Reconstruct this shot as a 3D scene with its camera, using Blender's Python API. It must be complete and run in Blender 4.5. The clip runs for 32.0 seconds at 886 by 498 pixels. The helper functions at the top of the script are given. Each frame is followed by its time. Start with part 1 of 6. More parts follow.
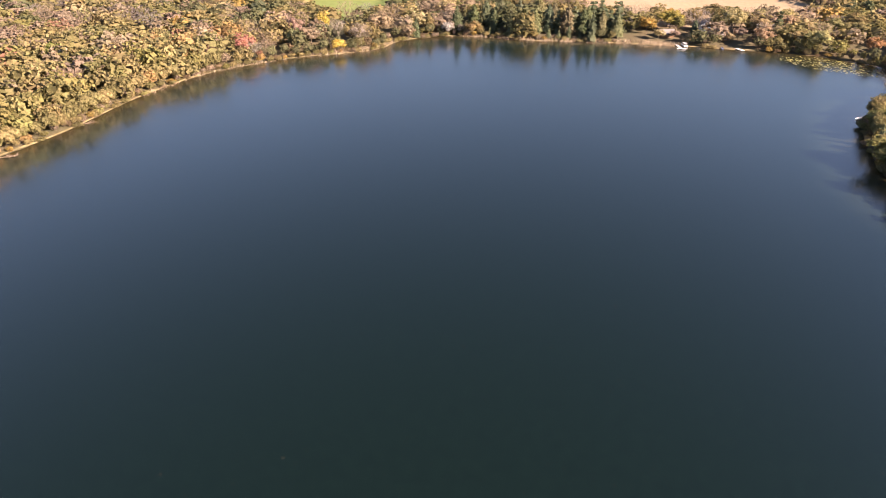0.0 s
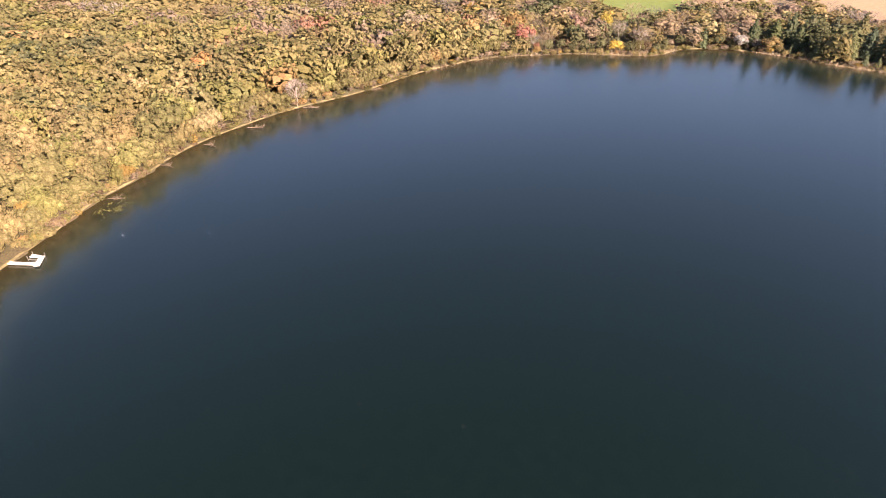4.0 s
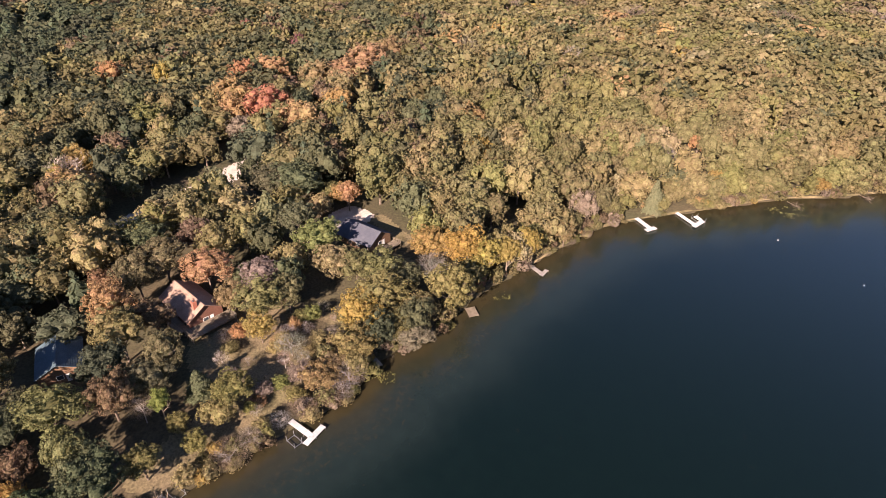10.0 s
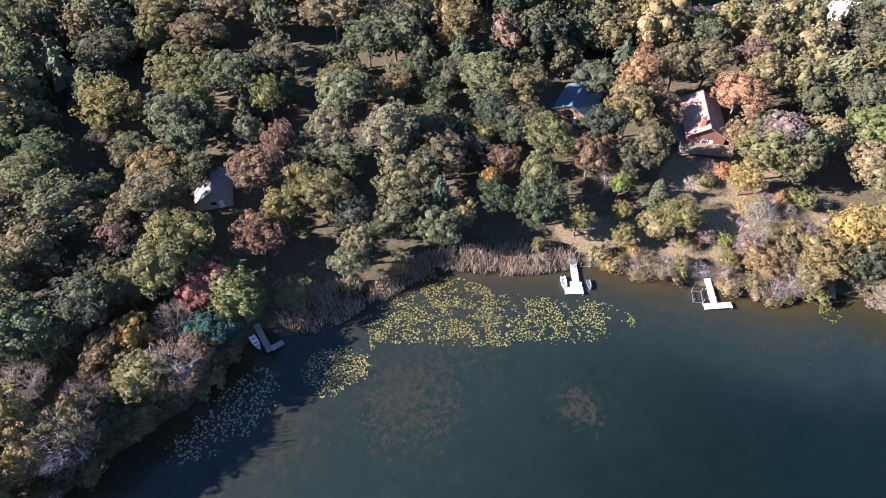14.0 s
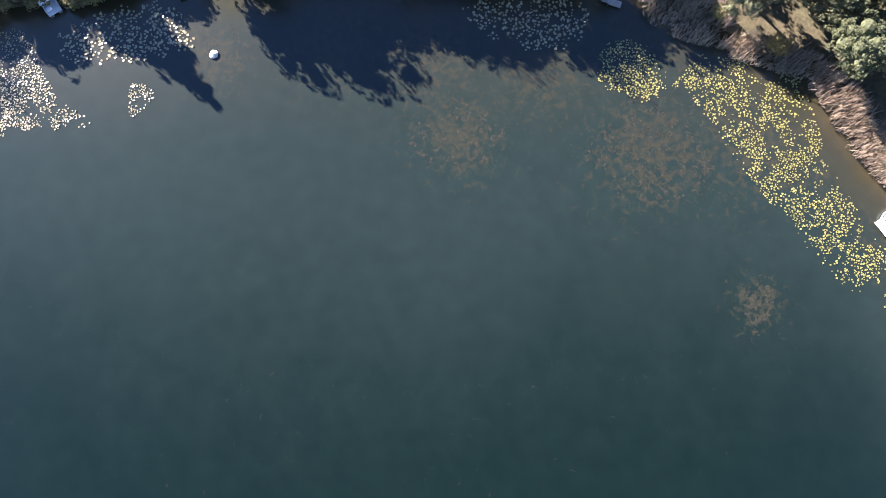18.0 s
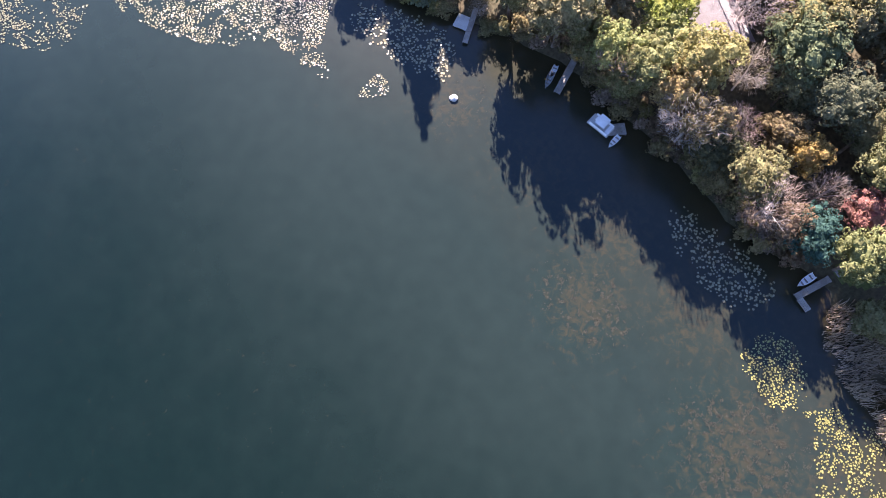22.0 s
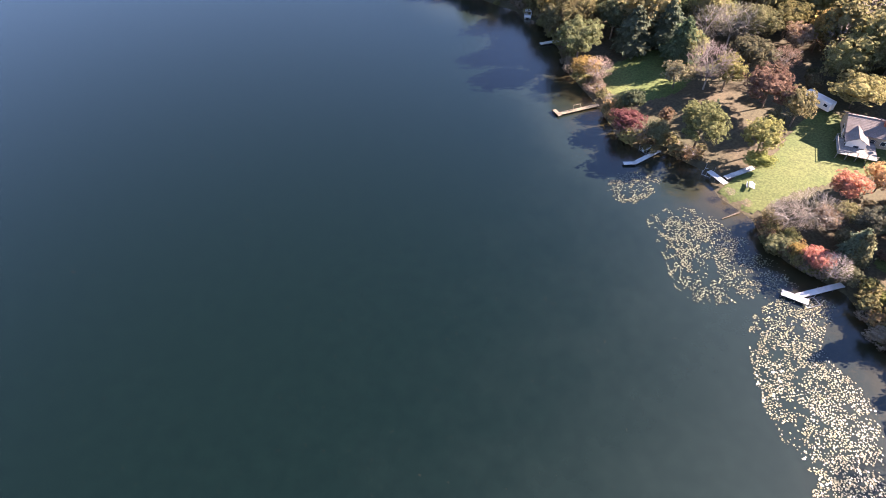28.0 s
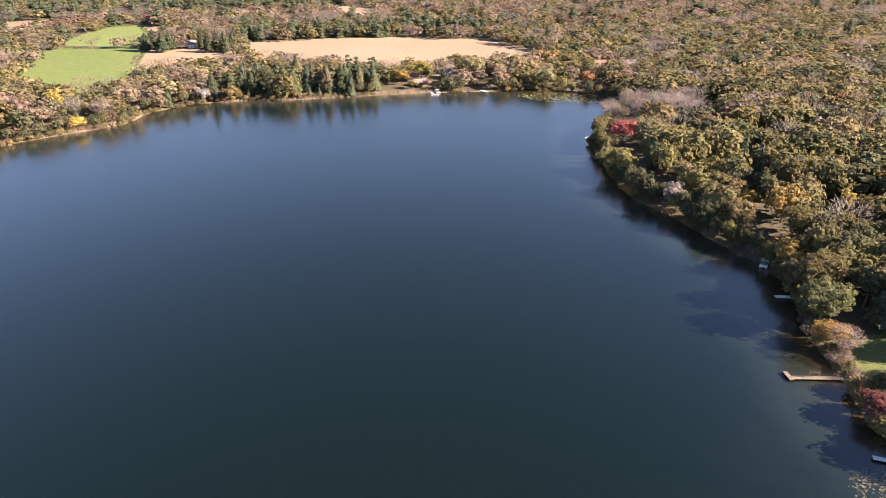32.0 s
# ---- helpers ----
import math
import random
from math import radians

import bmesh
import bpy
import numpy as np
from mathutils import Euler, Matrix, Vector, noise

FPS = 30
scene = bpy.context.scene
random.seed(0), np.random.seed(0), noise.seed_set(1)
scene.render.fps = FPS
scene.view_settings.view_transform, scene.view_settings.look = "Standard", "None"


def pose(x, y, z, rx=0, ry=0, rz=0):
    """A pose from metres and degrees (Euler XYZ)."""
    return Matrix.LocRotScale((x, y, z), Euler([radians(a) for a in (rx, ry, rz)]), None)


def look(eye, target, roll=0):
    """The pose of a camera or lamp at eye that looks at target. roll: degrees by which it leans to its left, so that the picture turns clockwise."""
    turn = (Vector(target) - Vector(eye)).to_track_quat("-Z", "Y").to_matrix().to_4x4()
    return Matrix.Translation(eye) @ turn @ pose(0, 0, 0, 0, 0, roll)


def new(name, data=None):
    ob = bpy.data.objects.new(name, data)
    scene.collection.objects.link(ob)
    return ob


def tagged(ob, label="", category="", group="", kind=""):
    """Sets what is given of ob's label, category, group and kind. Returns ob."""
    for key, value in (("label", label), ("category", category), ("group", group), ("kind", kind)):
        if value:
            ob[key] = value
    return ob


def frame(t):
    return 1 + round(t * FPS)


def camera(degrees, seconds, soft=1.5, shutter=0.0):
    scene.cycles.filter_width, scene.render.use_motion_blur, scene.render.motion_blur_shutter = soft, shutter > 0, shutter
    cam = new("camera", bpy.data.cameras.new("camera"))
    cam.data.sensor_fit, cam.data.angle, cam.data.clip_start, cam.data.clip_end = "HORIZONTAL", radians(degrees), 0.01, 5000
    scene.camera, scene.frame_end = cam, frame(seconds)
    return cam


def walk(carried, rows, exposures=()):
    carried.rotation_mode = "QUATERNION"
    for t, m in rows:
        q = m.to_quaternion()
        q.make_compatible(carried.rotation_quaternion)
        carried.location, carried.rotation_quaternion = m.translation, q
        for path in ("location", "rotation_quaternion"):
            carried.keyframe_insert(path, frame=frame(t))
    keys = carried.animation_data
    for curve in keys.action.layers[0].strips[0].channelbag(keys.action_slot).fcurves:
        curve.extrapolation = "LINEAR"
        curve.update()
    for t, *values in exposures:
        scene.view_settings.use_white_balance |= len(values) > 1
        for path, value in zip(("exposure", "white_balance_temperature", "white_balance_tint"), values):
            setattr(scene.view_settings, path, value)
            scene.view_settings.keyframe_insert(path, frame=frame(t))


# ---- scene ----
cam = camera(71.9, 32.0, soft=0.75)
PATH = [
    (0, (-2.325, -7.163, 100.613), (-2.413, -5.488, 99.524), -0.0),
    (0.5, (-2.714, -7.327, 100.514), (-2.863, -5.657, 99.424), -0.0),
    (1, (-2.924, -7.443, 100.414), (-3.143, -5.781, 99.323), -0.0),
    (1.5, (-2.956, -7.423, 100.247), (-3.297, -5.781, 99.156), -0.0),
    (2, (-2.706, -7.392, 100.079), (-3.181, -5.784, 98.988), -0.0),
    (2.5, (-2.269, -7.385, 99.946), (-2.835, -5.806, 98.856), -0.0),
    (3, (-1.721, -7.533, 99.902), (-2.376, -5.99, 98.812), -0.1),
    (3.5, (-1.283, -7.707, 99.919), (-2.016, -6.199, 98.829), -0.1),
    (5.5, (-0.99, -7.844, 99.378), (-1.866, -6.417, 98.284), 0.0),
    (6, (-1.02, -7.896, 99.366), (-1.913, -6.48, 98.272), 0.1),
    (6.5, (-1.179, -8.449, 99.508), (-2.18, -7.107, 98.414), 0.1),
    (7, (-2.01, -8.863, 99.414), (-3.232, -7.716, 98.322), 0.0),
    (7.5, (-2.788, -9.395, 99.19), (-4.198, -8.487, 98.101), 0.2),
    (8, (-3.295, -9.676, 98.858), (-4.837, -9.013, 97.77), 0.1),
    (8.5, (-3.57, -9.698, 98.502), (-5.196, -9.277, 97.417), 0.1),
    (9, (-3.75, -9.79, 98.34), (-5.423, -9.617, 97.258), 0.1),
    (9.5, (-3.891, -9.808, 98.277), (-5.573, -9.793, 97.195), 0.1),
    (10, (-3.97, -9.825, 98.182), (-5.652, -9.875, 97.1), 0.2),
    (10.5, (-4.034, -9.92, 98.117), (-5.707, -10.113, 97.038), 0.0),
    (11, (-4.091, -10.106, 97.955), (-5.726, -10.516, 96.878), 0.1),
    (11.5, (-4.253, -10.259, 97.7), (-5.833, -10.852, 96.627), 0.1),
    (12, (-4.312, -10.299, 97.588), (-5.809, -11.082, 96.518), 0.1),
    (12.5, (-4.314, -10.381, 97.482), (-5.678, -11.319, 96.359), 0.2),
    (13, (-4.577, -10.517, 97.202), (-5.717, -11.561, 95.933), 0.3),
    (13.5, (-4.785, -10.712, 97.08), (-5.706, -11.795, 95.673), 0.2),
    (14, (-4.851, -10.764, 97.004), (-5.559, -11.838, 95.473), 0.4),
    (14.5, (-5.128, -10.808, 96.866), (-5.625, -11.835, 95.224), 0.4),
    (15, (-5.365, -10.862, 96.807), (-5.672, -11.802, 95.068), 0.4),
    (15.5, (-5.469, -11.001, 96.78), (-5.625, -11.814, 94.959), 0.6),
    (17.5, (-5.389, -14.764, 97.145), (-5.318, -15.003, 95.161), 0.0),
    (18, (-5.148, -14.801, 97.236), (-5.054, -15.034, 95.252), -0.0),
    (18.5, (-4.979, -14.897, 97.315), (-4.864, -15.12, 95.331), -0.0),
    (19, (-4.842, -14.885, 97.402), (-4.707, -15.097, 95.418), 0.0),
    (19.5, (-4.513, -15.09, 97.532), (-4.362, -15.286, 95.548), 0.0),
    (20, (-3.975, -15.387, 97.869), (-3.809, -15.564, 95.884), 0.0),
    (20.5, (-3.204, -15.558, 98.24), (-2.99, -15.749, 96.261), 0.1),
    (21, (-2.269, -15.809, 98.312), (-1.989, -16.02, 96.343), 0.1),
    (21.5, (-1.47, -15.851, 98.108), (-1.087, -16.091, 96.159), 0.2),
    (22, (-1.339, -15.445, 97.967), (-0.858, -15.69, 96.041), 0.1),
    (22.5, (-1.469, -15.037, 97.836), (-0.907, -15.259, 95.93), -0.0),
    (23, (-1.554, -14.464, 97.889), (-0.878, -14.648, 96.016), -0.1),
    (23.5, (-1.548, -14.005, 97.941), (-0.72, -14.136, 96.125), -0.1),
    (24, (-1.601, -13.669, 97.965), (-0.633, -13.73, 96.216), -0.1),
    (24.5, (-1.521, -13.365, 97.927), (-0.427, -13.329, 96.253), 0.1),
    (26.5, (1.077, -11.942, 95.732), (2.093, -11.329, 94.122), 0.3),
    (27, (1.249, -11.504, 95.635), (2.224, -10.732, 94.068), 0.2),
    (27.5, (1.148, -10.993, 95.734), (2.06, -10.059, 94.218), 0.1),
    (28, (0.732, -10.827, 95.895), (1.629, -9.771, 94.453), 0.1),
    (28.5, (0.421, -10.649, 96.035), (1.328, -9.49, 94.681), 0.1),
    (29, (0.244, -10.469, 96.079), (1.134, -9.195, 94.82), 0.1),
    (29.5, (-0.078, -9.985, 96.081), (0.753, -8.584, 94.92), 0.3),
    (30, (-0.41, -9.688, 95.973), (0.339, -8.163, 94.918), 0.4),
    (30.5, (-0.331, -9.383, 95.891), (0.338, -7.751, 94.947), 0.4),
    (31, (0.103, -9.405, 95.833), (0.707, -7.738, 94.908), 0.3),
    (31.5, (0.884, -8.801, 95.888), (1.504, -7.14, 94.961), 0.1),
    (32, (1.634, -6.578, 95.853), (2.19, -4.892, 94.93), 0.1),
]
EXPOSURES = [(0.0, 2.52, 7950, 31), (6.0, 2.22, 7650, 32), (9.0, 1.84, 7200, 33), (12.0, 1.98, 6350, 27), (13.0, 2.2, 5850, 29), (15.5, 2.68, 5650, 28),
             (18.0, 3.1, 6050, 25), (21.0, 3.18, 6200, 32), (24.5, 3.22, 6400, 33), (28.0, 3.12, 6800, 30), (30.0, 2.78, 7200, 29), (32.0, 2.46, 7150, 29)]
walk(cam, [(t, look(eye, target, roll)) for t, eye, target, roll in PATH], EXPOSURES)

# ---- daylight: low October sun from the east, clear sky ----
SUN_ELEVATION, SUN_AZIMUTH = 25.5, 114.0  # azimuth: degrees clockwise from +y
to_sun = Vector((math.sin(radians(SUN_AZIMUTH)) * math.cos(radians(SUN_ELEVATION)),
                 math.cos(radians(SUN_AZIMUTH)) * math.cos(radians(SUN_ELEVATION)),
                 math.sin(radians(SUN_ELEVATION))))
world = bpy.data.worlds.new("sky")
scene.world = world
world.use_nodes = True
wn = world.node_tree.nodes
sky = wn.new("ShaderNodeTexSky")
sky.sky_type, sky.sun_disc = "NISHITA", False
sky.sun_elevation, sky.sun_rotation = radians(SUN_ELEVATION), radians(SUN_AZIMUTH)
sky.air_density, sky.dust_density, sky.ozone_density = 1.0, 0.0, 4.0
wn["Background"].inputs["Strength"].default_value = 0.049
world.node_tree.links.new(sky.outputs["Color"], wn["Background"].inputs["Color"])
sun = new("sun", bpy.data.lights.new("sun", "SUN"))
sun.data.energy, sun.data.angle, sun.data.color = 5.4, radians(0.53), (1.0, 0.89, 0.74)
sun.matrix_world = look(to_sun * 600, (0, 0, 0))

# ---- materials ----
def mat(name):
    m = bpy.data.materials.new(name)
    m.use_nodes = True
    n = m.node_tree.nodes
    return m, n, m.node_tree.links.new, n["Principled BSDF"]


def noisy(name, a, b, scale=1.0, rough=0.8, bump=0.3, fine=12.0, metal=0.0, amount=0.35, spec=0.3, bump_size=0.05):
    """A surface with two colours mixed by a large noise, a finer grain over it, and relief."""
    m, n, link, bsdf = mat(name)
    co = n.new("ShaderNodeTexCoord").outputs["Object"]
    big, small = n.new("ShaderNodeTexNoise"), n.new("ShaderNodeTexNoise")
    big.inputs["Scale"].default_value, small.inputs["Scale"].default_value = scale, scale * fine
    big.inputs["Detail"].default_value, small.inputs["Detail"].default_value = 5, 4
    link(co, big.inputs["Vector"]), link(co, small.inputs["Vector"])
    ramp = n.new("ShaderNodeMapRange")
    ramp.inputs["From Min"].default_value, ramp.inputs["From Max"].default_value = 0.35, 0.65
    link(big.outputs["Fac"], ramp.inputs["Value"])
    mix = n.new("ShaderNodeMix")
    mix.data_type = "RGBA"
    mix.inputs["A"].default_value, mix.inputs["B"].default_value = (*a, 1), (*b, 1)
    link(ramp.outputs["Result"], mix.inputs["Factor"])
    grain = n.new("ShaderNodeMapRange")
    grain.inputs["From Min"].default_value, grain.inputs["From Max"].default_value = 0.3, 0.7
    grain.inputs["To Min"].default_value, grain.inputs["To Max"].default_value = 1 - amount, 1 + amount
    link(small.outputs["Fac"], grain.inputs["Value"])
    rnd = n.new("ShaderNodeObjectInfo")
    vary = n.new("ShaderNodeMapRange")
    vary.inputs["To Min"].default_value, vary.inputs["To Max"].default_value = 0.85, 1.12
    link(rnd.outputs["Random"], vary.inputs["Value"])
    both = n.new("ShaderNodeMath")
    both.operation = "MULTIPLY"
    link(grain.outputs["Result"], both.inputs[0]), link(vary.outputs["Result"], both.inputs[1])
    hsv = n.new("ShaderNodeHueSaturation")
    link(mix.outputs["Result"], hsv.inputs["Color"]), link(both.outputs["Value"], hsv.inputs["Value"])
    link(hsv.outputs["Color"], bsdf.inputs["Base Color"])
    bsdf.inputs["Roughness"].default_value, bsdf.inputs["Metallic"].default_value = rough, metal
    bsdf.inputs["Specular IOR Level"].default_value = spec
    bp = n.new("ShaderNodeBump")
    bp.inputs["Strength"].default_value, bp.inputs["Distance"].default_value = bump, bump_size
    link(small.outputs["Fac"], bp.inputs["Height"]), link(bp.outputs["Normal"], bsdf.inputs["Normal"])
    return m


def foliage(name, from_object):
    """Leaves: the tree's own colour, varied clump by clump, with some light coming through."""
    m, n, link, bsdf = mat(name)
    n.remove(bsdf)
    if from_object:
        info = n.new("ShaderNodeObjectInfo")
        colour = info.outputs["Color"]
    else:
        info = n.new("ShaderNodeAttribute")
        info.attribute_name = "leaf_colour"
        colour = info.outputs["Color"]
    geo = n.new("ShaderNodeNewGeometry")
    value, hue = n.new("ShaderNodeMapRange"), n.new("ShaderNodeMapRange")
    value.inputs["To Min"].default_value, value.inputs["To Max"].default_value = 0.86, 1.12
    link(geo.outputs["Random Per Island"], value.inputs["Value"])
    wob = n.new("ShaderNodeMath")
    wob.operation = "FRACT"
    ten = n.new("ShaderNodeMath")
    ten.operation, ten.inputs[1].default_value = "MULTIPLY", 37.0
    link(geo.outputs["Random Per Island"], ten.inputs[0]), link(ten.outputs["Value"], wob.inputs[0])
    hue.inputs["To Min"].default_value, hue.inputs["To Max"].default_value = 0.485, 0.515
    link(wob.outputs["Value"], hue.inputs["Value"])
    leaf = n.new("ShaderNodeTexNoise")  # leaf by leaf, about 0.3 m across
    leaf.inputs["Scale"].default_value, leaf.inputs["Detail"].default_value = 2.6, 4
    link(geo.outputs["Position"], leaf.inputs["Vector"])
    grain = n.new("ShaderNodeMapRange")
    grain.inputs["From Min"].default_value, grain.inputs["From Max"].default_value = 0.34, 0.66
    grain.inputs["To Min"].default_value, grain.inputs["To Max"].default_value = 0.68, 1.32
    link(leaf.outputs["Fac"], grain.inputs["Value"])
    both = n.new("ShaderNodeMath")
    both.operation = "MULTIPLY"
    link(value.outputs["Result"], both.inputs[0]), link(grain.outputs["Result"], both.inputs[1])
    hsv = n.new("ShaderNodeHueSaturation")
    link(colour, hsv.inputs["Color"]), link(both.outputs["Value"], hsv.inputs["Value"]), link(hue.outputs["Result"], hsv.inputs["Hue"])
    dif, tra, add = n.new("ShaderNodeBsdfDiffuse"), n.new("ShaderNodeBsdfTranslucent"), n.new("ShaderNodeMixShader")
    add.inputs["Fac"].default_value = 0.5
    link(hsv.outputs["Color"], dif.inputs["Color"]), link(hsv.outputs["Color"], tra.inputs["Color"])
    link(dif.outputs["BSDF"], add.inputs[1]), link(tra.outputs["BSDF"], add.inputs[2])
    link(add.outputs["Shader"], n["Material Output"].inputs["Surface"])
    return m


M_LEAF_THING, M_LEAF_STUFF = foliage("leaves_single_tree", True), foliage("leaves_woodland", False)
M_BARK = noisy("bark", (0.10, 0.075, 0.055), (0.17, 0.14, 0.11), 1.5, 0.95, 0.6, 9)
M_PALE_BARK = noisy("pale_bark", (0.34, 0.30, 0.265), (0.23, 0.20, 0.17), 1.0, 0.9, 0.4, 8)
M_WHITE_DOCK = noisy("white_dock", (0.54, 0.54, 0.54), (0.44, 0.44, 0.43), 0.8, 0.6, 0.15, 14, amount=0.12)
M_GREY_WOOD = noisy("weathered_wood", (0.28, 0.26, 0.24), (0.20, 0.18, 0.16), 0.9, 0.85, 0.3, 12)
M_TAN_WOOD = noisy("tan_wood", (0.186, 0.155, 0.115), (0.136, 0.112, 0.081), 0.9, 0.8, 0.3, 12)
M_STEEL = noisy("galvanised_steel", (0.45, 0.46, 0.47), (0.35, 0.36, 0.37), 2, 0.4, 0.1, 8, metal=0.8)
M_WHITE = noisy("white_paint", (0.78, 0.78, 0.76), (0.68, 0.68, 0.66), 0.6, 0.6, 0.08, 14, amount=0.06)
M_BOAT = noisy("white_gelcoat", (0.75, 0.76, 0.78), (0.62, 0.64, 0.66), 0.8, 0.3, 0.04, 9, amount=0.06, spec=0.5)
M_BLUE_COVER = noisy("blue_cover", (0.08, 0.12, 0.22), (0.05, 0.08, 0.15), 1.2, 0.7, 0.3, 6)
M_DARK_COVER = noisy("dark_cover", (0.06, 0.06, 0.06), (0.10, 0.09, 0.09), 1.2, 0.7, 0.3, 6)
M_GLASS = noisy("window_glass", (0.03, 0.04, 0.05), (0.05, 0.06, 0.07), 0.4, 0.08, 0.0, 5, spec=0.6)
M_ROCK = noisy("pale_rock", (0.5, 0.48, 0.45), (0.35, 0.33, 0.3), 1.3, 0.9, 0.6, 7)
M_GRAVEL = noisy("gravel", (0.44, 0.385, 0.34), (0.33, 0.28, 0.245), 0.35, 0.95, 0.5, 22)
M_LAWN = noisy("mown_grass", (0.056, 0.084, 0.021), (0.088, 0.104, 0.031), 0.07, 0.95, 0.6, 26, bump_size=0.08)
M_YARD = noisy("dry_yard_grass", (0.155, 0.118, 0.072), (0.122, 0.104, 0.052), 0.08, 0.95, 0.6, 26, bump_size=0.08)
M_GREEN_FIELD = noisy("green_field_crop", (0.088, 0.128, 0.032), (0.104, 0.142, 0.038), 0.012, 0.95, 0.4, 20, amount=0.12)
M_TAN_FIELD = noisy("tan_field_crop", (0.235, 0.18, 0.118), (0.205, 0.155, 0.098), 0.012, 0.95, 0.4, 30, amount=0.12)
M_BANK = noisy("dry_bank", (0.235, 0.185, 0.10), (0.11, 0.095, 0.048), 0.25, 0.95, 0.5, 14, bump_size=0.1)
M_PAD = noisy("lily_leaf", (0.15, 0.145, 0.042), (0.215, 0.2, 0.062), 0.5, 0.35, 0.1, 4, spec=0.5)
M_PAD_EAST = noisy("lily_leaf_pale", (0.150, 0.138, 0.078), (0.195, 0.178, 0.10), 0.5, 0.28, 0.1, 4, spec=0.6)
M_WEED = noisy("water_weed", (0.0150, 0.0165, 0.0112), (0.0200, 0.0205, 0.0135), 0.6, 0.9, 0.5, 6)
M_REED = noisy("dry_reed", (0.34, 0.275, 0.20), (0.23, 0.18, 0.13), 0.3, 0.9, 0.3, 9)


def water_material():
    """Lake water: a glossy rippled face over green depths, with the brown bed showing through near the shore."""
    m, n, link, bsdf = mat("lake_water")
    co = n.new("ShaderNodeTexCoord").outputs["Object"]
    shore = n.new("ShaderNodeAttribute")
    shore.attribute_name = "depth"
    wob = n.new("ShaderNodeTexNoise")
    wob.inputs["Scale"].default_value, wob.inputs["Detail"].default_value = 0.12, 5
    link(co, wob.inputs["Vector"])
    shift = n.new("ShaderNodeMath")
    shift.operation, shift.inputs[1].default_value, shift.inputs[2].default_value = "MULTIPLY_ADD", 1.0, -0.5
    link(wob.outputs["Fac"], shift.inputs[0])
    depth = n.new("ShaderNodeMath")
    depth.operation = "ADD"
    link(shore.outputs["Fac"], depth.inputs[0]), link(shift.outputs["Value"], depth.inputs[1])
    ramp = n.new("ShaderNodeValToRGB")
    ramp.color_ramp.interpolation = "EASE"
    el = ramp.color_ramp.elements
    el[0].position, el[0].color = 0.0, (0.029, 0.024, 0.012, 1)
    el[1].position, el[1].color = 1.0, (0.0018, 0.0059, 0.0045, 1)
    for p, c in ((0.1, (0.0185, 0.0195, 0.0120, 1)), (0.25, (0.0122, 0.0172, 0.0139, 1)), (0.5, (0.0088, 0.0156, 0.0136, 1))):
        e = el.new(p)
        e.color = c
    span = n.new("ShaderNodeMapRange")
    span.inputs["From Min"].default_value, span.inputs["From Max"].default_value = 0.0, 7.0
    link(depth.outputs["Value"], span.inputs["Value"]), link(span.outputs["Result"], ramp.inputs["Fac"])
    mott = n.new("ShaderNodeTexNoise")
    mott.inputs["Scale"].default_value, mott.inputs["Detail"].default_value = 0.35, 6
    link(co, mott.inputs["Vector"])
    mv = n.new("ShaderNodeMapRange")
    mv.inputs["From Min"].default_value, mv.inputs["From Max"].default_value = 0.3, 0.7
    mv.inputs["To Min"].default_value, mv.inputs["To Max"].default_value = 0.92, 1.08
    link(mott.outputs["Fac"], mv.inputs["Value"])
    hsv = n.new("ShaderNodeHueSaturation")
    link(ramp.outputs["Color"], hsv.inputs["Color"]), link(mv.outputs["Result"], hsv.inputs["Value"])
    mats = n.new("ShaderNodeAttribute")  # weed growing up to just under the surface
    mats.attribute_name = "weed"
    tuft = n.new("ShaderNodeTexNoise")
    tuft.inputs["Scale"].default_value, tuft.inputs["Detail"].default_value, tuft.inputs["Roughness"].default_value = 0.75, 9, 0.66
    tuft.inputs["Distortion"].default_value = 0.6
    link(co, tuft.inputs["Vector"])
    most = n.new("ShaderNodeMath")
    most.operation, most.inputs[1].default_value = "MULTIPLY_ADD", 0.30
    link(mats.outputs["Fac"], most.inputs[0]), link(tuft.outputs["Fac"], most.inputs[2])
    grown = n.new("ShaderNodeMapRange")
    grown.interpolation_type = "SMOOTHSTEP"
    grown.inputs["From Min"].default_value, grown.inputs["From Max"].default_value = 0.62, 0.86
    grown.inputs["To Max"].default_value = 0.9
    link(most.outputs["Value"], grown.inputs["Value"])
    weedy = n.new("ShaderNodeMix")
    weedy.data_type = "RGBA"
    weedy.inputs["B"].default_value = (0.0225, 0.0225, 0.0145, 1)
    link(grown.outputs["Result"], weedy.inputs["Factor"]), link(hsv.outputs["Color"], weedy.inputs["A"])
    link(weedy.outputs["Result"], bsdf.inputs["Base Color"])
    bsdf.inputs["Roughness"].default_value, bsdf.inputs["IOR"].default_value = 0.2, 1.5
    bsdf.inputs["Specular Tint"].default_value = (0.01, 0.07, 0.155, 1)
    bsdf.inputs["Coat Weight"].default_value, bsdf.inputs["Coat Roughness"].default_value, bsdf.inputs["Coat IOR"].default_value = 0.85, 0.2, 1.33
    rip, gust = n.new("ShaderNodeTexNoise"), n.new("ShaderNodeTexNoise")
    rip.inputs["Scale"].default_value, rip.inputs["Detail"].default_value = 2.2, 3
    gust.inputs["Scale"].default_value, gust.inputs["Detail"].default_value = 0.012, 3
    link(co, rip.inputs["Vector"]), link(co, gust.inputs["Vector"])
    gv = n.new("ShaderNodeMapRange")
    gv.inputs["From Min"].default_value, gv.inputs["From Max"].default_value = 0.35, 0.65
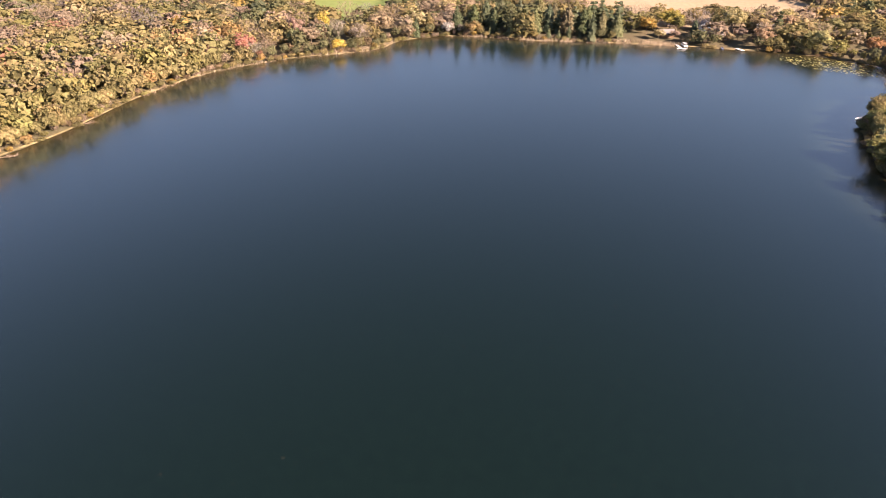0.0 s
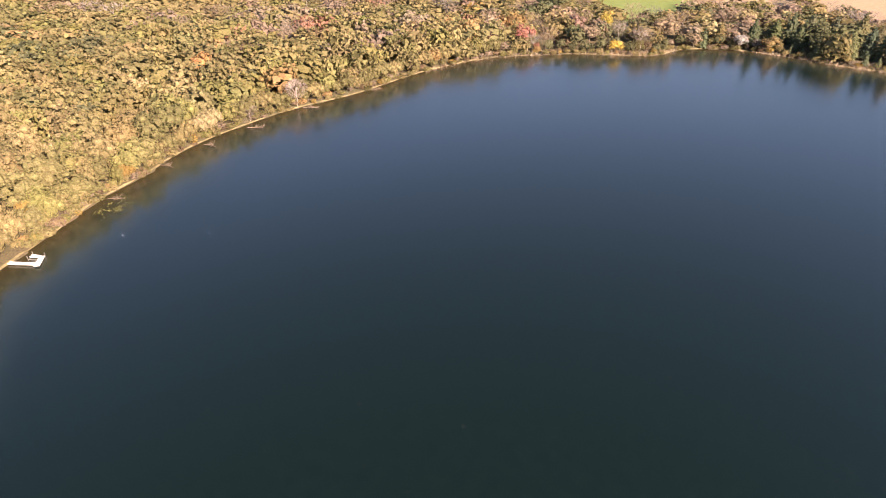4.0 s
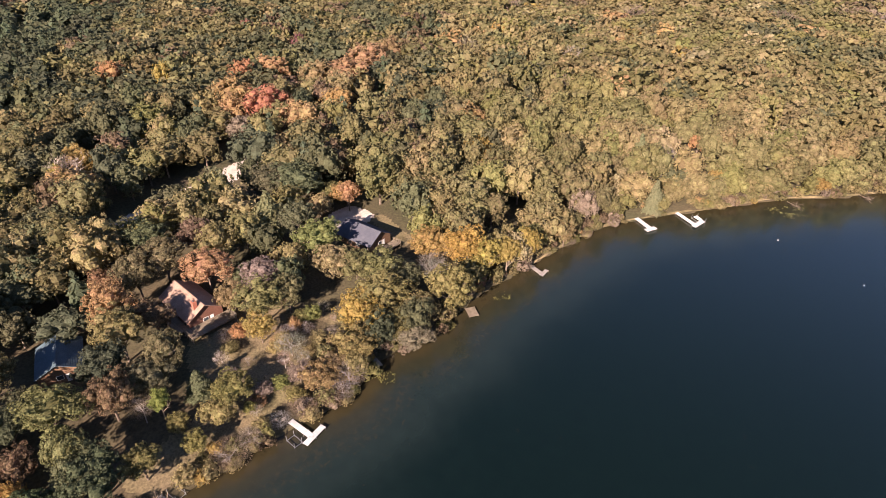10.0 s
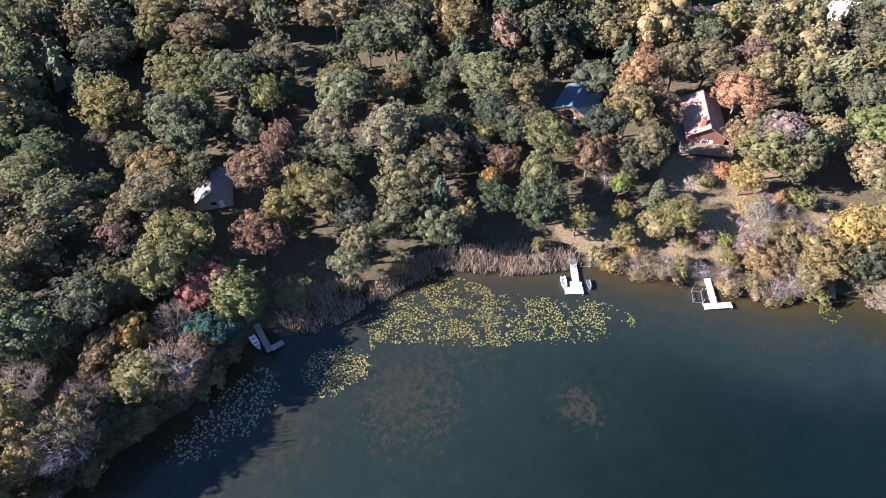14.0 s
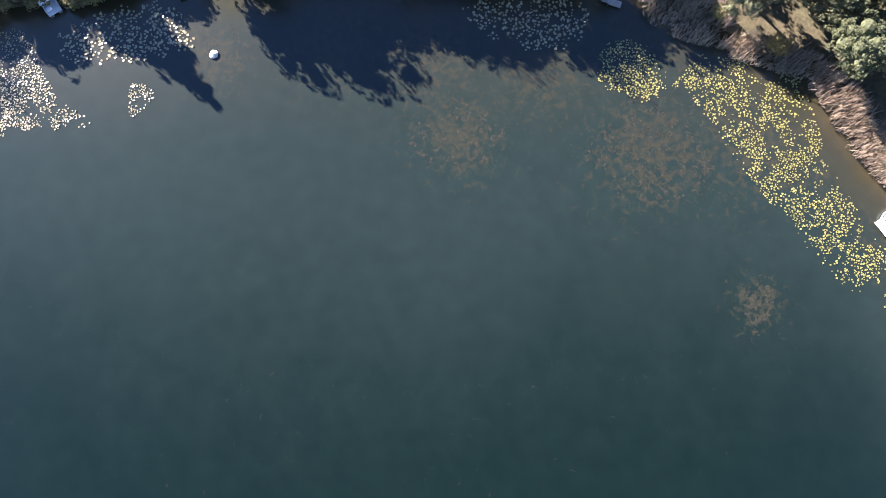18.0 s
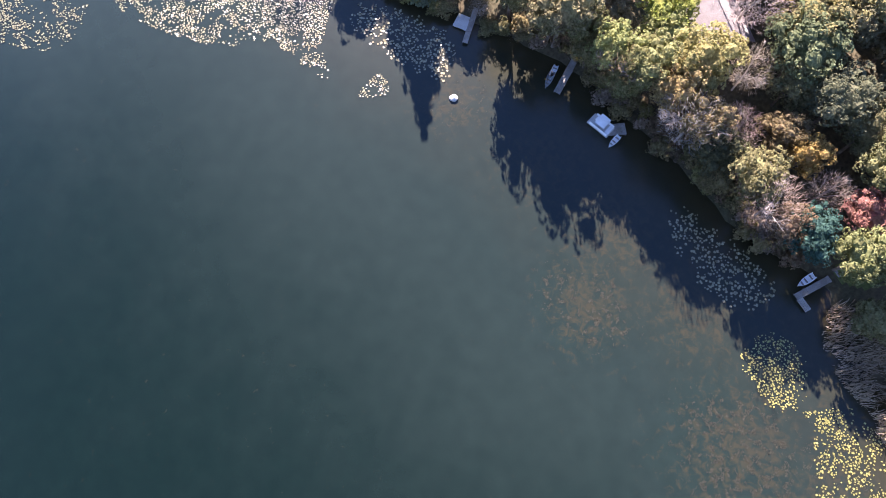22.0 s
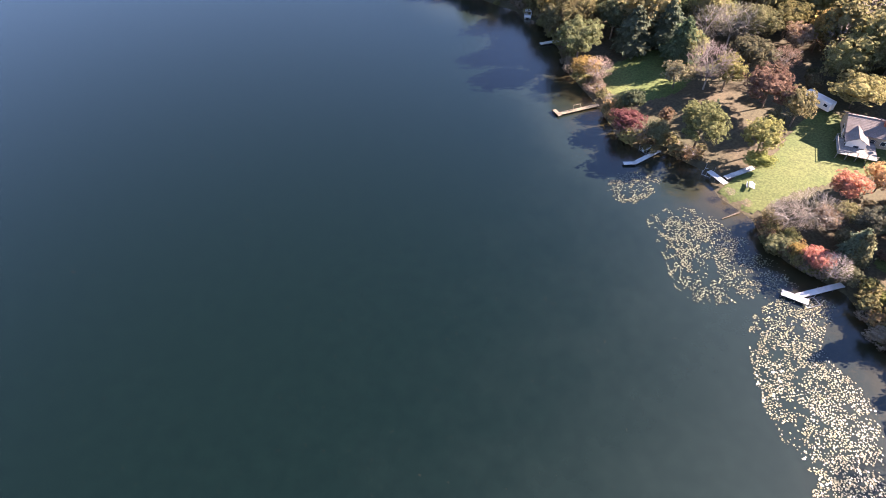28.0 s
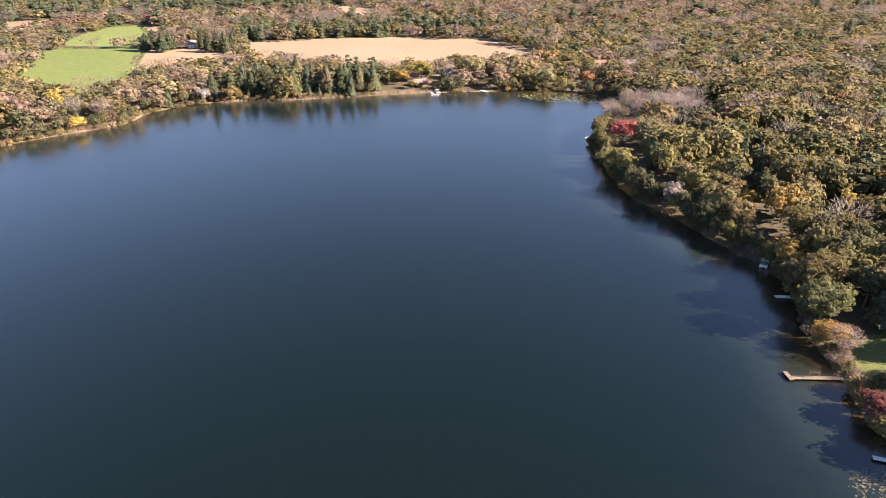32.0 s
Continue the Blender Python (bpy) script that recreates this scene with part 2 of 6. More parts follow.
    gv.inputs["To Min"].default_value, gv.inputs["To Max"].default_value = 0.05, 0.12
    link(gust.outputs["Fac"], gv.inputs["Value"])
    bp = n.new("ShaderNodeBump")
    bp.inputs["Distance"].default_value = 0.05
    link(gv.outputs["Result"], bp.inputs["Strength"])
    link(rip.outputs["Fac"], bp.inputs["Height"]), link(bp.outputs["Normal"], bsdf.inputs["Normal"])
    link(bp.outputs["Normal"], bsdf.inputs["Coat Normal"])
    return m


M_WATER = water_material()
M_GROUND = noisy("leaf_litter_ground", (0.075, 0.058, 0.034), (0.052, 0.05, 0.025), 0.05, 0.97, 0.6, 30, bump_size=0.12)

# ---- the lake's outline ----
WEST_SHORE = [(-69, -62), (-80, -51), (-89, -42.5), (-97, -33), (-109, -27), (-117, -16), (-132, -6), (-148, 10), (-160, 22),
              (-170, 34), (-177, 49), (-182, 66), (-186, 80), (-192, 98), (-194, 118), (-199, 144), (-197, 172), (-190, 202),
              (-178, 230), (-167, 274), (-151, 310), (-130, 332), (-104, 349), (-75, 361), (-60, 371), (-50, 389), (-23, 402),
              (6, 401), (35, 394), (65, 393), (95, 389), (121, 386), (155, 379), (190, 370)]
EAST_SHORE = [(222, 350), (226, 322), (200, 290), (172, 264), (155, 221), (147, 190), (150, 170), (151, 148), (154, 128),
              (150, 110), (137, 90), (130, 74), (122, 57), (126, 48), (127.5, 38), (121.5, 30), (121, 22), (114, 10), (115, -2),
              (111, -9), (103, -21), (95, -30), (80, -39), (68, -46), (60, -53), (46, -63), (30, -68), (15, -72), (0, -75),
              (-9, -81), (-18, -80), (-31, -78), (-45, -76), (-57, -69)]


def smooth_ring(points, steps):
    p = np.array(points, float)
    a, b, c, d = np.roll(p, 1, 0), p, np.roll(p, -1, 0), np.roll(p, -2, 0)
    out = []
    for t in np.arange(steps) / steps:
        out.append(0.5 * (2 * b + (c - a) * t + (2 * a - 5 * b + 4 * c - d) * t**2 + (3 * b - a - 3 * c + d) * t**3))
    return np.stack(out, 1).reshape(-1, 2)


RING = smooth_ring(WEST_SHORE + EAST_SHORE, 5)
RING += np.random.default_rng(3).normal(0, 0.35, RING.shape)


def inside(x, y, ring):
    """Which of the points lie inside a closed ring."""
    x, y = np.asarray(x, float), np.asarray(y, float)
    odd = np.zeros(x.shape, bool)
    for (x0, y0), (x1, y1) in zip(ring, np.roll(ring, -1, 0)):
        if y0 == y1:
            continue
        odd ^= ((y0 > y) != (y1 > y)) & (x < (x1 - x0) * (y - y0) / (y1 - y0) + x0)
    return odd


def inland(x, y):
    """Metres from the waterline: positive on land, negative on the lake."""
    x, y = np.asarray(x, float), np.asarray(y, float)
    far = np.full(x.shape, 1e9)
    for (x0, y0), (x1, y1) in zip(RING, np.roll(RING, -1, 0)):
        dx, dy = x1 - x0, y1 - y0
        t = np.clip(((x - x0) * dx + (y - y0) * dy) / (dx * dx + dy * dy), 0, 1)
        far = np.minimum(far, (x - x0 - t * dx) ** 2 + (y - y0 - t * dy) ** 2)
    far = np.sqrt(far)
    return np.where(inside(x, y, RING), -far, far)


def level(x, y):
    """The ground's height."""
    d = inland(x, y)
    land = 0.35 * (1 - np.exp(-np.maximum(d, 0) / 0.8)) + 2.6 * (1 - np.exp(-np.maximum(d, 0) / 25))
    land = land + 0.25 * np.sin(np.asarray(x) * 0.11) * np.sin(np.asarray(y) * 0.09) * np.clip(d / 10, 0, 1) * np.clip((70 - d) / 20, 0, 1)
    return np.where(d > 0, land, np.maximum(0.16 * d, -3.0))


def ground(x, y):
    return float(level(np.array([x]), np.array([y]))[0])


def mesh_from(name, verts, faces, material):
    me = bpy.data.meshes.new(name)
    me.from_pydata([tuple(v) for v in verts], [], [tuple(f) for f in faces])
    me.materials.append(material)
    me.update()
    return me


def quads_mesh(name, verts, material, colours=None, faces=None):
    """A mesh of loose quads from an array (n, 4, 3), or of shared corners with faces (m, 4); fast for large counts."""
    if faces is None:
        verts = verts.reshape(-1, 3)
        faces = np.arange(len(verts)).reshape(-1, 4)
    me = bpy.data.meshes.new(name)
    me.vertices.add(len(verts))
    me.vertices.foreach_set("co", np.ascontiguousarray(verts, np.float32).ravel())
    me.loops.add(faces.size)
    me.loops.foreach_set("vertex_index", np.ascontiguousarray(faces, np.int32).ravel())
    me.polygons.add(len(faces))
    me.polygons.foreach_set("loop_start", np.arange(0, faces.size, 4, dtype=np.int32))
    if colours is not None:
        at = me.attributes.new("leaf_colour", "FLOAT_COLOR", "POINT")
        at.data.foreach_set("color", np.ascontiguousarray(colours, np.float32).ravel())
    me.materials.append(material)
    me.update(calc_edges=True)
    return me


def sheet(xs, ys, height):
    gx, gy = np.meshgrid(xs, ys)
    z = height(gx.ravel(), gy.ravel())
    verts = np.stack([gx.ravel(), gy.ravel(), z], 1)
    k = np.arange(len(xs) * len(ys)).reshape(len(ys), len(xs))
    faces = np.stack([k[:-1, :-1], k[:-1, 1:], k[1:, 1:], k[1:, :-1]], -1).reshape(-1, 4)
    return verts, faces


grow = np.array([6, 14, 26, 45, 75, 120, 190, 300, 480, 800, 1300, 2200, 4300.0])
xs = np.concatenate([-240 - grow[::-1], np.arange(-240, 271, 3.0), 270 + grow])
ys = np.concatenate([-150 - grow[::-1], np.arange(-150, 436, 3.0), 435 + grow])
v, f = sheet(xs, ys, level)
land = new("ground", quads_mesh("ground", v, M_GROUND, faces=f))
tagged(land, "brown leaf-littered woodland ground around the lake", "ground", kind="structure")
v, f = sheet(np.arange(-206, 236, 2.0), np.arange(-90, 411, 2.0), lambda x, y: 0 * x)
lake = new("water", quads_mesh("water", v, M_WATER, faces=f))
at = lake.data.attributes.new("depth", "FLOAT", "POINT")
shelf = 4 + 52 * np.exp(-(((v[:, 0] - 14) / np.where(v[:, 0] < 14, 66, 120)) ** 2 + ((v[:, 1] + 54) / 105) ** 2))
shelf += 14 * np.exp(-(((v[:, 0] - 138) / 26) ** 2 + ((v[:, 1] - 100) / 34) ** 2))  # a small bar off the east bank; the south cove shelves slowly
off = np.maximum(-inland(v[:, 0], v[:, 1]), 0)
deep = np.minimum(7 * (1 - np.exp(-off / shelf)), 7 * (1 - np.exp(-(off / 17) ** 2)))  # a brown shelf all along the banks
at.data.foreach_set("value", deep.astype(np.float32))
at = lake.data.attributes.new("weed", "FLOAT", "POINT")
weed = 0.55 * np.exp(-((off - 9) / 5) ** 2)  # a loose belt along the drop-off
for wx, wy, wr in ((4, -44.5, 7), (-26, -54, 9.5), (-50, -37, 4), (47, -42, 6), (-42, -63, 11), (-4, -62, 9), (14, -56, 9), (30, -52, 8), (-50, 377, 14), (60, 385, 9),
                   (95, 380, 9), (165, 248, 8), (152, 230, 9)):
    weed = np.maximum(weed, 0.85 * np.exp(-((v[:, 0] - wx) ** 2 + (v[:, 1] - wy) ** 2) / (1.35 * wr) ** 2))
at.data.foreach_set("value", weed.astype(np.float32))
tagged(lake, "dark blue-green lake water with fine ripples", "lake", kind="structure")


def waterside(points, width, label):
    """A narrow bank of dry grass and bare earth between the water and the trees."""
    line = smooth_ring(points, 6)[:-6]
    way = np.gradient(line, axis=0)
    way /= np.linalg.norm(way, axis=1, keepdims=True)
    out = np.stack([-way[:, 1], way[:, 0]], 1)
    wide = width * (0.35 + 1.0 * np.random.default_rng(8).random(len(line)))[:, None]
    rows = [line + out * wide * u for u in (-0.12, 0.12, 0.4, 0.75, 1.0)]
    v = np.concatenate([np.column_stack([r, np.maximum(level(r[:, 0], r[:, 1]), -0.1) + 0.07]) for r in rows])
    k = np.arange(len(v)).reshape(len(rows), -1)
    f = np.stack([k[:-1, :-1], k[:-1, 1:], k[1:, 1:], k[1:, :-1]], -1).reshape(-1, 4)
    return tagged(new("bank", quads_mesh("bank", v, M_BANK, faces=f)), label, "bank", kind="structure")


waterside(WEST_SHORE[6:22], 0.8, "sunlit tan bank of dry grass below the wood")
waterside(WEST_SHORE[21:], 1.0, "pale reedy bank along the far shore")


def patch(name, corners, material, label, lift=0.05, step=2.0, kind="structure", category="ground"):
    """A sheet that follows the ground inside a smooth ring."""
    ring = smooth_ring(corners, 4)
    low, high = ring.min(0), ring.max(0)
    gx = np.arange(low[0], high[0] + step, step)
    gy = np.arange(low[1], high[1] + step, step)
    v, f = sheet(gx, gy, lambda x, y: level(x, y) + lift)
    mid = v[f].mean(1)
    f = f[inside(mid[:, 0], mid[:, 1], ring)]
    used, f = np.unique(f, return_inverse=True)
    ob = new(name, quads_mesh(name, v[used], material, faces=f.reshape(-1, 4)))
    return tagged(ob, label, category, kind=kind)

# ---- lawns, fields, tracks ----
def field(name, corners, material, label, rows_along=None):
    return patch(name, corners, material, label, lift=0.12, step=4.0, category="field")


patch("lawn", [(121.5, 30), (121.5, 22), (134, 19), (152, 11), (163, 5), (170, 22), (172, 30), (160, 32), (140, 29), (130, 31.5)],
      M_LAWN, "sunlit green mown lawn sloping to the shore", step=0.8, category="lawn")
patch("lawn", [(132, 72), (137, 67), (150, 62), (162, 66), (166, 80), (152, 84), (141, 82)],
      M_LAWN, "green lawn half shaded by tall trees", step=0.8, category="lawn")
patch("lawn", [(-72, -63), (-79, -56), (-88, -48), (-97, -50), (-92, -60), (-80, -68), (-72, -70)],
      M_YARD, "short worn grass beside a white dock", step=0.8, category="lawn")
patch("lawn", [(118, -28), (124, -18), (135, -14), (140, -26), (132, -42), (121, -44)],
      M_LAWN, "patchy green grass yard with trees", step=0.8, category="lawn")
patch("lawn", [(103, -27), (109, -21), (116, -27), (116.5, -42), (110, -45), (104, -37)],
      M_LAWN, "patchy grass bank behind bare trees", step=0.8, category="lawn")
patch("yard", [(-88, -52), (-101, -40), (-113, -32), (-122, -40), (-128, -58), (-114, -72), (-100, -68), (-92, -60)],
      M_YARD, "dry sloping yard of worn grass and leaves", step=0.9, category="yard")
patch("yard", [(-140, -22), (-147, -26), (-152, -32), (-147, -18), (-166, -36), (-172, -34), (-160, -24), (-148, -8)],
      M_YARD, "narrow strip of yard grass beside a house", step=0.9, category="yard")
patch("yard", [(44, -98), (52, -99), (54, -84), (46, -82)], M_YARD, "worn grass between two cottages", step=0.9, category="yard")
patch("bank", [(-9, -84), (-14, -86), (-13, -98), (-8, -97)], M_LAWN, "grass bank with wooden steps", step=0.8, category="lawn")
patch("driveway", [(-162, -48), (-170, -51), (-177, -45), (-172, -37), (-164, -40)], M_GRAVEL, "pale gravel drive behind a house",
      step=0.8, category="driveway")
patch("driveway", [(-193, -97), (-203, -95), (-214, -88), (-212, -83), (-200, -86), (-190, -90)], M_GRAVEL,
      "bright pale gravel track among trees", step=1.0, category="driveway")
patch("driveway", [(-156, -112), (-170, -106), (-186, -101), (-186, -105), (-168, -114), (-158, -118)], M_GRAVEL,
      "bright pale gravel track among trees", step=1.0, category="driveway")
patch("driveway", [(124, -60), (116, -60), (108, -62), (108, -65), (117, -66), (126, -66)], M_GRAVEL,
      "pale gravel drive beside the white house", step=0.8, category="driveway")
patch("lawn", [(112, -20), (118, -17), (128, -23), (131, -32), (120, -30), (110, -25)], M_LAWN, "sunlit patch of garden grass", step=0.8, lift=0.1, category="lawn")
patch("lawn", [(126, -3), (140, -5), (141, -11), (128, -9)], M_LAWN, "narrow strip of garden grass", step=0.8, lift=0.1, category="lawn")
patch("driveway", [(158, -15), (166, -12), (178, -14), (196, -20), (196, -25), (178, -20), (166, -18)], M_GRAVEL, "pale drive between dark pines", step=0.8, lift=0.09, category="driveway")
field("field", [(-146, 655), (-142, 720), (-120, 777), (-88, 764), (-76, 634), (-126, 642)], M_GREEN_FIELD, "bright green crop field")
field("field", [(-152, 630), (-112, 620), (-76, 612), (-72, 560), (-62, 440), (-99, 430), (-146, 478)], M_GREEN_FIELD,
      "bright green crop field running down to the wood")
field("field", [(-73, 600), (4, 578), (8, 510), (-66, 500)], M_TAN_FIELD, "strip of ripe tan corn stubble")
field("field", [(8, 615), (78, 622), (154, 610), (230, 566), (254, 491), (240, 440), (187, 428), (110, 424), (60, 470), (14, 515)],
      M_TAN_FIELD, "broad tan field of harvested crop")
field("field", [(128, 945), (178, 872), (170, 785), (136, 797)], M_TAN_FIELD, "small distant tan field")
field("field", [(-250, 830), (-204, 862), (-186, 778), (-224, 742)], M_TAN_FIELD, "distant tan corn field")
field("field", [(-89, 770), (-52, 736), (-58, 698), (-83, 715)], M_TAN_FIELD, "small tan corner of stubble")

# ---- tree shapes, all of unit size ----
COLOURS = {
    "olive": (0.168, 0.154, 0.077), "green": (0.115, 0.120, 0.069), "tan": (0.220, 0.186, 0.096), "lime": (0.190, 0.180, 0.078),
    "gold": (0.29, 0.210, 0.080), "yellow": (0.34, 0.262, 0.082), "orange": (0.33, 0.178, 0.100), "peach": (0.31, 0.212, 0.108),
    "red": (0.25, 0.142, 0.100), "crimson": (0.40, 0.155, 0.125), "maroon": (0.18, 0.075, 0.078), "pink": (0.222, 0.178, 0.136),
    "brown": (0.165, 0.124, 0.082), "white": (0.29, 0.26, 0.23), "grey": (0.205, 0.182, 0.165), "pale": (0.165, 0.170, 0.096),
    "teal": (0.05, 0.10, 0.075), "yellowgreen": (0.185, 0.195, 0.070), "willow": (0.28, 0.24, 0.14), "dark": (0.080, 0.092, 0.058),
    "pine": (0.100, 0.122, 0.076)}
CUBE = np.array([[(-1, -1, -1), (-1, 1, -1), (1, 1, -1), (1, -1, -1)], [(-1, -1, 1), (1, -1, 1), (1, 1, 1), (-1, 1, 1)],
                 [(-1, -1, -1), (1, -1, -1), (1, -1, 1), (-1, -1, 1)], [(1, -1, -1), (1, 1, -1), (1, 1, 1), (1, -1, 1)],
                 [(1, 1, -1), (-1, 1, -1), (-1, 1, 1), (1, 1, 1)], [(-1, 1, -1), (-1, -1, -1), (-1, -1, 1), (-1, 1, 1)]], float)


def ball(rng):
    """A rough ball of 24 quads."""
    out = []
    for q in CUBE:
        m, e = q.mean(0), [(q[i] + q[(i + 1) % 4]) / 2 for i in range(4)]
        out += [[q[i], e[i], m, e[i - 1]] for i in range(4)]
    out = np.array(out)
    out /= np.linalg.norm(out, axis=-1, keepdims=True)
    return out


def leaf_quads(centres, normals, size, rng, tilt=0.7):
    """Leaf clumps as small bent-off quads at the centres, facing about along the normals."""
    n = normals + rng.normal(0, tilt, normals.shape)
    n /= np.linalg.norm(n, axis=1, keepdims=True) + 1e-9
    u = np.cross(n, rng.normal(0, 1, n.shape))
    u /= np.linalg.norm(u, axis=1, keepdims=True) + 1e-9
    w = np.cross(n, u)
    s = size * rng.uniform(0.55, 1.35, (len(n), 1))
    a = s * rng.uniform(0.6, 1.1, (len(n), 1))
    bend = n * s * rng.uniform(-0.25, 0.25, (len(n), 1))
    return np.stack([centres - u * s, centres - w * a + bend, centres + u * s, centres + w * a + bend], 1)


def lobed_crown(seed, lobes, subs, per, size, tilt=0.45, low=1.75, core=0.74, rads=(0.27, 0.46), reach=(0.42, 0.76)):
    """An uneven broadleaf crown: boughs set round a dome, each of small rounded heads covered with leaf clumps, radius about 1."""
    rng = np.random.default_rng(seed)
    k = np.arange(lobes) + 0.5
    h = 1 - low * k / lobes  # from the top down to well under the middle
    turn = k * 2.399963 + rng.uniform(-0.6, 0.6, lobes)
    flat = np.sqrt(np.maximum(0.05, 1 - h**2))
    out = rng.uniform(*reach, lobes)
    mid = np.stack([flat * np.cos(turn) * out, flat * np.sin(turn) * out, h * out * rng.uniform(0.75, 1.15, lobes)], 1)
    rad = rng.uniform(*rads, lobes)
    if core:
        parts = [ball(rng) * np.array((0.5, 0.5, 0.48))]
    else:  # inner leaves in place of solid boughs
        e = rng.normal(0, 1, (64, 3)) + (0, 0, 0.3)
        e /= np.linalg.norm(e, axis=1, keepdims=True)
        parts = [leaf_quads(e * (0.7, 0.7, 0.62), e, 0.19, rng, 0.3)]
    spread = np.arange(subs * 2) + 0.5
    ups, rounds = 1 - spread / subs, spread * 2.399963
    heads = np.stack([np.sqrt(1 - ups**2) * np.cos(rounds), np.sqrt(1 - ups**2) * np.sin(rounds), ups], 1)
    for m, r in zip(mid, rad):
        way = m / np.linalg.norm(m)
        b = ball(rng)
        if core:
            parts.append((b * r * core + m)[(b.mean(1) @ way) > -0.25])
        d = heads + rng.normal(0, 0.22, heads.shape)
        d /= np.linalg.norm(d, axis=1, keepdims=True)
        d = d[d @ way > -0.3]
        at = m + d * r * rng.uniform(0.68, 0.98, (len(d), 1))
        rr = r * rng.uniform(0.28, 0.48, (len(d), 1))
        d, at, rr = np.repeat(d, per, 0), np.repeat(at, per, 0), np.repeat(rr, per, 0)
        e = rng.normal(0, 1, d.shape) + d * 1.2 + (0, 0, 0.15)
        e /= np.linalg.norm(e, axis=1, keepdims=True)
        parts.append(leaf_quads(at + e * rr * rng.uniform(0.8, 1.12, (len(e), 1)), e, size, rng, tilt))
    q = np.concatenate(parts)
    return q * np.array((rng.uniform(0.88, 1.14), rng.uniform(0.88, 1.14), 1.0))


def twig_spray(seed, twigs, long, thick):
    """The fine twigs of a leafless crown: thin slivers pointing up and outwards, radius about 1."""
    rng = np.random.default_rng(seed)
    p = rng.normal(0, 1, (twigs, 3))
    p *= (rng.uniform(0.25, 1.0, (twigs, 1)) ** 0.5) / np.linalg.norm(p, axis=1, keepdims=True)
    p[:, :2] *= np.where(p[:, 2:] < -0.3, 0.7, 1.0)
    way = p * 0.8 + (0, 0, 0.55) + rng.normal(0, 0.35, p.shape)
    way /= np.linalg.norm(way, axis=1, keepdims=True)
    side = np.cross(way, rng.normal(0, 1, p.shape))
    side /= np.linalg.norm(side, axis=1, keepdims=True)
    l = long * rng.uniform(0.5, 1.3, (twigs, 1))
    return np.stack([p - way * l, p - side * thick, p + way * l, p + side * thick], 1)


def conifer_crown(seed, tiers, around, size, along=4):
    """A cone of drooping boughs: ragged skirts tier over tier with tufts at their tips, from z -1 to 1."""
    rng = np.random.default_rng(seed)
    parts = []
    for t in range(tiers):
        u = t / (tiers - 1)
        z = -0.85 + 1.75 * u
        r = (0.96 - 0.84 * u ** 1.9) * rng.uniform(0.72, 1.12)
        n = max(5, around - int(4 * u))
        a0 = rng.uniform(0, 2 * np.pi)
        step = 2 * np.pi / n
        for k in range(n):
            a, reach = a0 + step * k, r * rng.uniform(0.7, 1.15)
            way, side = np.array((np.cos(a), np.sin(a), 0)), np.array((-np.sin(a), np.cos(a), 0))
            tip = way * reach + (0, 0, z - 0.16 * reach - 0.04)
            root_z = np.array((0, 0, z + 0.30 * (1 - u) + 0.08))
            w = step * reach * 0.55
            parts.append(np.array([[root_z, way * reach * 0.6 - side * w + (0, 0, z), tip, way * reach * 0.6 + side * w + (0, 0, z)]]))
            s = rng.uniform(0.45, 1.05, (along, 1))
            c = way * reach * s + side * rng.normal(0, 0.35, (along, 1)) * w + np.array((0, 0, 1)) * (z - 0.12 * reach * s + 0.05)
            parts.append(leaf_quads(c, np.tile(way * 0.5 + (0, 0, 0.8), (along, 1)), size, rng))
    return np.concatenate(parts)


def stick(a, b, r0, r1, sides=5):
    """A tapered stick of quads from a to b."""
    a, b = np.array(a, float), np.array(b, float)
    d = (b - a) / (np.linalg.norm(b - a) + 1e-9)
    u = np.cross(d, (0.3, 0.9, 0.2))
    u /= np.linalg.norm(u)
    w = np.cross(d, u)
    ang = np.arange(sides + 1) / sides * 2 * np.pi
    ring = np.cos(ang)[:, None] * u + np.sin(ang)[:, None] * w
    lo, hi = a + ring * r0, b + ring * r1
    return np.stack([lo[:-1], lo[1:], hi[1:], hi[:-1]], 1)


def limbs(seed, forks, spread, radius, levels=2, twigs=0):
    """Trunk and limbs of a tree of height 1: foot at 0, top about 1."""
    rng = np.random.default_rng(seed)
    out = [stick((0, 0, -0.02), (0.01, 0.01, 0.45), radius, radius * 0.7, 6)]
    tips = [((0.01, 0.01, 0.45), np.array((0, 0, 1.0)), radius * 0.6, 0.42)]
    for lev in range(levels):
        nxt = []
        for at, way, r, length in tips:
            for k in range(forks):
                a = rng.uniform(0, 2 * np.pi)
                d = way + spread * np.array((np.cos(a), np.sin(a), rng.uniform(-0.15, 0.35)))
                d /= np.linalg.norm(d)
                start = np.array(at) - way * rng.uniform(0, 0.18) * (1 if lev == 0 else 0.6)
                end = start + d * length * rng.uniform(0.6, 1.05)
                out.append(stick(start, end, r, r * 0.4, 4))
                nxt.append((end, d, r * 0.42, length * 0.55))
        tips = nxt
    for at, way, r, length in tips:
        for k in range(twigs):
            d = way + rng.normal(0, 0.7, 3)
            d /= np.linalg.norm(d)
            start = np.array(at) - way * rng.uniform(0, 0.8) * length
            out.append(stick(start, start + d * length * rng.uniform(0.6, 1.3), max(r * 0.6, 0.0016), 0.0008, 3))
    return np.concatenate(out)


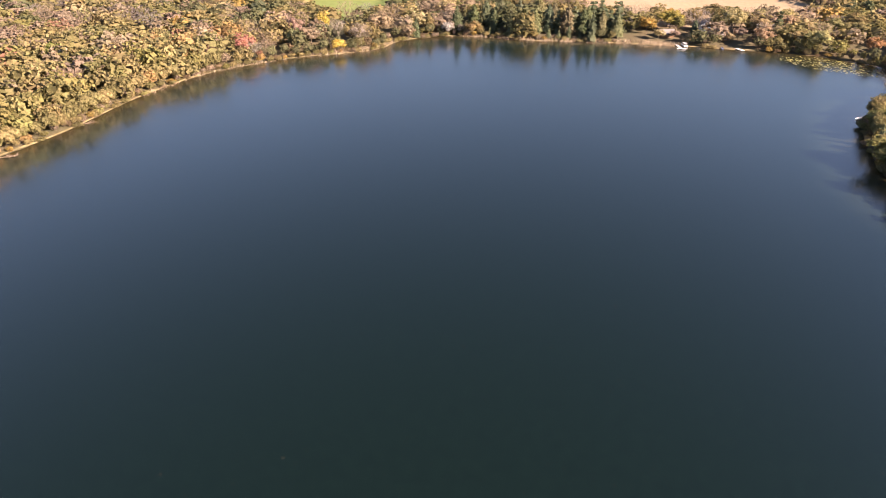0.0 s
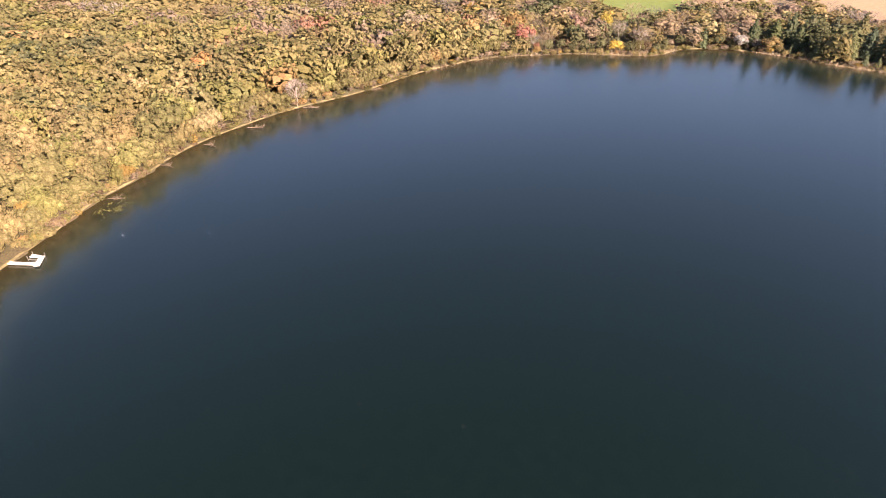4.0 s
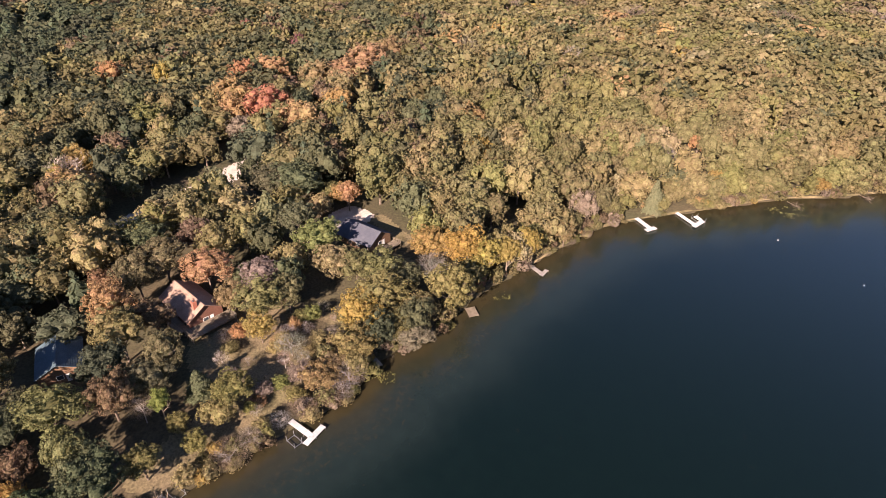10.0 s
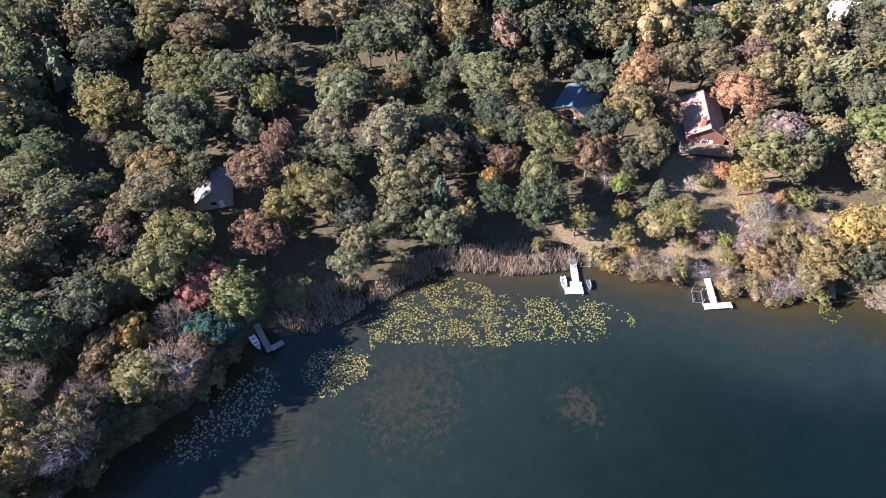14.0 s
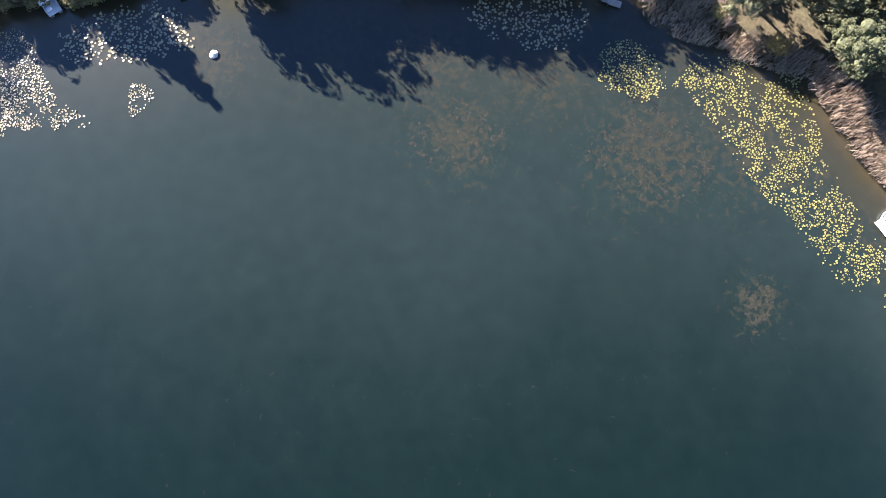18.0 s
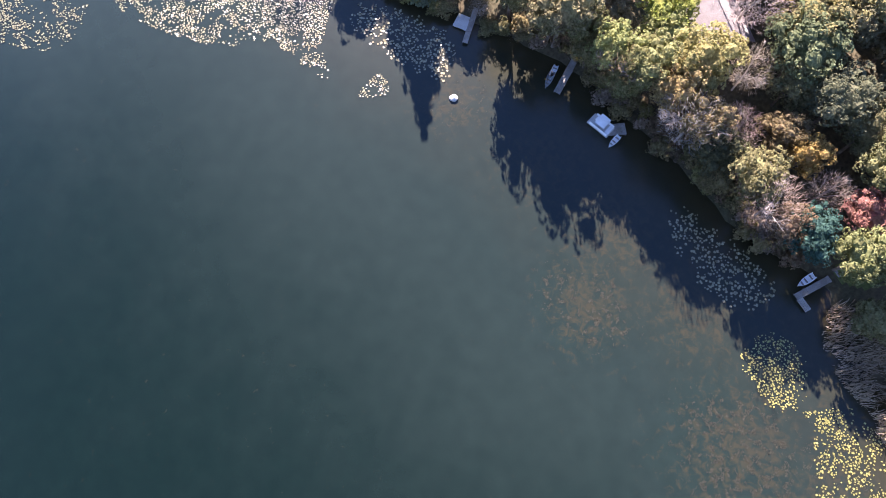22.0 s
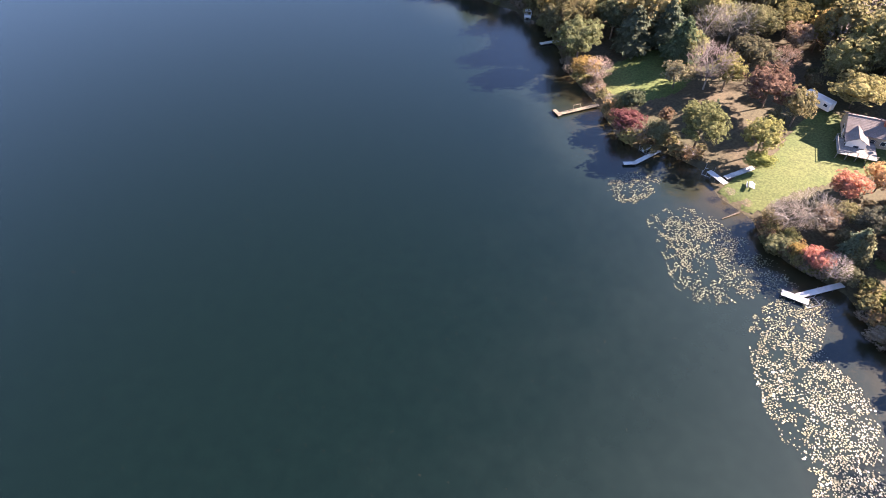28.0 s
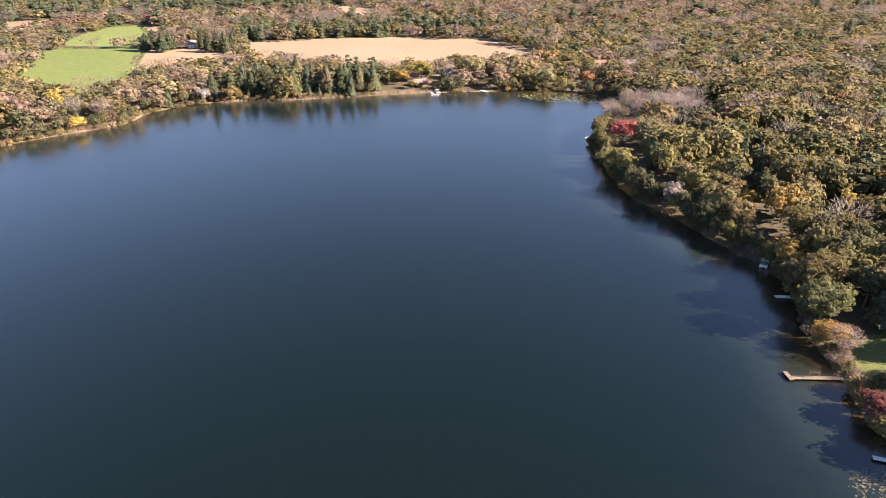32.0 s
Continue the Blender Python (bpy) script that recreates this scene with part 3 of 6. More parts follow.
BROAD_NEAR = [lobed_crown(10 + i, 20, 6, 34, 0.03, 0.6, core=0.56, rads=(0.24, 0.37)) for i in range(8)]
BROAD_MID = [lobed_crown(30 + i, 11, 6, 13, 0.054, 0.5, core=0.68) for i in range(8)]
BROAD_FAR = [lobed_crown(50 + i, 13, 3, 7, 0.09, 0.5, 1.5, 0, (0.24, 0.34), (0.54, 0.74)) for i in range(8)]
BROAD_DIM = [lobed_crown(60 + i, 7, 2, 4, 0.15, 0.5, 1.3, 0, (0.28, 0.38), (0.54, 0.72)) for i in range(6)]
CONIFER_NEAR = [conifer_crown(70 + i, 13, 13, 0.07, 6) for i in range(3)]
CONIFER_FAR = [conifer_crown(80 + i, 7, 8, 0.15, 2) for i in range(4)]
BARE_NEAR = [limbs(90 + i, 4, 0.75, 0.018, 3, 5) for i in range(3)]
BARE_FAR = [np.concatenate([limbs(100 + i, 4, 0.8, 0.03, 2, 2)]) for i in range(3)]
TRUNKS = [limbs(110 + i, 4, 0.65, 0.022, 2) for i in range(3)]
BARE_FUZZ = [twig_spray(130 + i, 330, 0.2, 0.016) for i in range(3)]
BARE_LEAF = [twig_spray(120 + i, 1500, 0.13, 0.0065) for i in range(3)]

ME_BROAD = [quads_mesh("crown_broad", q, M_LEAF_THING) for q in BROAD_NEAR]
ME_MID = [quads_mesh("crown_mid", q, M_LEAF_THING) for q in BROAD_MID]
ME_CONIFER = [quads_mesh("crown_conifer", q, M_LEAF_THING) for q in CONIFER_NEAR]
ME_TRUNK = [quads_mesh("trunk", q, M_BARK) for q in TRUNKS]
ME_BARE = [quads_mesh("limbs", q, M_PALE_BARK) for q in BARE_NEAR]
ME_BARE_LEAF = [quads_mesh("thin_leaves", q, M_LEAF_THING) for q in BARE_LEAF]
LOOKS = {
    "olive": "olive-green leaves", "green": "dark green leaves", "tan": "fading tan-green leaves", "lime": "yellow-green leaves",
    "gold": "golden autumn leaves", "yellow": "bright yellow autumn leaves", "orange": "orange autumn leaves",
    "peach": "pale orange autumn leaves", "red": "red autumn leaves", "crimson": "crimson autumn leaves",
    "maroon": "dark maroon leaves", "pink": "pinkish brown fading leaves", "brown": "russet brown leaves", "white": "pale dry leaves",
    "grey": "grey bare twigs", "pale": "pale green needles", "teal": "blue-green needles", "yellowgreen": "light yellow-green leaves",
    "willow": "pale straw-green willow leaves", "dark": "dark green leaves", "pine": "dark green needles"}
PLACED = []
pick = random.Random(5)


def tree(kind, x, y, h, r, colour):
    """One tree or shrub: an empty at its foot, with trunk and crown."""
    PLACED.append((x, y, r))
    z = ground(x, y) - 0.1
    near = math.hypot(x, y + 10) < 235
    small = h <= 5
    name = {"broad": "broadleaf_tree", "conifer": "pine_tree", "bare": "bare_tree"}[kind]
    what = {"broad": "broadleaf tree with ", "conifer": "conifer with ", "bare": "thin pale-limbed tree with "}[kind]
    if small:
        name, what = ("bare_shrub", "low twiggy shrub with ") if kind == "bare" else ("shrub", "rounded shrub with ")
    where = " at the shore" if float(inland(np.array([x]), np.array([y]))[0]) < 9 else " in the wood"
    root = tagged(new(name), what + LOOKS[colour] + where, "shrub" if small else "tree", "woodland trees around the lake")
    root.matrix_world = pose(x, y, z, 0, 0, pick.uniform(0, 360))
    light_lift = 1.28 if x > 20 and y < 40 else 1.1 if -118 < y < -62 and x > -60 else 1.0  # southern bank: leaf colour raised to stand in for light on the crowns
    tint = [c * light_lift * pick.uniform(0.9, 1.1) for c in COLOURS[colour]] + [1]

    def piece(part, me, sx, sz, dz=0.0):
        ob = new(part, me)
        ob.parent, ob.scale, ob.location = root, (sx, sx * pick.uniform(0.9, 1.1), sz), (0, 0, dz)
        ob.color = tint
        return ob

    if kind == "broad":
        piece("trunk", pick.choice(ME_TRUNK), h, h * 0.8)
        low = 0.12 if small else 0.28
        piece("crown", pick.choice(ME_BROAD if near else ME_MID), r, h * (1 - low) / 2, h * (1 + low) / 2 - 0.02 * h)
    elif kind == "conifer":
        piece("trunk", pick.choice(ME_TRUNK[:1]), h * 0.35, h * 0.95)
        piece("crown", pick.choice(ME_CONIFER), r, h * 0.47, h * 0.54)
    else:
        piece("trunk", pick.choice(ME_BARE), max(h, 1.9 * r) if not small else 1.6 * r, h)
        piece("crown", pick.choice(ME_BARE_LEAF), r * 0.95, h * 0.36, h * 0.62)
    return root


# ---- trees that stand out ----
tree("broad", -194.7, 77.5, 9, 4, "gold")
tree("broad", -194.7, 113.0, 7, 3.5, "gold")
tree("broad", -219.4, 78.7, 10, 4, "orange")
tree("bare", -203, 94.5, 9, 3, "pink")
tree("broad", -254.4, 205.1, 12, 5, "peach")
tree("broad", -140.2, -2.3, 14, 5, "gold")
tree("broad", -142.9, 3.4, 13, 5, "gold")
tree("broad", -148.8, 9.8, 13, 4.5, "gold")
tree("broad", -136.4, -4.0, 5, 2.5, "red")
tree("conifer", -204.7, 53.1, 16, 4, "pale")
tree("conifer", -179.7, 52.8, 12, 3.5, "pale")
tree("bare", -202.1, 61.3, 13, 4.5, "grey")
tree("broad", -179.5, 55.5, 7, 3, "tan")
tree("broad", -159.2, 21.5, 9, 4, "tan")
tree("broad", -174.2, 34.1, 13, 5, "olive")
tree("bare", -135.5, -16, 9, 4, "grey")
tree("bare", -324.1, 47.2, 15, 6, "pink")
tree("broad", -152.2, -55.6, 16, 6, "green")
tree("broad", -126.1, -209.6, 13, 5, "orange")
tree("broad", -188.5, -135.5, 13, 4, "gold")
tree("broad", -176.4, -139.1, 12, 3, "yellow")
tree("broad", 23.7, -94.6, 17, 7.5, "green")
tree("bare", 35.3, -91.5, 16.8, 6.9, "grey")
tree("conifer", 122.8, -61.2, 11, 3, "green")
tree("conifer", 124.8, -58.2, 11, 3, "green")
tree("conifer", 111.5, -66.7, 14, 5, "green")
tree("conifer", 104, -77, 17, 5.5, "green")
tree("conifer", 113, -72.1, 16, 5, "green")
tree("conifer", 113.5, -88.2, 16, 6, "green")
tree("broad", 149.8, 101.9, 18, 7, "olive")
tree("broad", 171.9, 130.6, 15, 7, "olive")
tree("broad", 161.4, 146.8, 13, 7, "tan")
tree("broad", 174, 173, 12, 7, "olive")
tree("broad", 169.6, 187.9, 12, 6, "tan")
tree("broad", 205.7, 218.6, 13, 9, "olive")
tree("broad", 195.9, 226.5, 13, 8, "olive")
tree("broad", 178.4, 244.4, 14, 7, "crimson")
tree("broad", 170.1, 251.5, 9, 5, "lime")
tree("broad", 168.8, 239.1, 9, 4, "green")
tree("bare", 198.3, 288.8, 13, 7, "white")
tree("bare", 218.3, 292, 14, 8, "white")
tree("bare", 229.1, 288.5, 14, 8, "white")
tree("bare", 235.8, 279.4, 14, 8, "white")
tree("bare", 241.3, 267, 13, 8, "grey")
tree("broad", 206.6, 143.1, 11, 3.5, "yellow")
tree("broad", 213.9, 177, 14, 8, "olive")
tree("broad", 229.2, 208.9, 14, 8, "olive")
tree("broad", 226.5, 224.1, 14, 8, "olive")
tree("broad", 325.8, 250.1, 13, 8, "orange")
tree("broad", 177.3, 167.3, 11, 6, "tan")
tree("broad", 154.8, 178, 7, 4, "peach")
tree("broad", 175.6, 159.1, 9, 5, "gold")
tree("broad", 232.7, 158.7, 13, 7, "gold")
tree("conifer", 189.5, 166.3, 13, 6, "green")
tree("broad", -100.6, 396.9, 15, 5, "yellow")
tree("broad", -83.8, 360.3, 8, 5, "yellow")
tree("broad", -115.2, 380.2, 14, 7, "pink")
tree("broad", -101.4, 365.9, 13, 7, "pink")
tree("bare", -87.2, 377.5, 14, 7, "pink")
tree("bare", -72.4, 372.7, 14, 8, "pink")
tree("broad", -63.4, 395, 15, 9, "pink")
tree("broad", -45.4, 393.2, 9, 6, "pink")
tree("conifer", -33.1, 406.4, 13, 5, "lime")
tree("broad", -20.8, 402.3, 10, 5, "white")
tree("broad", -5.0, 403.1, 10, 6, "tan")
tree("broad", 34.7, 395.4, 6, 3, "tan")
tree("broad", 162.1, 408.9, 16, 8, "willow")
tree("broad", 191, 381.1, 11, 7, "willow")
tree("broad", 199.5, 372.6, 14, 7, "willow")
tree("broad", 171.3, 384.2, 12, 7, "willow")
tree("broad", 228.6, 366.3, 10, 6, "orange")
tree("broad", 124.8, 417.1, 14, 8, "gold")
tree("broad", 232.6, 351.8, 4, 3, "orange")
tree("broad", -98.5, 388.9, 15, 4.5, "yellow")
tree("broad", -252, 204.4, 15, 6, "peach")
tree("bare", -191.0, 202.9, 13, 6, "white")
tree("broad", -135.9, 346.4, 13, 6, "red")
tree("bare", -197.4, 178.4, 8, 4, "grey")
tree("broad", -223.2, 306, 16, 6, "yellowgreen")
tree("bare", -323.6, 211.1, 13, 7, "pink")
tree("bare", 195.1, 285.0, 15, 6, "grey")
tree("bare", 209.6, 292.4, 17, 5, "grey")
tree("bare", 222.7, 295.0, 15, 7, "grey")
tree("bare", 226.6, 286.9, 14, 5, "grey")
tree("bare", 235.9, 283.9, 15, 5, "grey")
tree("bare", 247.8, 286.9, 15, 6, "grey")
tree("bare", 206.6, 274.0, 14, 6, "grey")
tree("bare", 218.4, 270.2, 17, 6, "grey")
tree("broad", 171.6, 420, 13, 7.1, "olive")
tree("broad", 177.7, 404, 12, 6.8, "willow")
tree("broad", 187.2, 395, 10, 6.1, "willow")
tree("broad", 210.4, 393.5, 12, 6.6, "willow")
tree("broad", 124.8, 424, 13, 7.3, "gold")
tree("broad", 157.1, 436, 14, 8.3, "olive")
tree("broad", 232.6, 396.8, 12, 7.0, "tan")
tree("conifer", 136, 402, 11, 3.5, "pine")
tree("broad", 108, 408, 11, 6.2, "gold")
tree("broad", 162, 396, 8, 4.5, "pink")
tree("broad", 196, 412, 12, 7.3, "willow")
tree("broad", 222, 404, 12, 7.0, "olive")
tree("broad", 142, 428, 13, 7.5, "olive")
tree("broad", 186, 430, 12, 6.1, "tan")
tree("broad", 132, 392, 6, 3.6, "pink")
tree("broad", 204, 430, 12, 6.6, "willow")
tree("broad", 240, 412, 13, 7.8, "olive")
tree("broad", 128, 412, 11, 5.6, "olive")
# row of pines
tree("conifer", -15.1, 410.4, 16.0, 5.2, "pine")
tree("conifer", -3.9, 414.2, 15.4, 6.5, "pine")
tree("conifer", 8.9, 409.1, 15.4, 5.3, "pine")
tree("conifer", 21.0, 413.8, 14.1, 6.0, "pale")
tree("conifer", 35.2, 405.8, 15.5, 5.9, "pale")
tree("conifer", 44.3, 408.4, 17.4, 5.8, "pine")
tree("conifer", 56.0, 403.1, 18.7, 6.2, "pale")
tree("conifer", 66.0, 404.2, 17.5, 5.5, "pine")
tree("conifer", 77.7, 401.4, 16.2, 5.2, "pale")
tree("conifer", 87.0, 400.2, 14.4, 5.7, "pale")
tree("conifer", 4.1, 424.6, 17.5, 5.2, "pine")
tree("conifer", 26.3, 426.7, 17.2, 5.7, "pine")
tree("conifer", 49.4, 422.0, 15.6, 5.8, "pale")
tree("conifer", 70.4, 415.2, 15.1, 6.1, "pine")
tree("conifer", 14.5, 435.7, 15.5, 5.0, "pale")
tree("conifer", 40.8, 435.6, 18.8, 6.1, "pale")
# spruces round the farm building
tree("conifer", -70.5, 597.7, 15, 6.5, "pine")
tree("conifer", -65.1, 608.8, 16, 6.5, "pine")
tree("conifer", -56.6, 587.1, 17, 6.5, "pine")
tree("conifer", -51.4, 598.0, 15, 6.5, "pine")
tree("broad", -43.9, 615.5, 13, 7, "pink")
tree("conifer", -25.2, 596.2, 17, 6.5, "pine")
tree("conifer", -18.4, 574.9, 15, 6.5, "pine")
tree("conifer", -12.0, 591.9, 16, 6.5, "pine")
tree("conifer", -5.5, 570.8, 17, 6.5, "pine")
tree("conifer", 0.7, 578.2, 15, 6.5, "pine")
tree("broad", -38.7, 627.7, 13, 7, "pink")
tree("broad", -33.9, 633.4, 13, 7, "pink")
# more trees by the shore
tree("broad", 110.1, -48.2, 7.0, 3.2, "white")
tree("bare", 21.8, -71.8, 14.6, 5.9, "grey")
tree("broad", 27.3, -98.2, 17, 7.6, "lime")
tree("broad", 25.9, -107.3, 16.8, 6.8, "lime")
tree("broad", 9.7, -75.9, 13.9, 5.6, "olive")
tree("bare", 4.5, -75.7, 13.2, 5.4, "grey")
tree("broad", 8.6, -86.0, 10.8, 4.4, "gold")
tree("broad", -2.4, -79.6, 11.2, 4.6, "teal")
tree("bare", 2.3, -85.6, 9.9, 4.0, "grey")
tree("broad", 12.3, -72.3, 8.5, 3.5, "olive")
tree("broad", 151.1, 110.0, 10.5, 6.3, "olive")
tree("bare", 194.0, 68.6, 10.2, 5.9, "pink")
tree("broad", 210.8, 52.1, 5.7, 3.3, "gold")
tree("broad", 183.5, 83.5, 10.5, 6.4, "green")
tree("broad", 173.6, 89.6, 10.5, 6.6, "green")
tree("bare", 122.4, 24.2, 2.2, 1.5, "pink")
tree("bare", 123.1, 28.9, 2.2, 1.5, "pink")
tree("broad", 176.3, 4.2, 8.6, 5.0, "peach")
tree("bare", 173.9, 8.0, 8.2, 4.8, "pink")
tree("broad", 190.6, -1.9, 7.3, 4.3, "olive")
tree("conifer", 179.6, -12.4, 11.0, 5.4, "green")
tree("broad", -126.4, -11.7, 15.0, 6.8, "lime")
tree("broad", -124.3, -97.6, 10.6, 4.8, "red")
tree("broad", -141.4, -94.9, 14.4, 6.6, "green")
tree("broad", -143.1, -104.1, 13.5, 6.2, "olive")
tree("broad", -112.4, -80.2, 10.9, 4.9, "brown")
tree("broad", -94.6, -82.2, 13.7, 6.2, "dark")
tree("bare", -140.5, -16.9, 6.7, 5.1, "white")
tree("broad", -145.3, -17.5, 13.5, 6.1, "gold")
tree("broad", -142.0, -8.3, 16.0, 7.3, "gold")
# gardens of the east and south-east bank
tree("broad", 140.8, 91.8, 16, 8.0, "olive")
tree("broad", 136.8, 85.1, 7, 5.2, "gold")
tree("bare", 136.7, 80.7, 9, 4.5, "white")
tree("bare", 133.7, 78.6, 3, 4.1, "pink")
tree("bare", 131.9, 71.3, 3, 3.3, "pink")
tree("broad", 124.7, 60.7, 7, 4.6, "maroon")
tree("bare", 124.0, 55.3, 5, 3.1, "white")
tree("bare", 128.1, 44.5, 3, 3.0, "pink")
tree("bare", 128.2, 42.5, 3.5, 3.0, "pink")
tree("broad", 150.2, 64.1, 9, 4.9, "willow")
tree("broad", 163.4, 68.4, 12, 5.2, "willow")
tree("bare", 155.7, 57.9, 14, 7.4, "grey")
tree("broad", 158.9, 54.0, 12, 5.0, "tan")
tree("broad", 132.2, 44.7, 14, 7.7, "olive")
tree("broad", 160.1, 42.3, 12, 8.0, "brown")
tree("broad", 169.9, 54.2, 13, 7.4, "green")
tree("broad", 140.6, 32.5, 11, 5.7, "yellowgreen")
tree("broad", 136.2, 29.6, 5, 3.7, "yellowgreen")
tree("broad", 157.8, 33.0, 12, 5.1, "olive")
tree("broad", 177.3, 26.6, 10, 9, "tan")
tree("bare", 182.0, 67.1, 14, 8.7, "grey")
tree("bare", 176.2, 72.1, 14, 7.8, "grey")
tree("broad", 187.9, 62.2, 14, 8.1, "olive")
tree("conifer", 158.0, 85.2, 15, 7.5, "pine")
tree("conifer", 167.6, 80.3, 15, 8.0, "pine")
tree("conifer", 162.1, 71.0, 15, 6.3, "pine")
tree("broad", 160.7, 95.0, 14, 6.6, "green")
tree("broad", 191.6, 51.4, 11, 5.7, "willow")
tree("broad", 198.8, 48.1, 11, 4.1, "gold")
tree("bare", 178.0, 47.4, 10, 4.6, "pink")
tree("broad", 175.4, 37.6, 7, 2.6, "green")
tree("broad", 199.9, 58.5, 13, 7.2, "olive")
tree("broad", 139.1, 10.6, 8, 4.9, "orange")
tree("bare", 126.8, 12.0, 7, 6.9, "grey")
tree("bare", 121.8, 14.5, 7, 5.4, "grey")
tree("broad", 115.0, 12.1, 5, 3.8, "olive")
tree("broad", 127.3, 8.8, 6, 4.1, "brown")
tree("broad", 131.5, 6.5, 6, 3.8, "olive")
tree("broad", 115.1, 4.6, 6, 3.6, "crimson")
tree("broad", 115.1, 4.7, 4, 2.0, "crimson")
tree("bare", 115.1, 1.1, 7, 3.6, "white")
tree("conifer", 123.5, 0.7, 9, 3.6, "pine")
tree("broad", 125.7, 4.1, 5, 2.9, "green")
tree("conifer", 122.6, -0.5, 9, 3.1, "green")
tree("broad", 116.6, -8.6, 3, 2.2, "yellowgreen")
tree("broad", 118.4, -6.5, 3, 1.9, "lime")
tree("broad", 140.1, -8.6, 12, 6.7, "lime")
tree("conifer", 161.5, -10.1, 13, 5.0, "pine")
tree("conifer", 170.0, -14.0, 13, 5.3, "pine")
tree("conifer", 160.2, -27.5, 14, 7.0, "pine")
tree("conifer", 150.5, -25.4, 12, 4.8, "pine")
tree("conifer", 114.4, -15.5, 10, 4.5, "pale")
tree("conifer", 129.5, -16.0, 9, 3.6, "green")
tree("broad", 128.9, -24.5, 9, 4.9, "olive")
tree("conifer", 117.7, -31.4, 9, 5.7, "pine")
tree("broad", 132.1, -36.2, 7, 4.2, "crimson")
tree("broad", 125.0, -11.3, 5, 2.0, "brown")
tree("bare", 108.1, -16.1, 3.5, 3.6, "pink")
tree("broad", 109.3, -14.4, 2.5, 1.8, "pink")
tree("broad", 110.8, -18.5, 4, 2.4, "pink")
tree("broad", 106.9, -29.2, 6, 3.1, "gold")
tree("broad", 104.0, -26.5, 5, 2.5, "olive")
tree("bare", 94.2, -31.5, 11, 6.2, "grey")
tree("broad", 88.7, -35.4, 6, 4.5, "yellowgreen")
tree("broad", 93.1, -42.6, 7, 5.9, "yellowgreen")
tree("broad", 148.1, 6.8, 8, 5.4, "peach")
tree("bare", 145.2, 1.2, 9, 5.3, "pink")
tree("broad", 137.1, -4.0, 6, 3.6, "brown")
tree("conifer", 149.3, -1.9, 11, 4.5, "green")
tree("conifer", 136.9, -0.1, 9, 3.6, "green")
tree("conifer", 137.1, -28.9, 11, 5.1, "pine")
tree("broad", 116.3, -1.7, 5, 2.9, "green")
tree("conifer", 146.4, -33.9, 12, 4.7, "pine")
tree("broad", 98.6, -28.7, 4, 2.5, "brown")
tree("broad", 84.6, -41.4, 4, 2.8, "lime")
tree("broad", 88.8, -42.3, 11, 6.3, "yellowgreen")
tree("bare", 83.2, -39.1, 7, 4.5, "willow")
tree("broad", 97.6, -45.5, 10, 3.8, "lime")
tree("conifer", 81.5, -51.4, 19, 6.4, "lime")
tree("conifer", 79.3, -56.4, 12, 3.5, "pale")
tree("broad", 85.8, -59.5, 10, 3.7, "tan")
tree("broad", 75.4, -45.3, 9, 4.1, "brown")
tree("conifer", 68.7, -47.0, 8, 4.1, "pine")
tree("broad", 67.7, -52.7, 7, 3.8, "peach")
tree("broad", 64.9, -51.0, 4, 2.2, "tan")
tree("bare", 60.1, -54.2, 4, 2.3, "pink")
tree("broad", 56.8, -58.5, 16, 6.0, "olive")
tree("broad", 59.5, -66.8, 17, 6.5, "tan")
tree("broad", 48.3, -63.1, 18, 6.7, "olive")
tree("broad", 54.1, -73.0, 16, 5.5, "tan")
tree("broad", 49.0, -75.7, 14, 4.8, "pink")
tree("broad", 49.2, -62.1, 15, 4.9, "olive")
tree("broad", 43.4, -65.3, 6, 2.3, "gold")
tree("broad", 29.2, -78.3, 17, 6.5, "lime")
tree("bare", 35.8, -67.3, 12.6, 4.9, "brown")
tree("broad", 69.8, -81.3, 6, 3.0, "gold")
tree("bare", 61.8, -80.6, 9, 3.6, "white")
tree("broad", 64.0, -87.5, 10, 7.7, "yellowgreen")
tree("broad", 67.5, -95.2, 8, 4.7, "yellowgreen")
tree("conifer", 92.7, -80.2, 14, 5.9, "pine")
tree("conifer", 90.9, -87.8, 14, 5.4, "pine")
tree("conifer", 77.0, -90.1, 16, 7.0, "pine")
tree("conifer", 89.1, -100.7, 15, 6.2, "pine")
tree("broad", 85.7, -84.6, 10, 5.9, "brown")
tree("broad", 80.4, -88.8, 8, 4.5, "maroon")
tree("conifer", 79.9, -99.9, 15, 6.0, "pine")
tree("broad", 69.5, -101.1, 8, 4.3, "pink")
tree("broad", 94.2, -111.1, 10, 6.0, "tan")
tree("bare", 78.8, -70.9, 7, 3.0, "white")
tree("bare", 55.8, -93.9, 10, 4.4, "pink")
tree("broad", 95.1, -52.4, 8, 2.6, "green")
tree("bare", 96.8, -68.2, 9, 4.0, "pink")
tree("conifer", 100.5, -53.2, 10, 3.4, "pine")
tree("broad", 101.3, -58.6, 7, 2.9, "pink")
tree("conifer", 98.4, -95.1, 14, 5.8, "pine")
tree("broad", 84.0, -77.4, 5, 2.1, "green")
tree("broad", 50.9, -87.1, 5, 2.9, "pink")
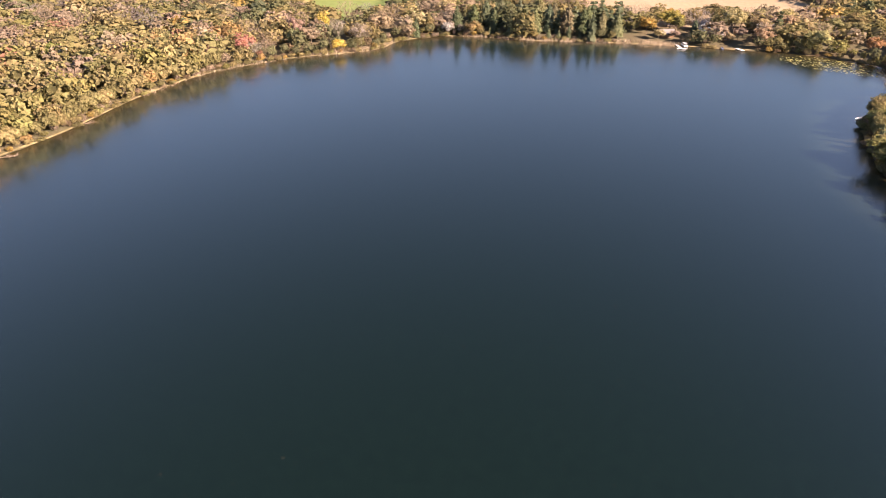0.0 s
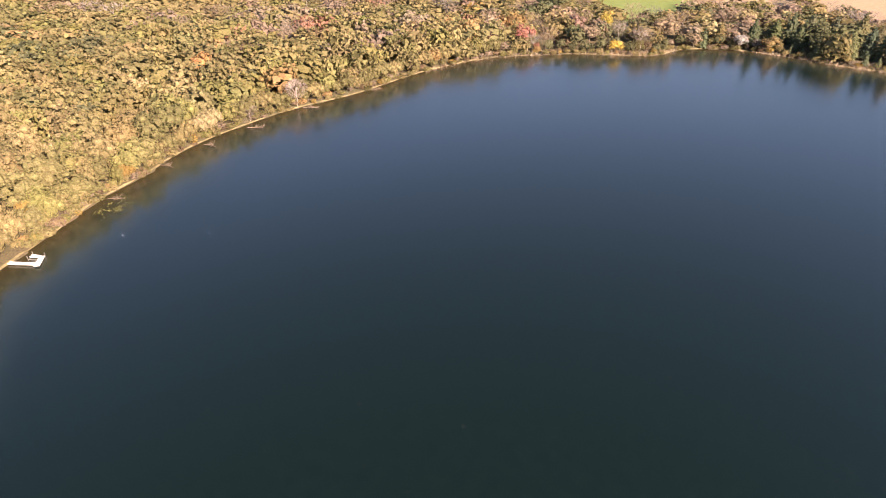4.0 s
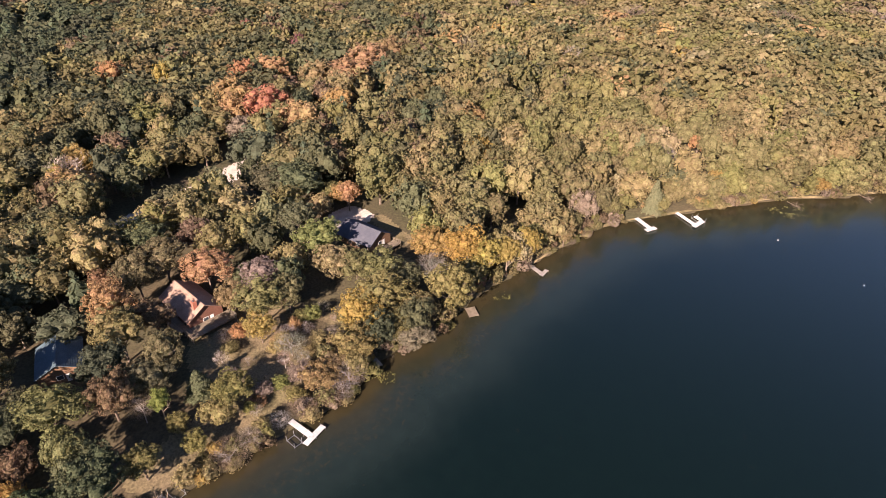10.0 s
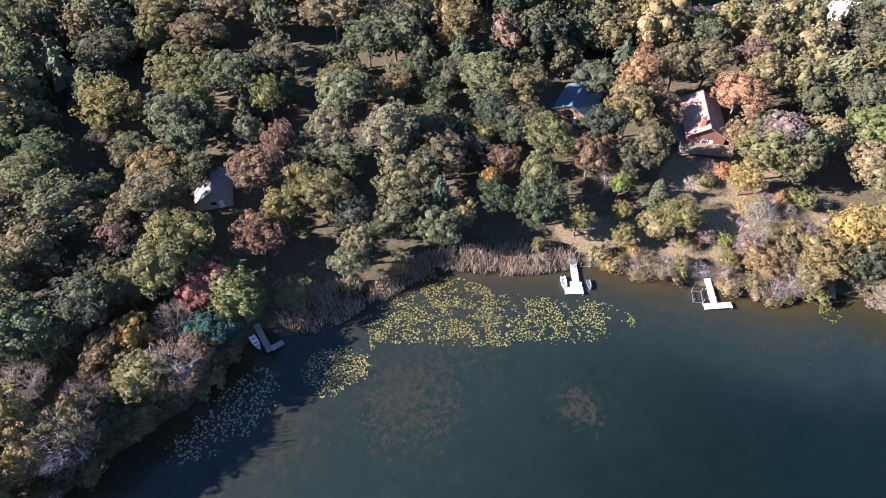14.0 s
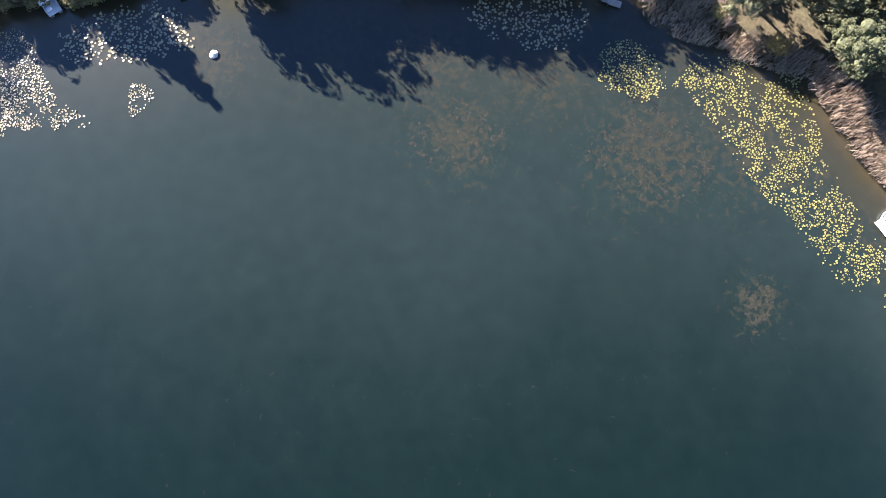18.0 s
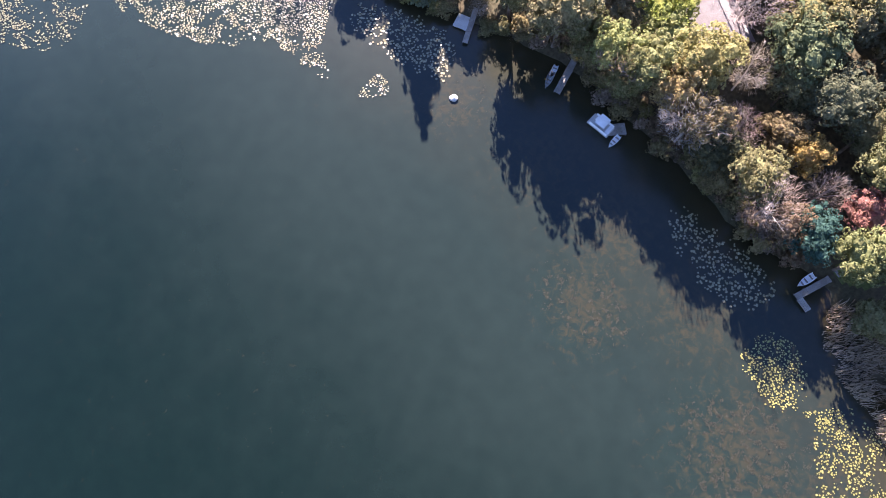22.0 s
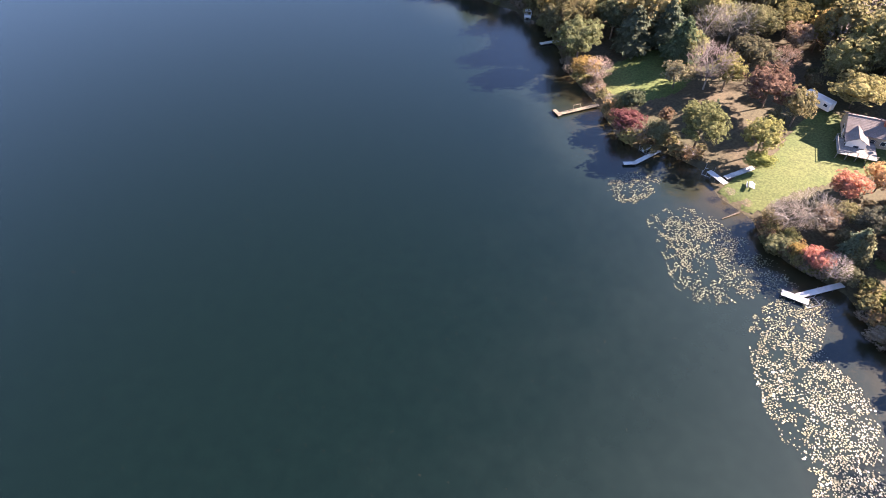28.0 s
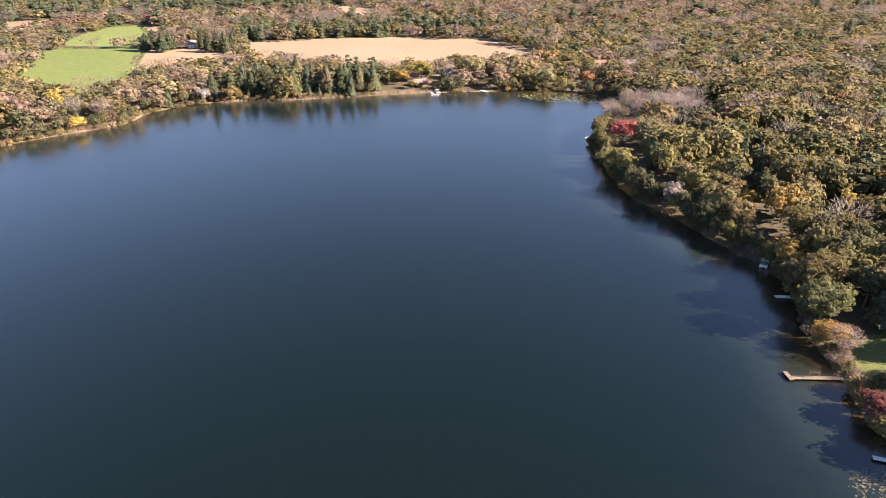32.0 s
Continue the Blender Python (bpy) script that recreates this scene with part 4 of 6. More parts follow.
# autumn trees behind the western houses
tree("broad", -251.2, -105.5, 18.5, 10.8, "peach")
tree("broad", -243.0, -89.4, 18.5, 9.3, "orange")
tree("broad", -222.1, -93.5, 14, 6.4, "pink")
tree("broad", -278.8, -169.8, 18.5, 6.7, "peach")
tree("broad", -274.6, -144.9, 18.5, 5.2, "yellow")
tree("broad", -227.4, -69.9, 18.5, 8.7, "peach")
tree("broad", -286.5, -64.5, 18.5, 11, "peach")
tree("broad", -310.6, -56.8, 18.5, 11, "peach")
tree("broad", -280.5, -75.9, 18.5, 9.3, "tan")
tree("broad", -377.4, -138.3, 15, 5.2, "red")
tree("broad", -189.5, -138.6, 15, 5.8, "gold")
tree("broad", -176.7, -139.0, 13, 3.2, "yellow")
tree("bare", -180.7, -136.8, 15, 3.5, "white")
tree("broad", -173.8, -44.7, 11, 4.0, "peach")
tree("broad", -346.5, -100.6, 14, 4.7, "maroon")
tree("broad", -144.6, -81.5, 14, 5.6, "brown")
tree("broad", -128.1, -211.0, 14, 5.6, "red")
tree("broad", -120.8, -206.8, 13, 4.1, "gold")
tree("broad", -109.9, -147.4, 14, 4.3, "gold")
tree("broad", -91.0, -179.5, 14, 4.6, "brown")
tree("broad", -238.9, -112.4, 18.5, 6.5, "tan")
tree("broad", -288.8, -97.8, 18.5, 8.6, "peach")
tree("broad", -326.1, -47.9, 18.5, 9.3, "tan")
tree("broad", -251.6, -62.0, 15, 6.9, "peach")
tree("broad", -281.9, -111.0, 18.5, 6.8, "orange")
# yards and wood edge of the south-west bank
tree("broad", -103.8, -83.5, 15, 7.2, "lime")
tree("broad", -113.6, -90.4, 15, 6.2, "peach")
tree("broad", -81.7, -86.3, 14, 7.4, "olive")
tree("broad", -88.3, -103.1, 14, 6.2, "olive")
tree("broad", -73.3, -79.0, 12, 4.6, "olive")
tree("broad", -99.8, -72.0, 13, 5.3, "olive")
tree("broad", -125.1, -89.4, 14, 6.8, "brown")
tree("broad", -132.5, -85.6, 15, 7.0, "olive")
tree("broad", -129.5, -73.4, 13, 6.8, "peach")
tree("broad", -142.1, -75.2, 14, 7.3, "tan")
tree("broad", -118.0, -56.8, 13, 6.9, "olive")
tree("broad", -111.3, -55.2, 9, 4.3, "gold")
tree("broad", -128.7, -59.8, 12, 5.9, "pink")
tree("broad", -122.5, -51.2, 12, 5.6, "olive")
tree("conifer", -155.8, -64.7, 16, 5.7, "pale")
tree("broad", -147.4, -48.5, 12, 7.6, "lime")
tree("broad", -177.1, -61.9, 16, 9, "green")
tree("broad", -176.7, -69.6, 15, 8.4, "green")
tree("broad", -176.5, -45.9, 9, 6.2, "peach")
tree("broad", -137.2, -43.4, 10, 6.6, "willow")
tree("broad", -136.4, -36.7, 10, 6.3, "lime")
tree("broad", -122.9, -28.6, 13, 7.4, "lime")
tree("broad", -116.7, -32.4, 12, 6.9, "gold")
tree("broad", -107.7, -33.1, 10, 5.9, "lime")
tree("broad", -102.4, -31.8, 7, 3.5, "tan")
tree("broad", -135.1, -29.1, 11, 6.4, "olive")
tree("broad", -112.8, -20.8, 7, 5.5, "pink")
tree("broad", -131.6, -23.6, 10, 5.2, "green")
tree("broad", -115.9, -24.0, 9, 5.8, "lime")
tree("broad", -98.2, -39.2, 7, 4.9, "tan")
tree("broad", -99.3, -43.5, 6, 3.5, "pink")
tree("bare", -99.5, -33.0, 6, 4.4, "white")
tree("broad", -102.6, -36.7, 6, 4.0, "tan")
tree("bare", -79.5, -52.2, 4, 4.5, "pink")
tree("bare", -83.0, -49.8, 4, 3.0, "white")
tree("broad", -92.4, -56.0, 8, 5.4, "olive")
tree("broad", -86.9, -57.0, 7, 4.4, "tan")
tree("conifer", -94.6, -63.6, 7, 3.6, "green")
tree("broad", -80.3, -59.1, 6, 3.0, "yellowgreen")
tree("broad", -87.9, -68.6, 9, 2.5, "yellowgreen")
tree("broad", -85.0, -64.5, 5, 3.0, "lime")
tree("broad", -74.2, -66.3, 9, 4.0, "olive")
tree("bare", -86.8, -71.9, 7, 3.0, "pink")
tree("bare", -107.2, -47.3, 6, 3.7, "white")
tree("bare", -91.5, -41.3, 3.5, 3.6, "pink")
tree("bare", -88.0, -45.3, 3, 2.8, "white")
tree("bare", -96.1, -34.3, 4, 3.1, "white")
tree("broad", -95.1, -50.1, 4, 2.5, "pink")
tree("broad", -8.6, -169.6, 15, 8.4, "green")
tree("broad", -4.6, -147.6, 15, 8.7, "lime")
tree("broad", -38.8, -209.5, 15, 9, "green")
tree("broad", -26.5, -181.8, 15, 9, "olive")
tree("broad", -43.9, -174.9, 15, 9, "olive")
tree("broad", -30.5, -165.9, 15, 8.0, "olive")
tree("broad", -22.3, -153.1, 14, 8.4, "olive")
tree("broad", -15.4, -136.9, 14, 8.2, "pale")
tree("broad", -32.4, -143.5, 15, 8.6, "green")
tree("broad", -42.9, -143.9, 15, 8.1, "green")
tree("broad", -64.8, -156.1, 16, 9, "olive")
tree("broad", -66.9, -140.6, 15, 7.4, "green")
tree("bare", -80.2, -155.4, 13, 5.8, "grey")
tree("broad", -50.4, -121.6, 16, 7.1, "pale")
tree("broad", -42.5, -113.6, 14, 5.8, "pale")
tree("broad", -53.6, -104.6, 17, 7.3, "pale")
tree("broad", -48.8, -91.3, 14, 7.0, "olive")
tree("broad", -32.5, -97.3, 14, 6.7, "olive")
tree("broad", -33.2, -83.7, 11, 4.4, "pale")
tree("broad", -30.9, -103.9, 13, 3.9, "lime")
tree("broad", -24.5, -110.7, 14, 6.4, "brown")
tree("broad", -31.6, -116.8, 13, 4.7, "brown")
tree("broad", -17.8, -95.2, 12, 5.9, "brown")
tree("broad", -7.3, -125.3, 11, 6.7, "tan")
tree("broad", -3.2, -112.7, 15.4, 7.5, "brown")
tree("broad", -4.8, -101.3, 14.0, 7.9, "olive")
tree("broad", -4.9, -89.2, 11.2, 6.1, "red")
tree("broad", -0.2, -94.6, 15.4, 6.8, "olive")
tree("broad", 7.3, -96.0, 12.6, 5.8, "green")
tree("broad", -18.4, -82.0, 6, 4.7, "olive")
tree("broad", -38.8, -77.4, 5, 2.4, "gold")
tree("broad", 10.1, -107.0, 6, 3.2, "gold")
tree("broad", -70.3, -123.1, 13, 4.9, "green")
tree("broad", -82.5, -110.6, 15, 8.5, "pale")
tree("broad", -91.3, -135.2, 15, 9, "olive")
tree("broad", -55.8, -80.3, 8, 3.9, "tan")
tree("broad", -65.2, -84.4, 9, 3.1, "gold")
tree("broad", -72.5, -98.3, 8, 4.0, "lime")
tree("broad", -28.2, -80.2, 2, 1.7, "lime")
tree("broad", -14.4, -119.3, 11, 4.7, "green")
tree("conifer", 4.3, -131.0, 8, 3.6, "teal")
# tall trees on the southern bank
tree("broad", 32.4, -126.5, 17, 8.5, "green")
tree("broad", 23.9, -122.1, 17, 7.9, "olive")
tree("broad", 18.6, -110.5, 16, 7.1, "olive")
tree("broad", 25.2, -102.8, 16, 7.4, "green")
tree("broad", 12.9, -119.3, 16, 7.1, "pale")
tree("broad", 20.0, -90.9, 13, 5.6, "olive")
tree("bare", 25.7, -86.5, 11, 4.9, "grey")
tree("broad", 42.8, -80.6, 12, 6.5, "yellowgreen")
tree("broad", 36.8, -78.5, 11, 5.9, "lime")
tree("bare", 33.3, -72.3, 8, 3.8, "pink")
tree("broad", 46.0, -71.1, 11, 5.5, "brown")
tree("broad", 42.0, -65.9, 9, 4.2, "olive")
tree("broad", 34.1, -67.5, 8, 3.5, "olive")
tree("bare", 18.1, -79.9, 9, 4.7, "grey")
tree("bare", 45.1, -115.9, 12, 7.8, "grey")
tree("broad", 39.6, -99.5, 15, 6.3, "green")
tree("broad", 31.8, -111.7, 17, 7.1, "green")
tree("broad", 13.6, -85.2, 11, 4.3, "brown")
tree("broad", 4.6, -107.8, 12, 4.8, "brown")
tree("broad", 33.5, -71, 15, 5.6, "olive")
tree("broad", 27.5, -72.5, 15, 5.4, "tan")
tree("broad", 20.5, -74, 14, 5, "olive")
tree("broad", 39.5, -68.5, 14, 5, "lime")
tree("broad", 46.5, -66.5, 14, 5.2, "olive")
tree("broad", 71.5, -57.8, 9, 3.8, "green")
tree("broad", 79.8, -61.7, 9, 3.6, "brown")
tree("broad", 63.8, -53.9, 7, 3.2, "peach")
tree("broad", 66.2, -57.9, 7, 3.0, "olive")
tree("conifer", 85.8, -66.7, 10, 3.0, "pine")
tree("broad", 69.7, -65.8, 7, 3.2, "green")
tree("broad", 113, 396, 7, 4, "willow")
tree("broad", 123, 397, 6, 3.6, "pink")
tree("broad", 146, 389, 6, 4, "willow")
tree("broad", 155, 391, 6, 3.6, "willow")

# ---- the woods ----
CLEAR = [(-199, -90, 6.5), (-192, -87, 6), (-185, -84, 5), (171, 236, 7), (192, 274, 6), (-207, -93, 9), (-186, -106, 9), (-122, -75, 9), (-114, -66, 7), (-157, -38, 11), (-169, -43, 10), (-101, -97, 6.5), (-16, -117, 5), (37.5, -90, 7), (59, -93, 7),
         (81, -73.5, 7), (104, -68, 6), (97, -67, 6), (117, -53, 9), (130, -21, 4), (95, -77, 3), (166, 16, 9), (178, 33, 6), (115, -62, 4),
         (119, 404, 6), (150, 388, 6), (268, 413, 9), (290, 410, 8), (147, 416, 5), (-31, 606, 12), (222, 370, 10)]
EAST_GARDENS = [
    [(160, -2), (172, -9), (184, 0), (180, 24), (164, 26)],
    [(118, 34), (120, 18), (134, 15), (152, 8), (166, 2), (172, 22), (172, 36), (160, 33), (140, 31), (130, 33)],
    [(130, 76), (137, 66), (150, 60), (164, 64), (168, 80), (152, 86), (141, 84)],
    [(116, -28), (124, -14), (137, -12), (142, -26), (134, -44), (121, -48)],
    [(128, -58), (116, -58), (106, -60), (106, -67), (117, -68), (128, -68)]]
WEST_GARDENS = [
    [(-66, -64), (-79, -50), (-88, -44), (-101, -40), (-113, -30), (-124, -38), (-130, -58), (-114, -72), (-100, -70), (-86, -72)],
    [(-137, -20), (-150, -34), (-163, -50), (-176, -52), (-180, -42), (-166, -34), (-148, -16)],
    [(-8, -84), (-16, -86), (-15, -98), (-6, -97)],
    [(-190, -99), (-203, -97), (-217, -88), (-214, -81), (-200, -84), (-188, -90)],
    [(-154, -112), (-170, -104), (-188, -99), (-188, -107), (-168, -116), (-158, -120)]]
FIELD_RINGS = [
    [(-148, 640), (-142, 720), (-120, 777), (-88, 764), (-52, 736), (-58, 698), (-76, 634), (-126, 630)],
    [(-152, 630), (-112, 622), (-74, 612), (-70, 598), (4, 578), (8, 512), (-64, 500), (-62, 444), (-99, 432), (-146, 478)],
    [(10, 613), (78, 620), (154, 608), (230, 566), (250, 491), (236, 446), (187, 440), (110, 440), (62, 480), (16, 520)],
    [(124, 950), (182, 874), (174, 780), (130, 793)],
    [(-256, 830), (-204, 868), (-180, 778), (-224, 736)]]
OPEN_RINGS = EAST_GARDENS + WEST_GARDENS + FIELD_RINGS


def mix_of(x, y, rng):
    """A species and a colour for a woodland tree, by the part of the woods."""
    u = rng.random()
    west = x < -120
    if y < -188 - 0.25 * max(0, -210 - x) and x > -420 and x < -20:
        return ("conifer", "pine") if u < 0.5 else ("broad", "dark") if u < 0.93 else ("broad", "green")
    if 2 < x < 92 and 388 < y < 432:
        return ("conifer", "pine") if u < 0.74 else ("broad", "green") if u < 0.88 else ("bare", "white") if u < 0.91 else ("broad", "olive")
    if (612 < y < 665 and 10 < x < 270 and u < 0.6) or (y > 860 and x < 160 and u < 0.6):
        return ("conifer", "pine")
    if y > 600:
        return (("bare", "pink") if u < 0.3 else ("broad", "pink") if u < 0.48 else ("broad", "brown") if u < 0.62 else ("broad", "olive") if u < 0.82 else
                ("bare", "grey") if u < 0.9 else ("conifer", "pine"))
    if x > 190 and 255 < y < 300 and x < 250:
        return ("bare", "grey") if u < 0.75 else ("broad", "tan")
    if x > 240 and y > 150:
        table = (("broad", "olive", 0.36), ("broad", "green", 0.52), ("broad", "tan", 0.66), ("bare", "pink", 0.78), ("bare", "grey", 0.88), ("conifer", "pine", 0.93), ("broad", "pink", 1.1))
    elif y > 380 or x > 420:
        table = (("broad", "olive", 0.24), ("broad", "green", 0.36), ("broad", "tan", 0.52), ("broad", "pink", 0.68), ("bare", "pink", 0.84),
                 ("bare", "grey", 0.92), ("conifer", "pine", 0.95), ("broad", "gold", 0.96), ("broad", "willow", 1.1))
    elif west and y > 250:
        table = (("broad", "tan", 0.26), ("broad", "olive", 0.54), ("broad", "pink", 0.70), ("bare", "pink", 0.82), ("bare", "white", 0.85), ("broad", "red", 0.87),
                 ("broad", "peach", 0.90), ("broad", "lime", 0.97), ("broad", "brown", 1.1))
    elif west and y > -20:
        table = (("broad", "tan", 0.34), ("broad", "olive", 0.72), ("broad", "lime", 0.88), ("broad", "green", 0.93), ("bare", "pink", 0.955),
                 ("broad", "willow", 0.98), ("broad", "gold", 0.99), ("broad", "peach", 1.1))
    elif west:
        table = (("broad", "olive", 0.36), ("broad", "green", 0.66), ("broad", "dark", 0.74), ("broad", "tan", 0.84), ("broad", "lime", 0.88), ("broad", "brown", 0.94),
                 ("broad", "peach", 0.95), ("conifer", "pine", 1.1))
    elif x < -30 and y < -60:
        # darker leaf mix: shade on this south-west wood is put into the colours
        table = (("broad", "green", 0.50), ("broad", "dark", 0.74), ("broad", "olive", 0.88), ("broad", "brown", 0.94), ("conifer", "pine", 1.1))
    elif x < 20:
        table = (("broad", "green", 0.40), ("broad", "olive", 0.62), ("broad", "pale", 0.86), ("broad", "dark", 0.91), ("broad", "brown", 0.97), ("conifer", "pine", 1.1))
    else:
        table = (("broad", "olive", 0.44), ("broad", "green", 0.64), ("broad", "tan", 0.69), ("broad", "lime", 0.86), ("conifer", "pine", 0.91),
                 ("broad", "brown", 0.93), ("bare", "grey", 0.985), ("broad", "gold", 1.1))
    for kind, colour, top in table:
        if u < top:
            return kind, colour
    return "broad", "olive"


def plant_woods():
    rng = np.random.default_rng(21)
    spots = []
    for step, near, far in ((8.0, 0, 240), (9.6, 240, 420), (13.0, 420, 700), (18, 700, 1300)):
        g = np.arange(-far - 20, far + 20, step)
        gx, gy = np.meshgrid(g, g)
        gx = (gx + rng.uniform(-0.42, 0.42, gx.shape) * step).ravel()
        gy = (gy + rng.uniform(-0.42, 0.42, gy.shape) * step).ravel() - 10
        d = np.hypot(gx, gy + 10)
        keep = (d >= near) & (d < far)
        spots.append(np.stack([gx[keep], gy[keep], d[keep]], 1))
    spots = np.concatenate(spots)
    x, y, d = spots.T
    turn = np.degrees(np.arctan2(x, y + 10))  # clockwise from +y
    seen = (d < 250) & ~((turn >= 108) & (turn < 200) & (d > 230))
    seen |= (turn > 40) & (turn < 100) & (d < 330) | (turn > 40) & (turn < 78) & (d < 800)
    seen |= (turn > -128) & (turn < -25) & (d < 640)
    seen |= (turn <= -128) & (d < 640) | (turn > 168) & (d < 520)
    seen |= (turn >= -30) & (turn < 56) & (d < 1290)
    broad = (d > 135) & (d < 420)  # full-grown crowns stand wider apart
    seen &= ~broad | (rng.random(len(d)) < np.where(x > 120, 0.66, 0.82))
    spots = spots[seen]
    inl = inland(spots[:, 0], spots[:, 1])
    back = np.where(spots[:, 0] < -130, 2.2, 1.2)  # the western bank lies open to the sun
    spots, inl = spots[inl > back], inl[inl > back]
    ok = np.ones(len(spots), bool)
    for cx, cy, cr in CLEAR:
        ok &= np.hypot(spots[:, 0] - cx, spots[:, 1] - cy) > cr
    for ring in OPEN_RINGS:
        ok &= ~inside(spots[:, 0], spots[:, 1], ring)
    for cx, cy, cr in CLEAR:  # open ground on the lake side of each house
        away = math.hypot(cx, cy + 10)
        k = 1 - (cr + 5) / away
        ok &= np.hypot(spots[:, 0] - cx * k, spots[:, 1] - ((cy + 10) * k - 10)) > cr * 0.9
    for cx, cy, cr in CLEAR[7:23]:  # houses that stand in the sun
        ok &= np.hypot(spots[:, 0] - cx - to_sun.x * 11, spots[:, 1] - cy - to_sun.y * 11) > cr * 0.85
    for px, py, pr in PLACED:
        ok &= np.hypot(spots[:, 0] - px, spots[:, 1] - py) > pr * 0.95
    spots, inl = spots[ok], inl[ok]
    glade = [(144, 86), (168, 79), (197, 65), (196, 44), (178, 36), (168, 32), (136, 30), (124, 36), (114, 48), (135, 70)]
    bank = [(22, -60), (46, -56), (66, -40), (98, -22), (116, -8), (126, -30), (122, -50), (108, -58), (80, -80), (48, -92), (20, -84)]
    east = [(94, -42), (104, -20), (111, -6), (113, 8), (120, 22), (136, 18), (152, 10), (160, -6), (146, -32), (130, -50), (112, -52)]
    yard = [(-76, -76), (-124, -48), (-156, -28), (-119, -12), (-83, -35), (-58, -58)]
    keep = ~inside(spots[:, 0], spots[:, 1], yard)
    spots, inl = spots[keep], inl[keep]
    under = np.zeros(len(spots), bool)  # among the mapped trees only low growth fills the gaps
    for ring in (bank, east, glade, [(-3, -183), (-41, -166), (-71, -141), (-98, -121), (-145, -88), (-198, -47), (-115, -12), (-81, -34), (-57, -54), (-27, -70), (-6, -82), (16, -100)]):
        under |= inside(spots[:, 0], spots[:, 1], ring)
    keep = ~under | (rng.random(len(spots)) < np.where(spots[:, 0] > 20, 0.45, 0.9))
    spots, inl, under = spots[keep], inl[keep], under[keep]
    ground_z = level(spots[:, 0], spots[:, 1])
    groups = {}
    for (px, py, pd), pin, gz, low in zip(spots, inl, ground_z, under):
        kind, colour = mix_of(px, py, rng)
        h = rng.uniform(12.5, 16.5) if pin > 10 else rng.uniform(5.5, 12)
        if low:
            h = rng.uniform(4.5, 8.5) if px > 20 else rng.uniform(8, 13.5)
            if px > 20:
                kind, colour = (("broad", "green"), ("broad", "dark"), ("conifer", "pine"), ("broad", "brown"), ("bare", "grey"))[rng.integers(5)]
        if py > 335 and kind != "conifer":
            h *= 0.8
        if 2 < px < 92 and 388 < py < 432:
            h = rng.uniform(13, 17.5)
        r = h * rng.uniform(0.40, 0.56) if kind != "conifer" else h * rng.uniform(0.29, 0.38)
        if pd > 275 and kind == "broad":
            r *= 1.13
        elif pd > 135 and kind == "broad" and pin > 10:
            h *= rng.uniform(0.82, 1.15)
            r *= 0.9
        if 135 < pd < 420 and kind == "broad" and not low:
            r, h = r * (1.26 if px > 120 else 1.17), h * 1.08
        if pd > 420:
            r *= 1.5 if pd < 700 else 1.85
        vary = 0.18 if pd < 420 else 0.07
        c = np.array(COLOURS[colour]) * rng.uniform(1 - vary, 1 + vary) * rng.uniform(0.96, 1.04, 3)
        if kind == "broad":
            if pd < 135:  # close enough to be told apart: a tree of its own
                tree("broad", float(px), float(py), float(h), float(r), colour)
                continue
            q = (BROAD_MID if pd < 275 else BROAD_FAR if pd < 500 else BROAD_DIM)[rng.integers(6)]
            up = 0.46 if pd < 275 else 0.55  # crowns of the closed wood reach low
            sc, move = np.array((r, r, h * up)), np.array((px, py, gz + h * (1 - up)))
            key = "broadleaf_wood_near" if pd < 240 else "broadleaf_wood" if pd < 420 else "distant_broadleaf_wood"
        elif kind == "conifer":
            if pd < 135:
                tree("conifer", float(px), float(py), float(h), float(r), colour)
                continue
            q = (CONIFER_NEAR if pd < 150 else CONIFER_FAR)[rng.integers(3)]
            sc, move = np.array((r, r, h * 0.52)), np.array((px, py, gz + h * 0.55))
            key = "conifer_wood"
        else:
            fuzz = BARE_FUZZ[rng.integers(3)] * np.array((r, r, h * 0.38)) / h + np.array((0, 0, 0.62))
            q = np.concatenate([BARE_FAR[rng.integers(3)][:60] * np.array((0.9, 0.9, 1)), fuzz])
            sc, move = np.array((h, h, h)), np.array((px, py, gz))
            key = "leafless_wood"
        a = rng.uniform(0, 2 * np.pi)
        rot = np.array(((np.cos(a), -np.sin(a), 0), (np.sin(a), np.cos(a), 0), (0, 0, 1)))
        groups.setdefault(key, []).append(((q @ rot.T) * sc + move, c))
        if kind == "broad" and pd < 260:
            t = TRUNKS[rng.integers(3)]
            groups.setdefault("woodland_trunks", []).append(((t[:6] @ rot.T) * np.array((h, h, h * 0.8)) + np.array((px, py, gz - 0.1)), c))
    labels = {
        "broadleaf_wood_near": "dense oak wood with olive and fading autumn crowns", "broadleaf_wood": "hillside wood in olive, tan and gold",
        "distant_broadleaf_wood": "distant mixed autumn woodland", "conifer_wood": "stands of dark green pines",
        "leafless_wood": "pale leafless trees among the woods", "woodland_trunks": "grey-brown trunks under the crowns"}
    for key, items in groups.items():
        verts = np.concatenate([q.reshape(-1, 3) for q, _ in items])
        cols = np.concatenate([np.tile(np.r_[c, 1.0], (q.shape[0] * 4, 1)) for q, c in items])
        m = M_BARK if key == "woodland_trunks" else M_LEAF_STUFF
        tagged(new(key, quads_mesh(key, verts, m, cols)), labels[key], "woodland", kind="stuff")


plant_woods()

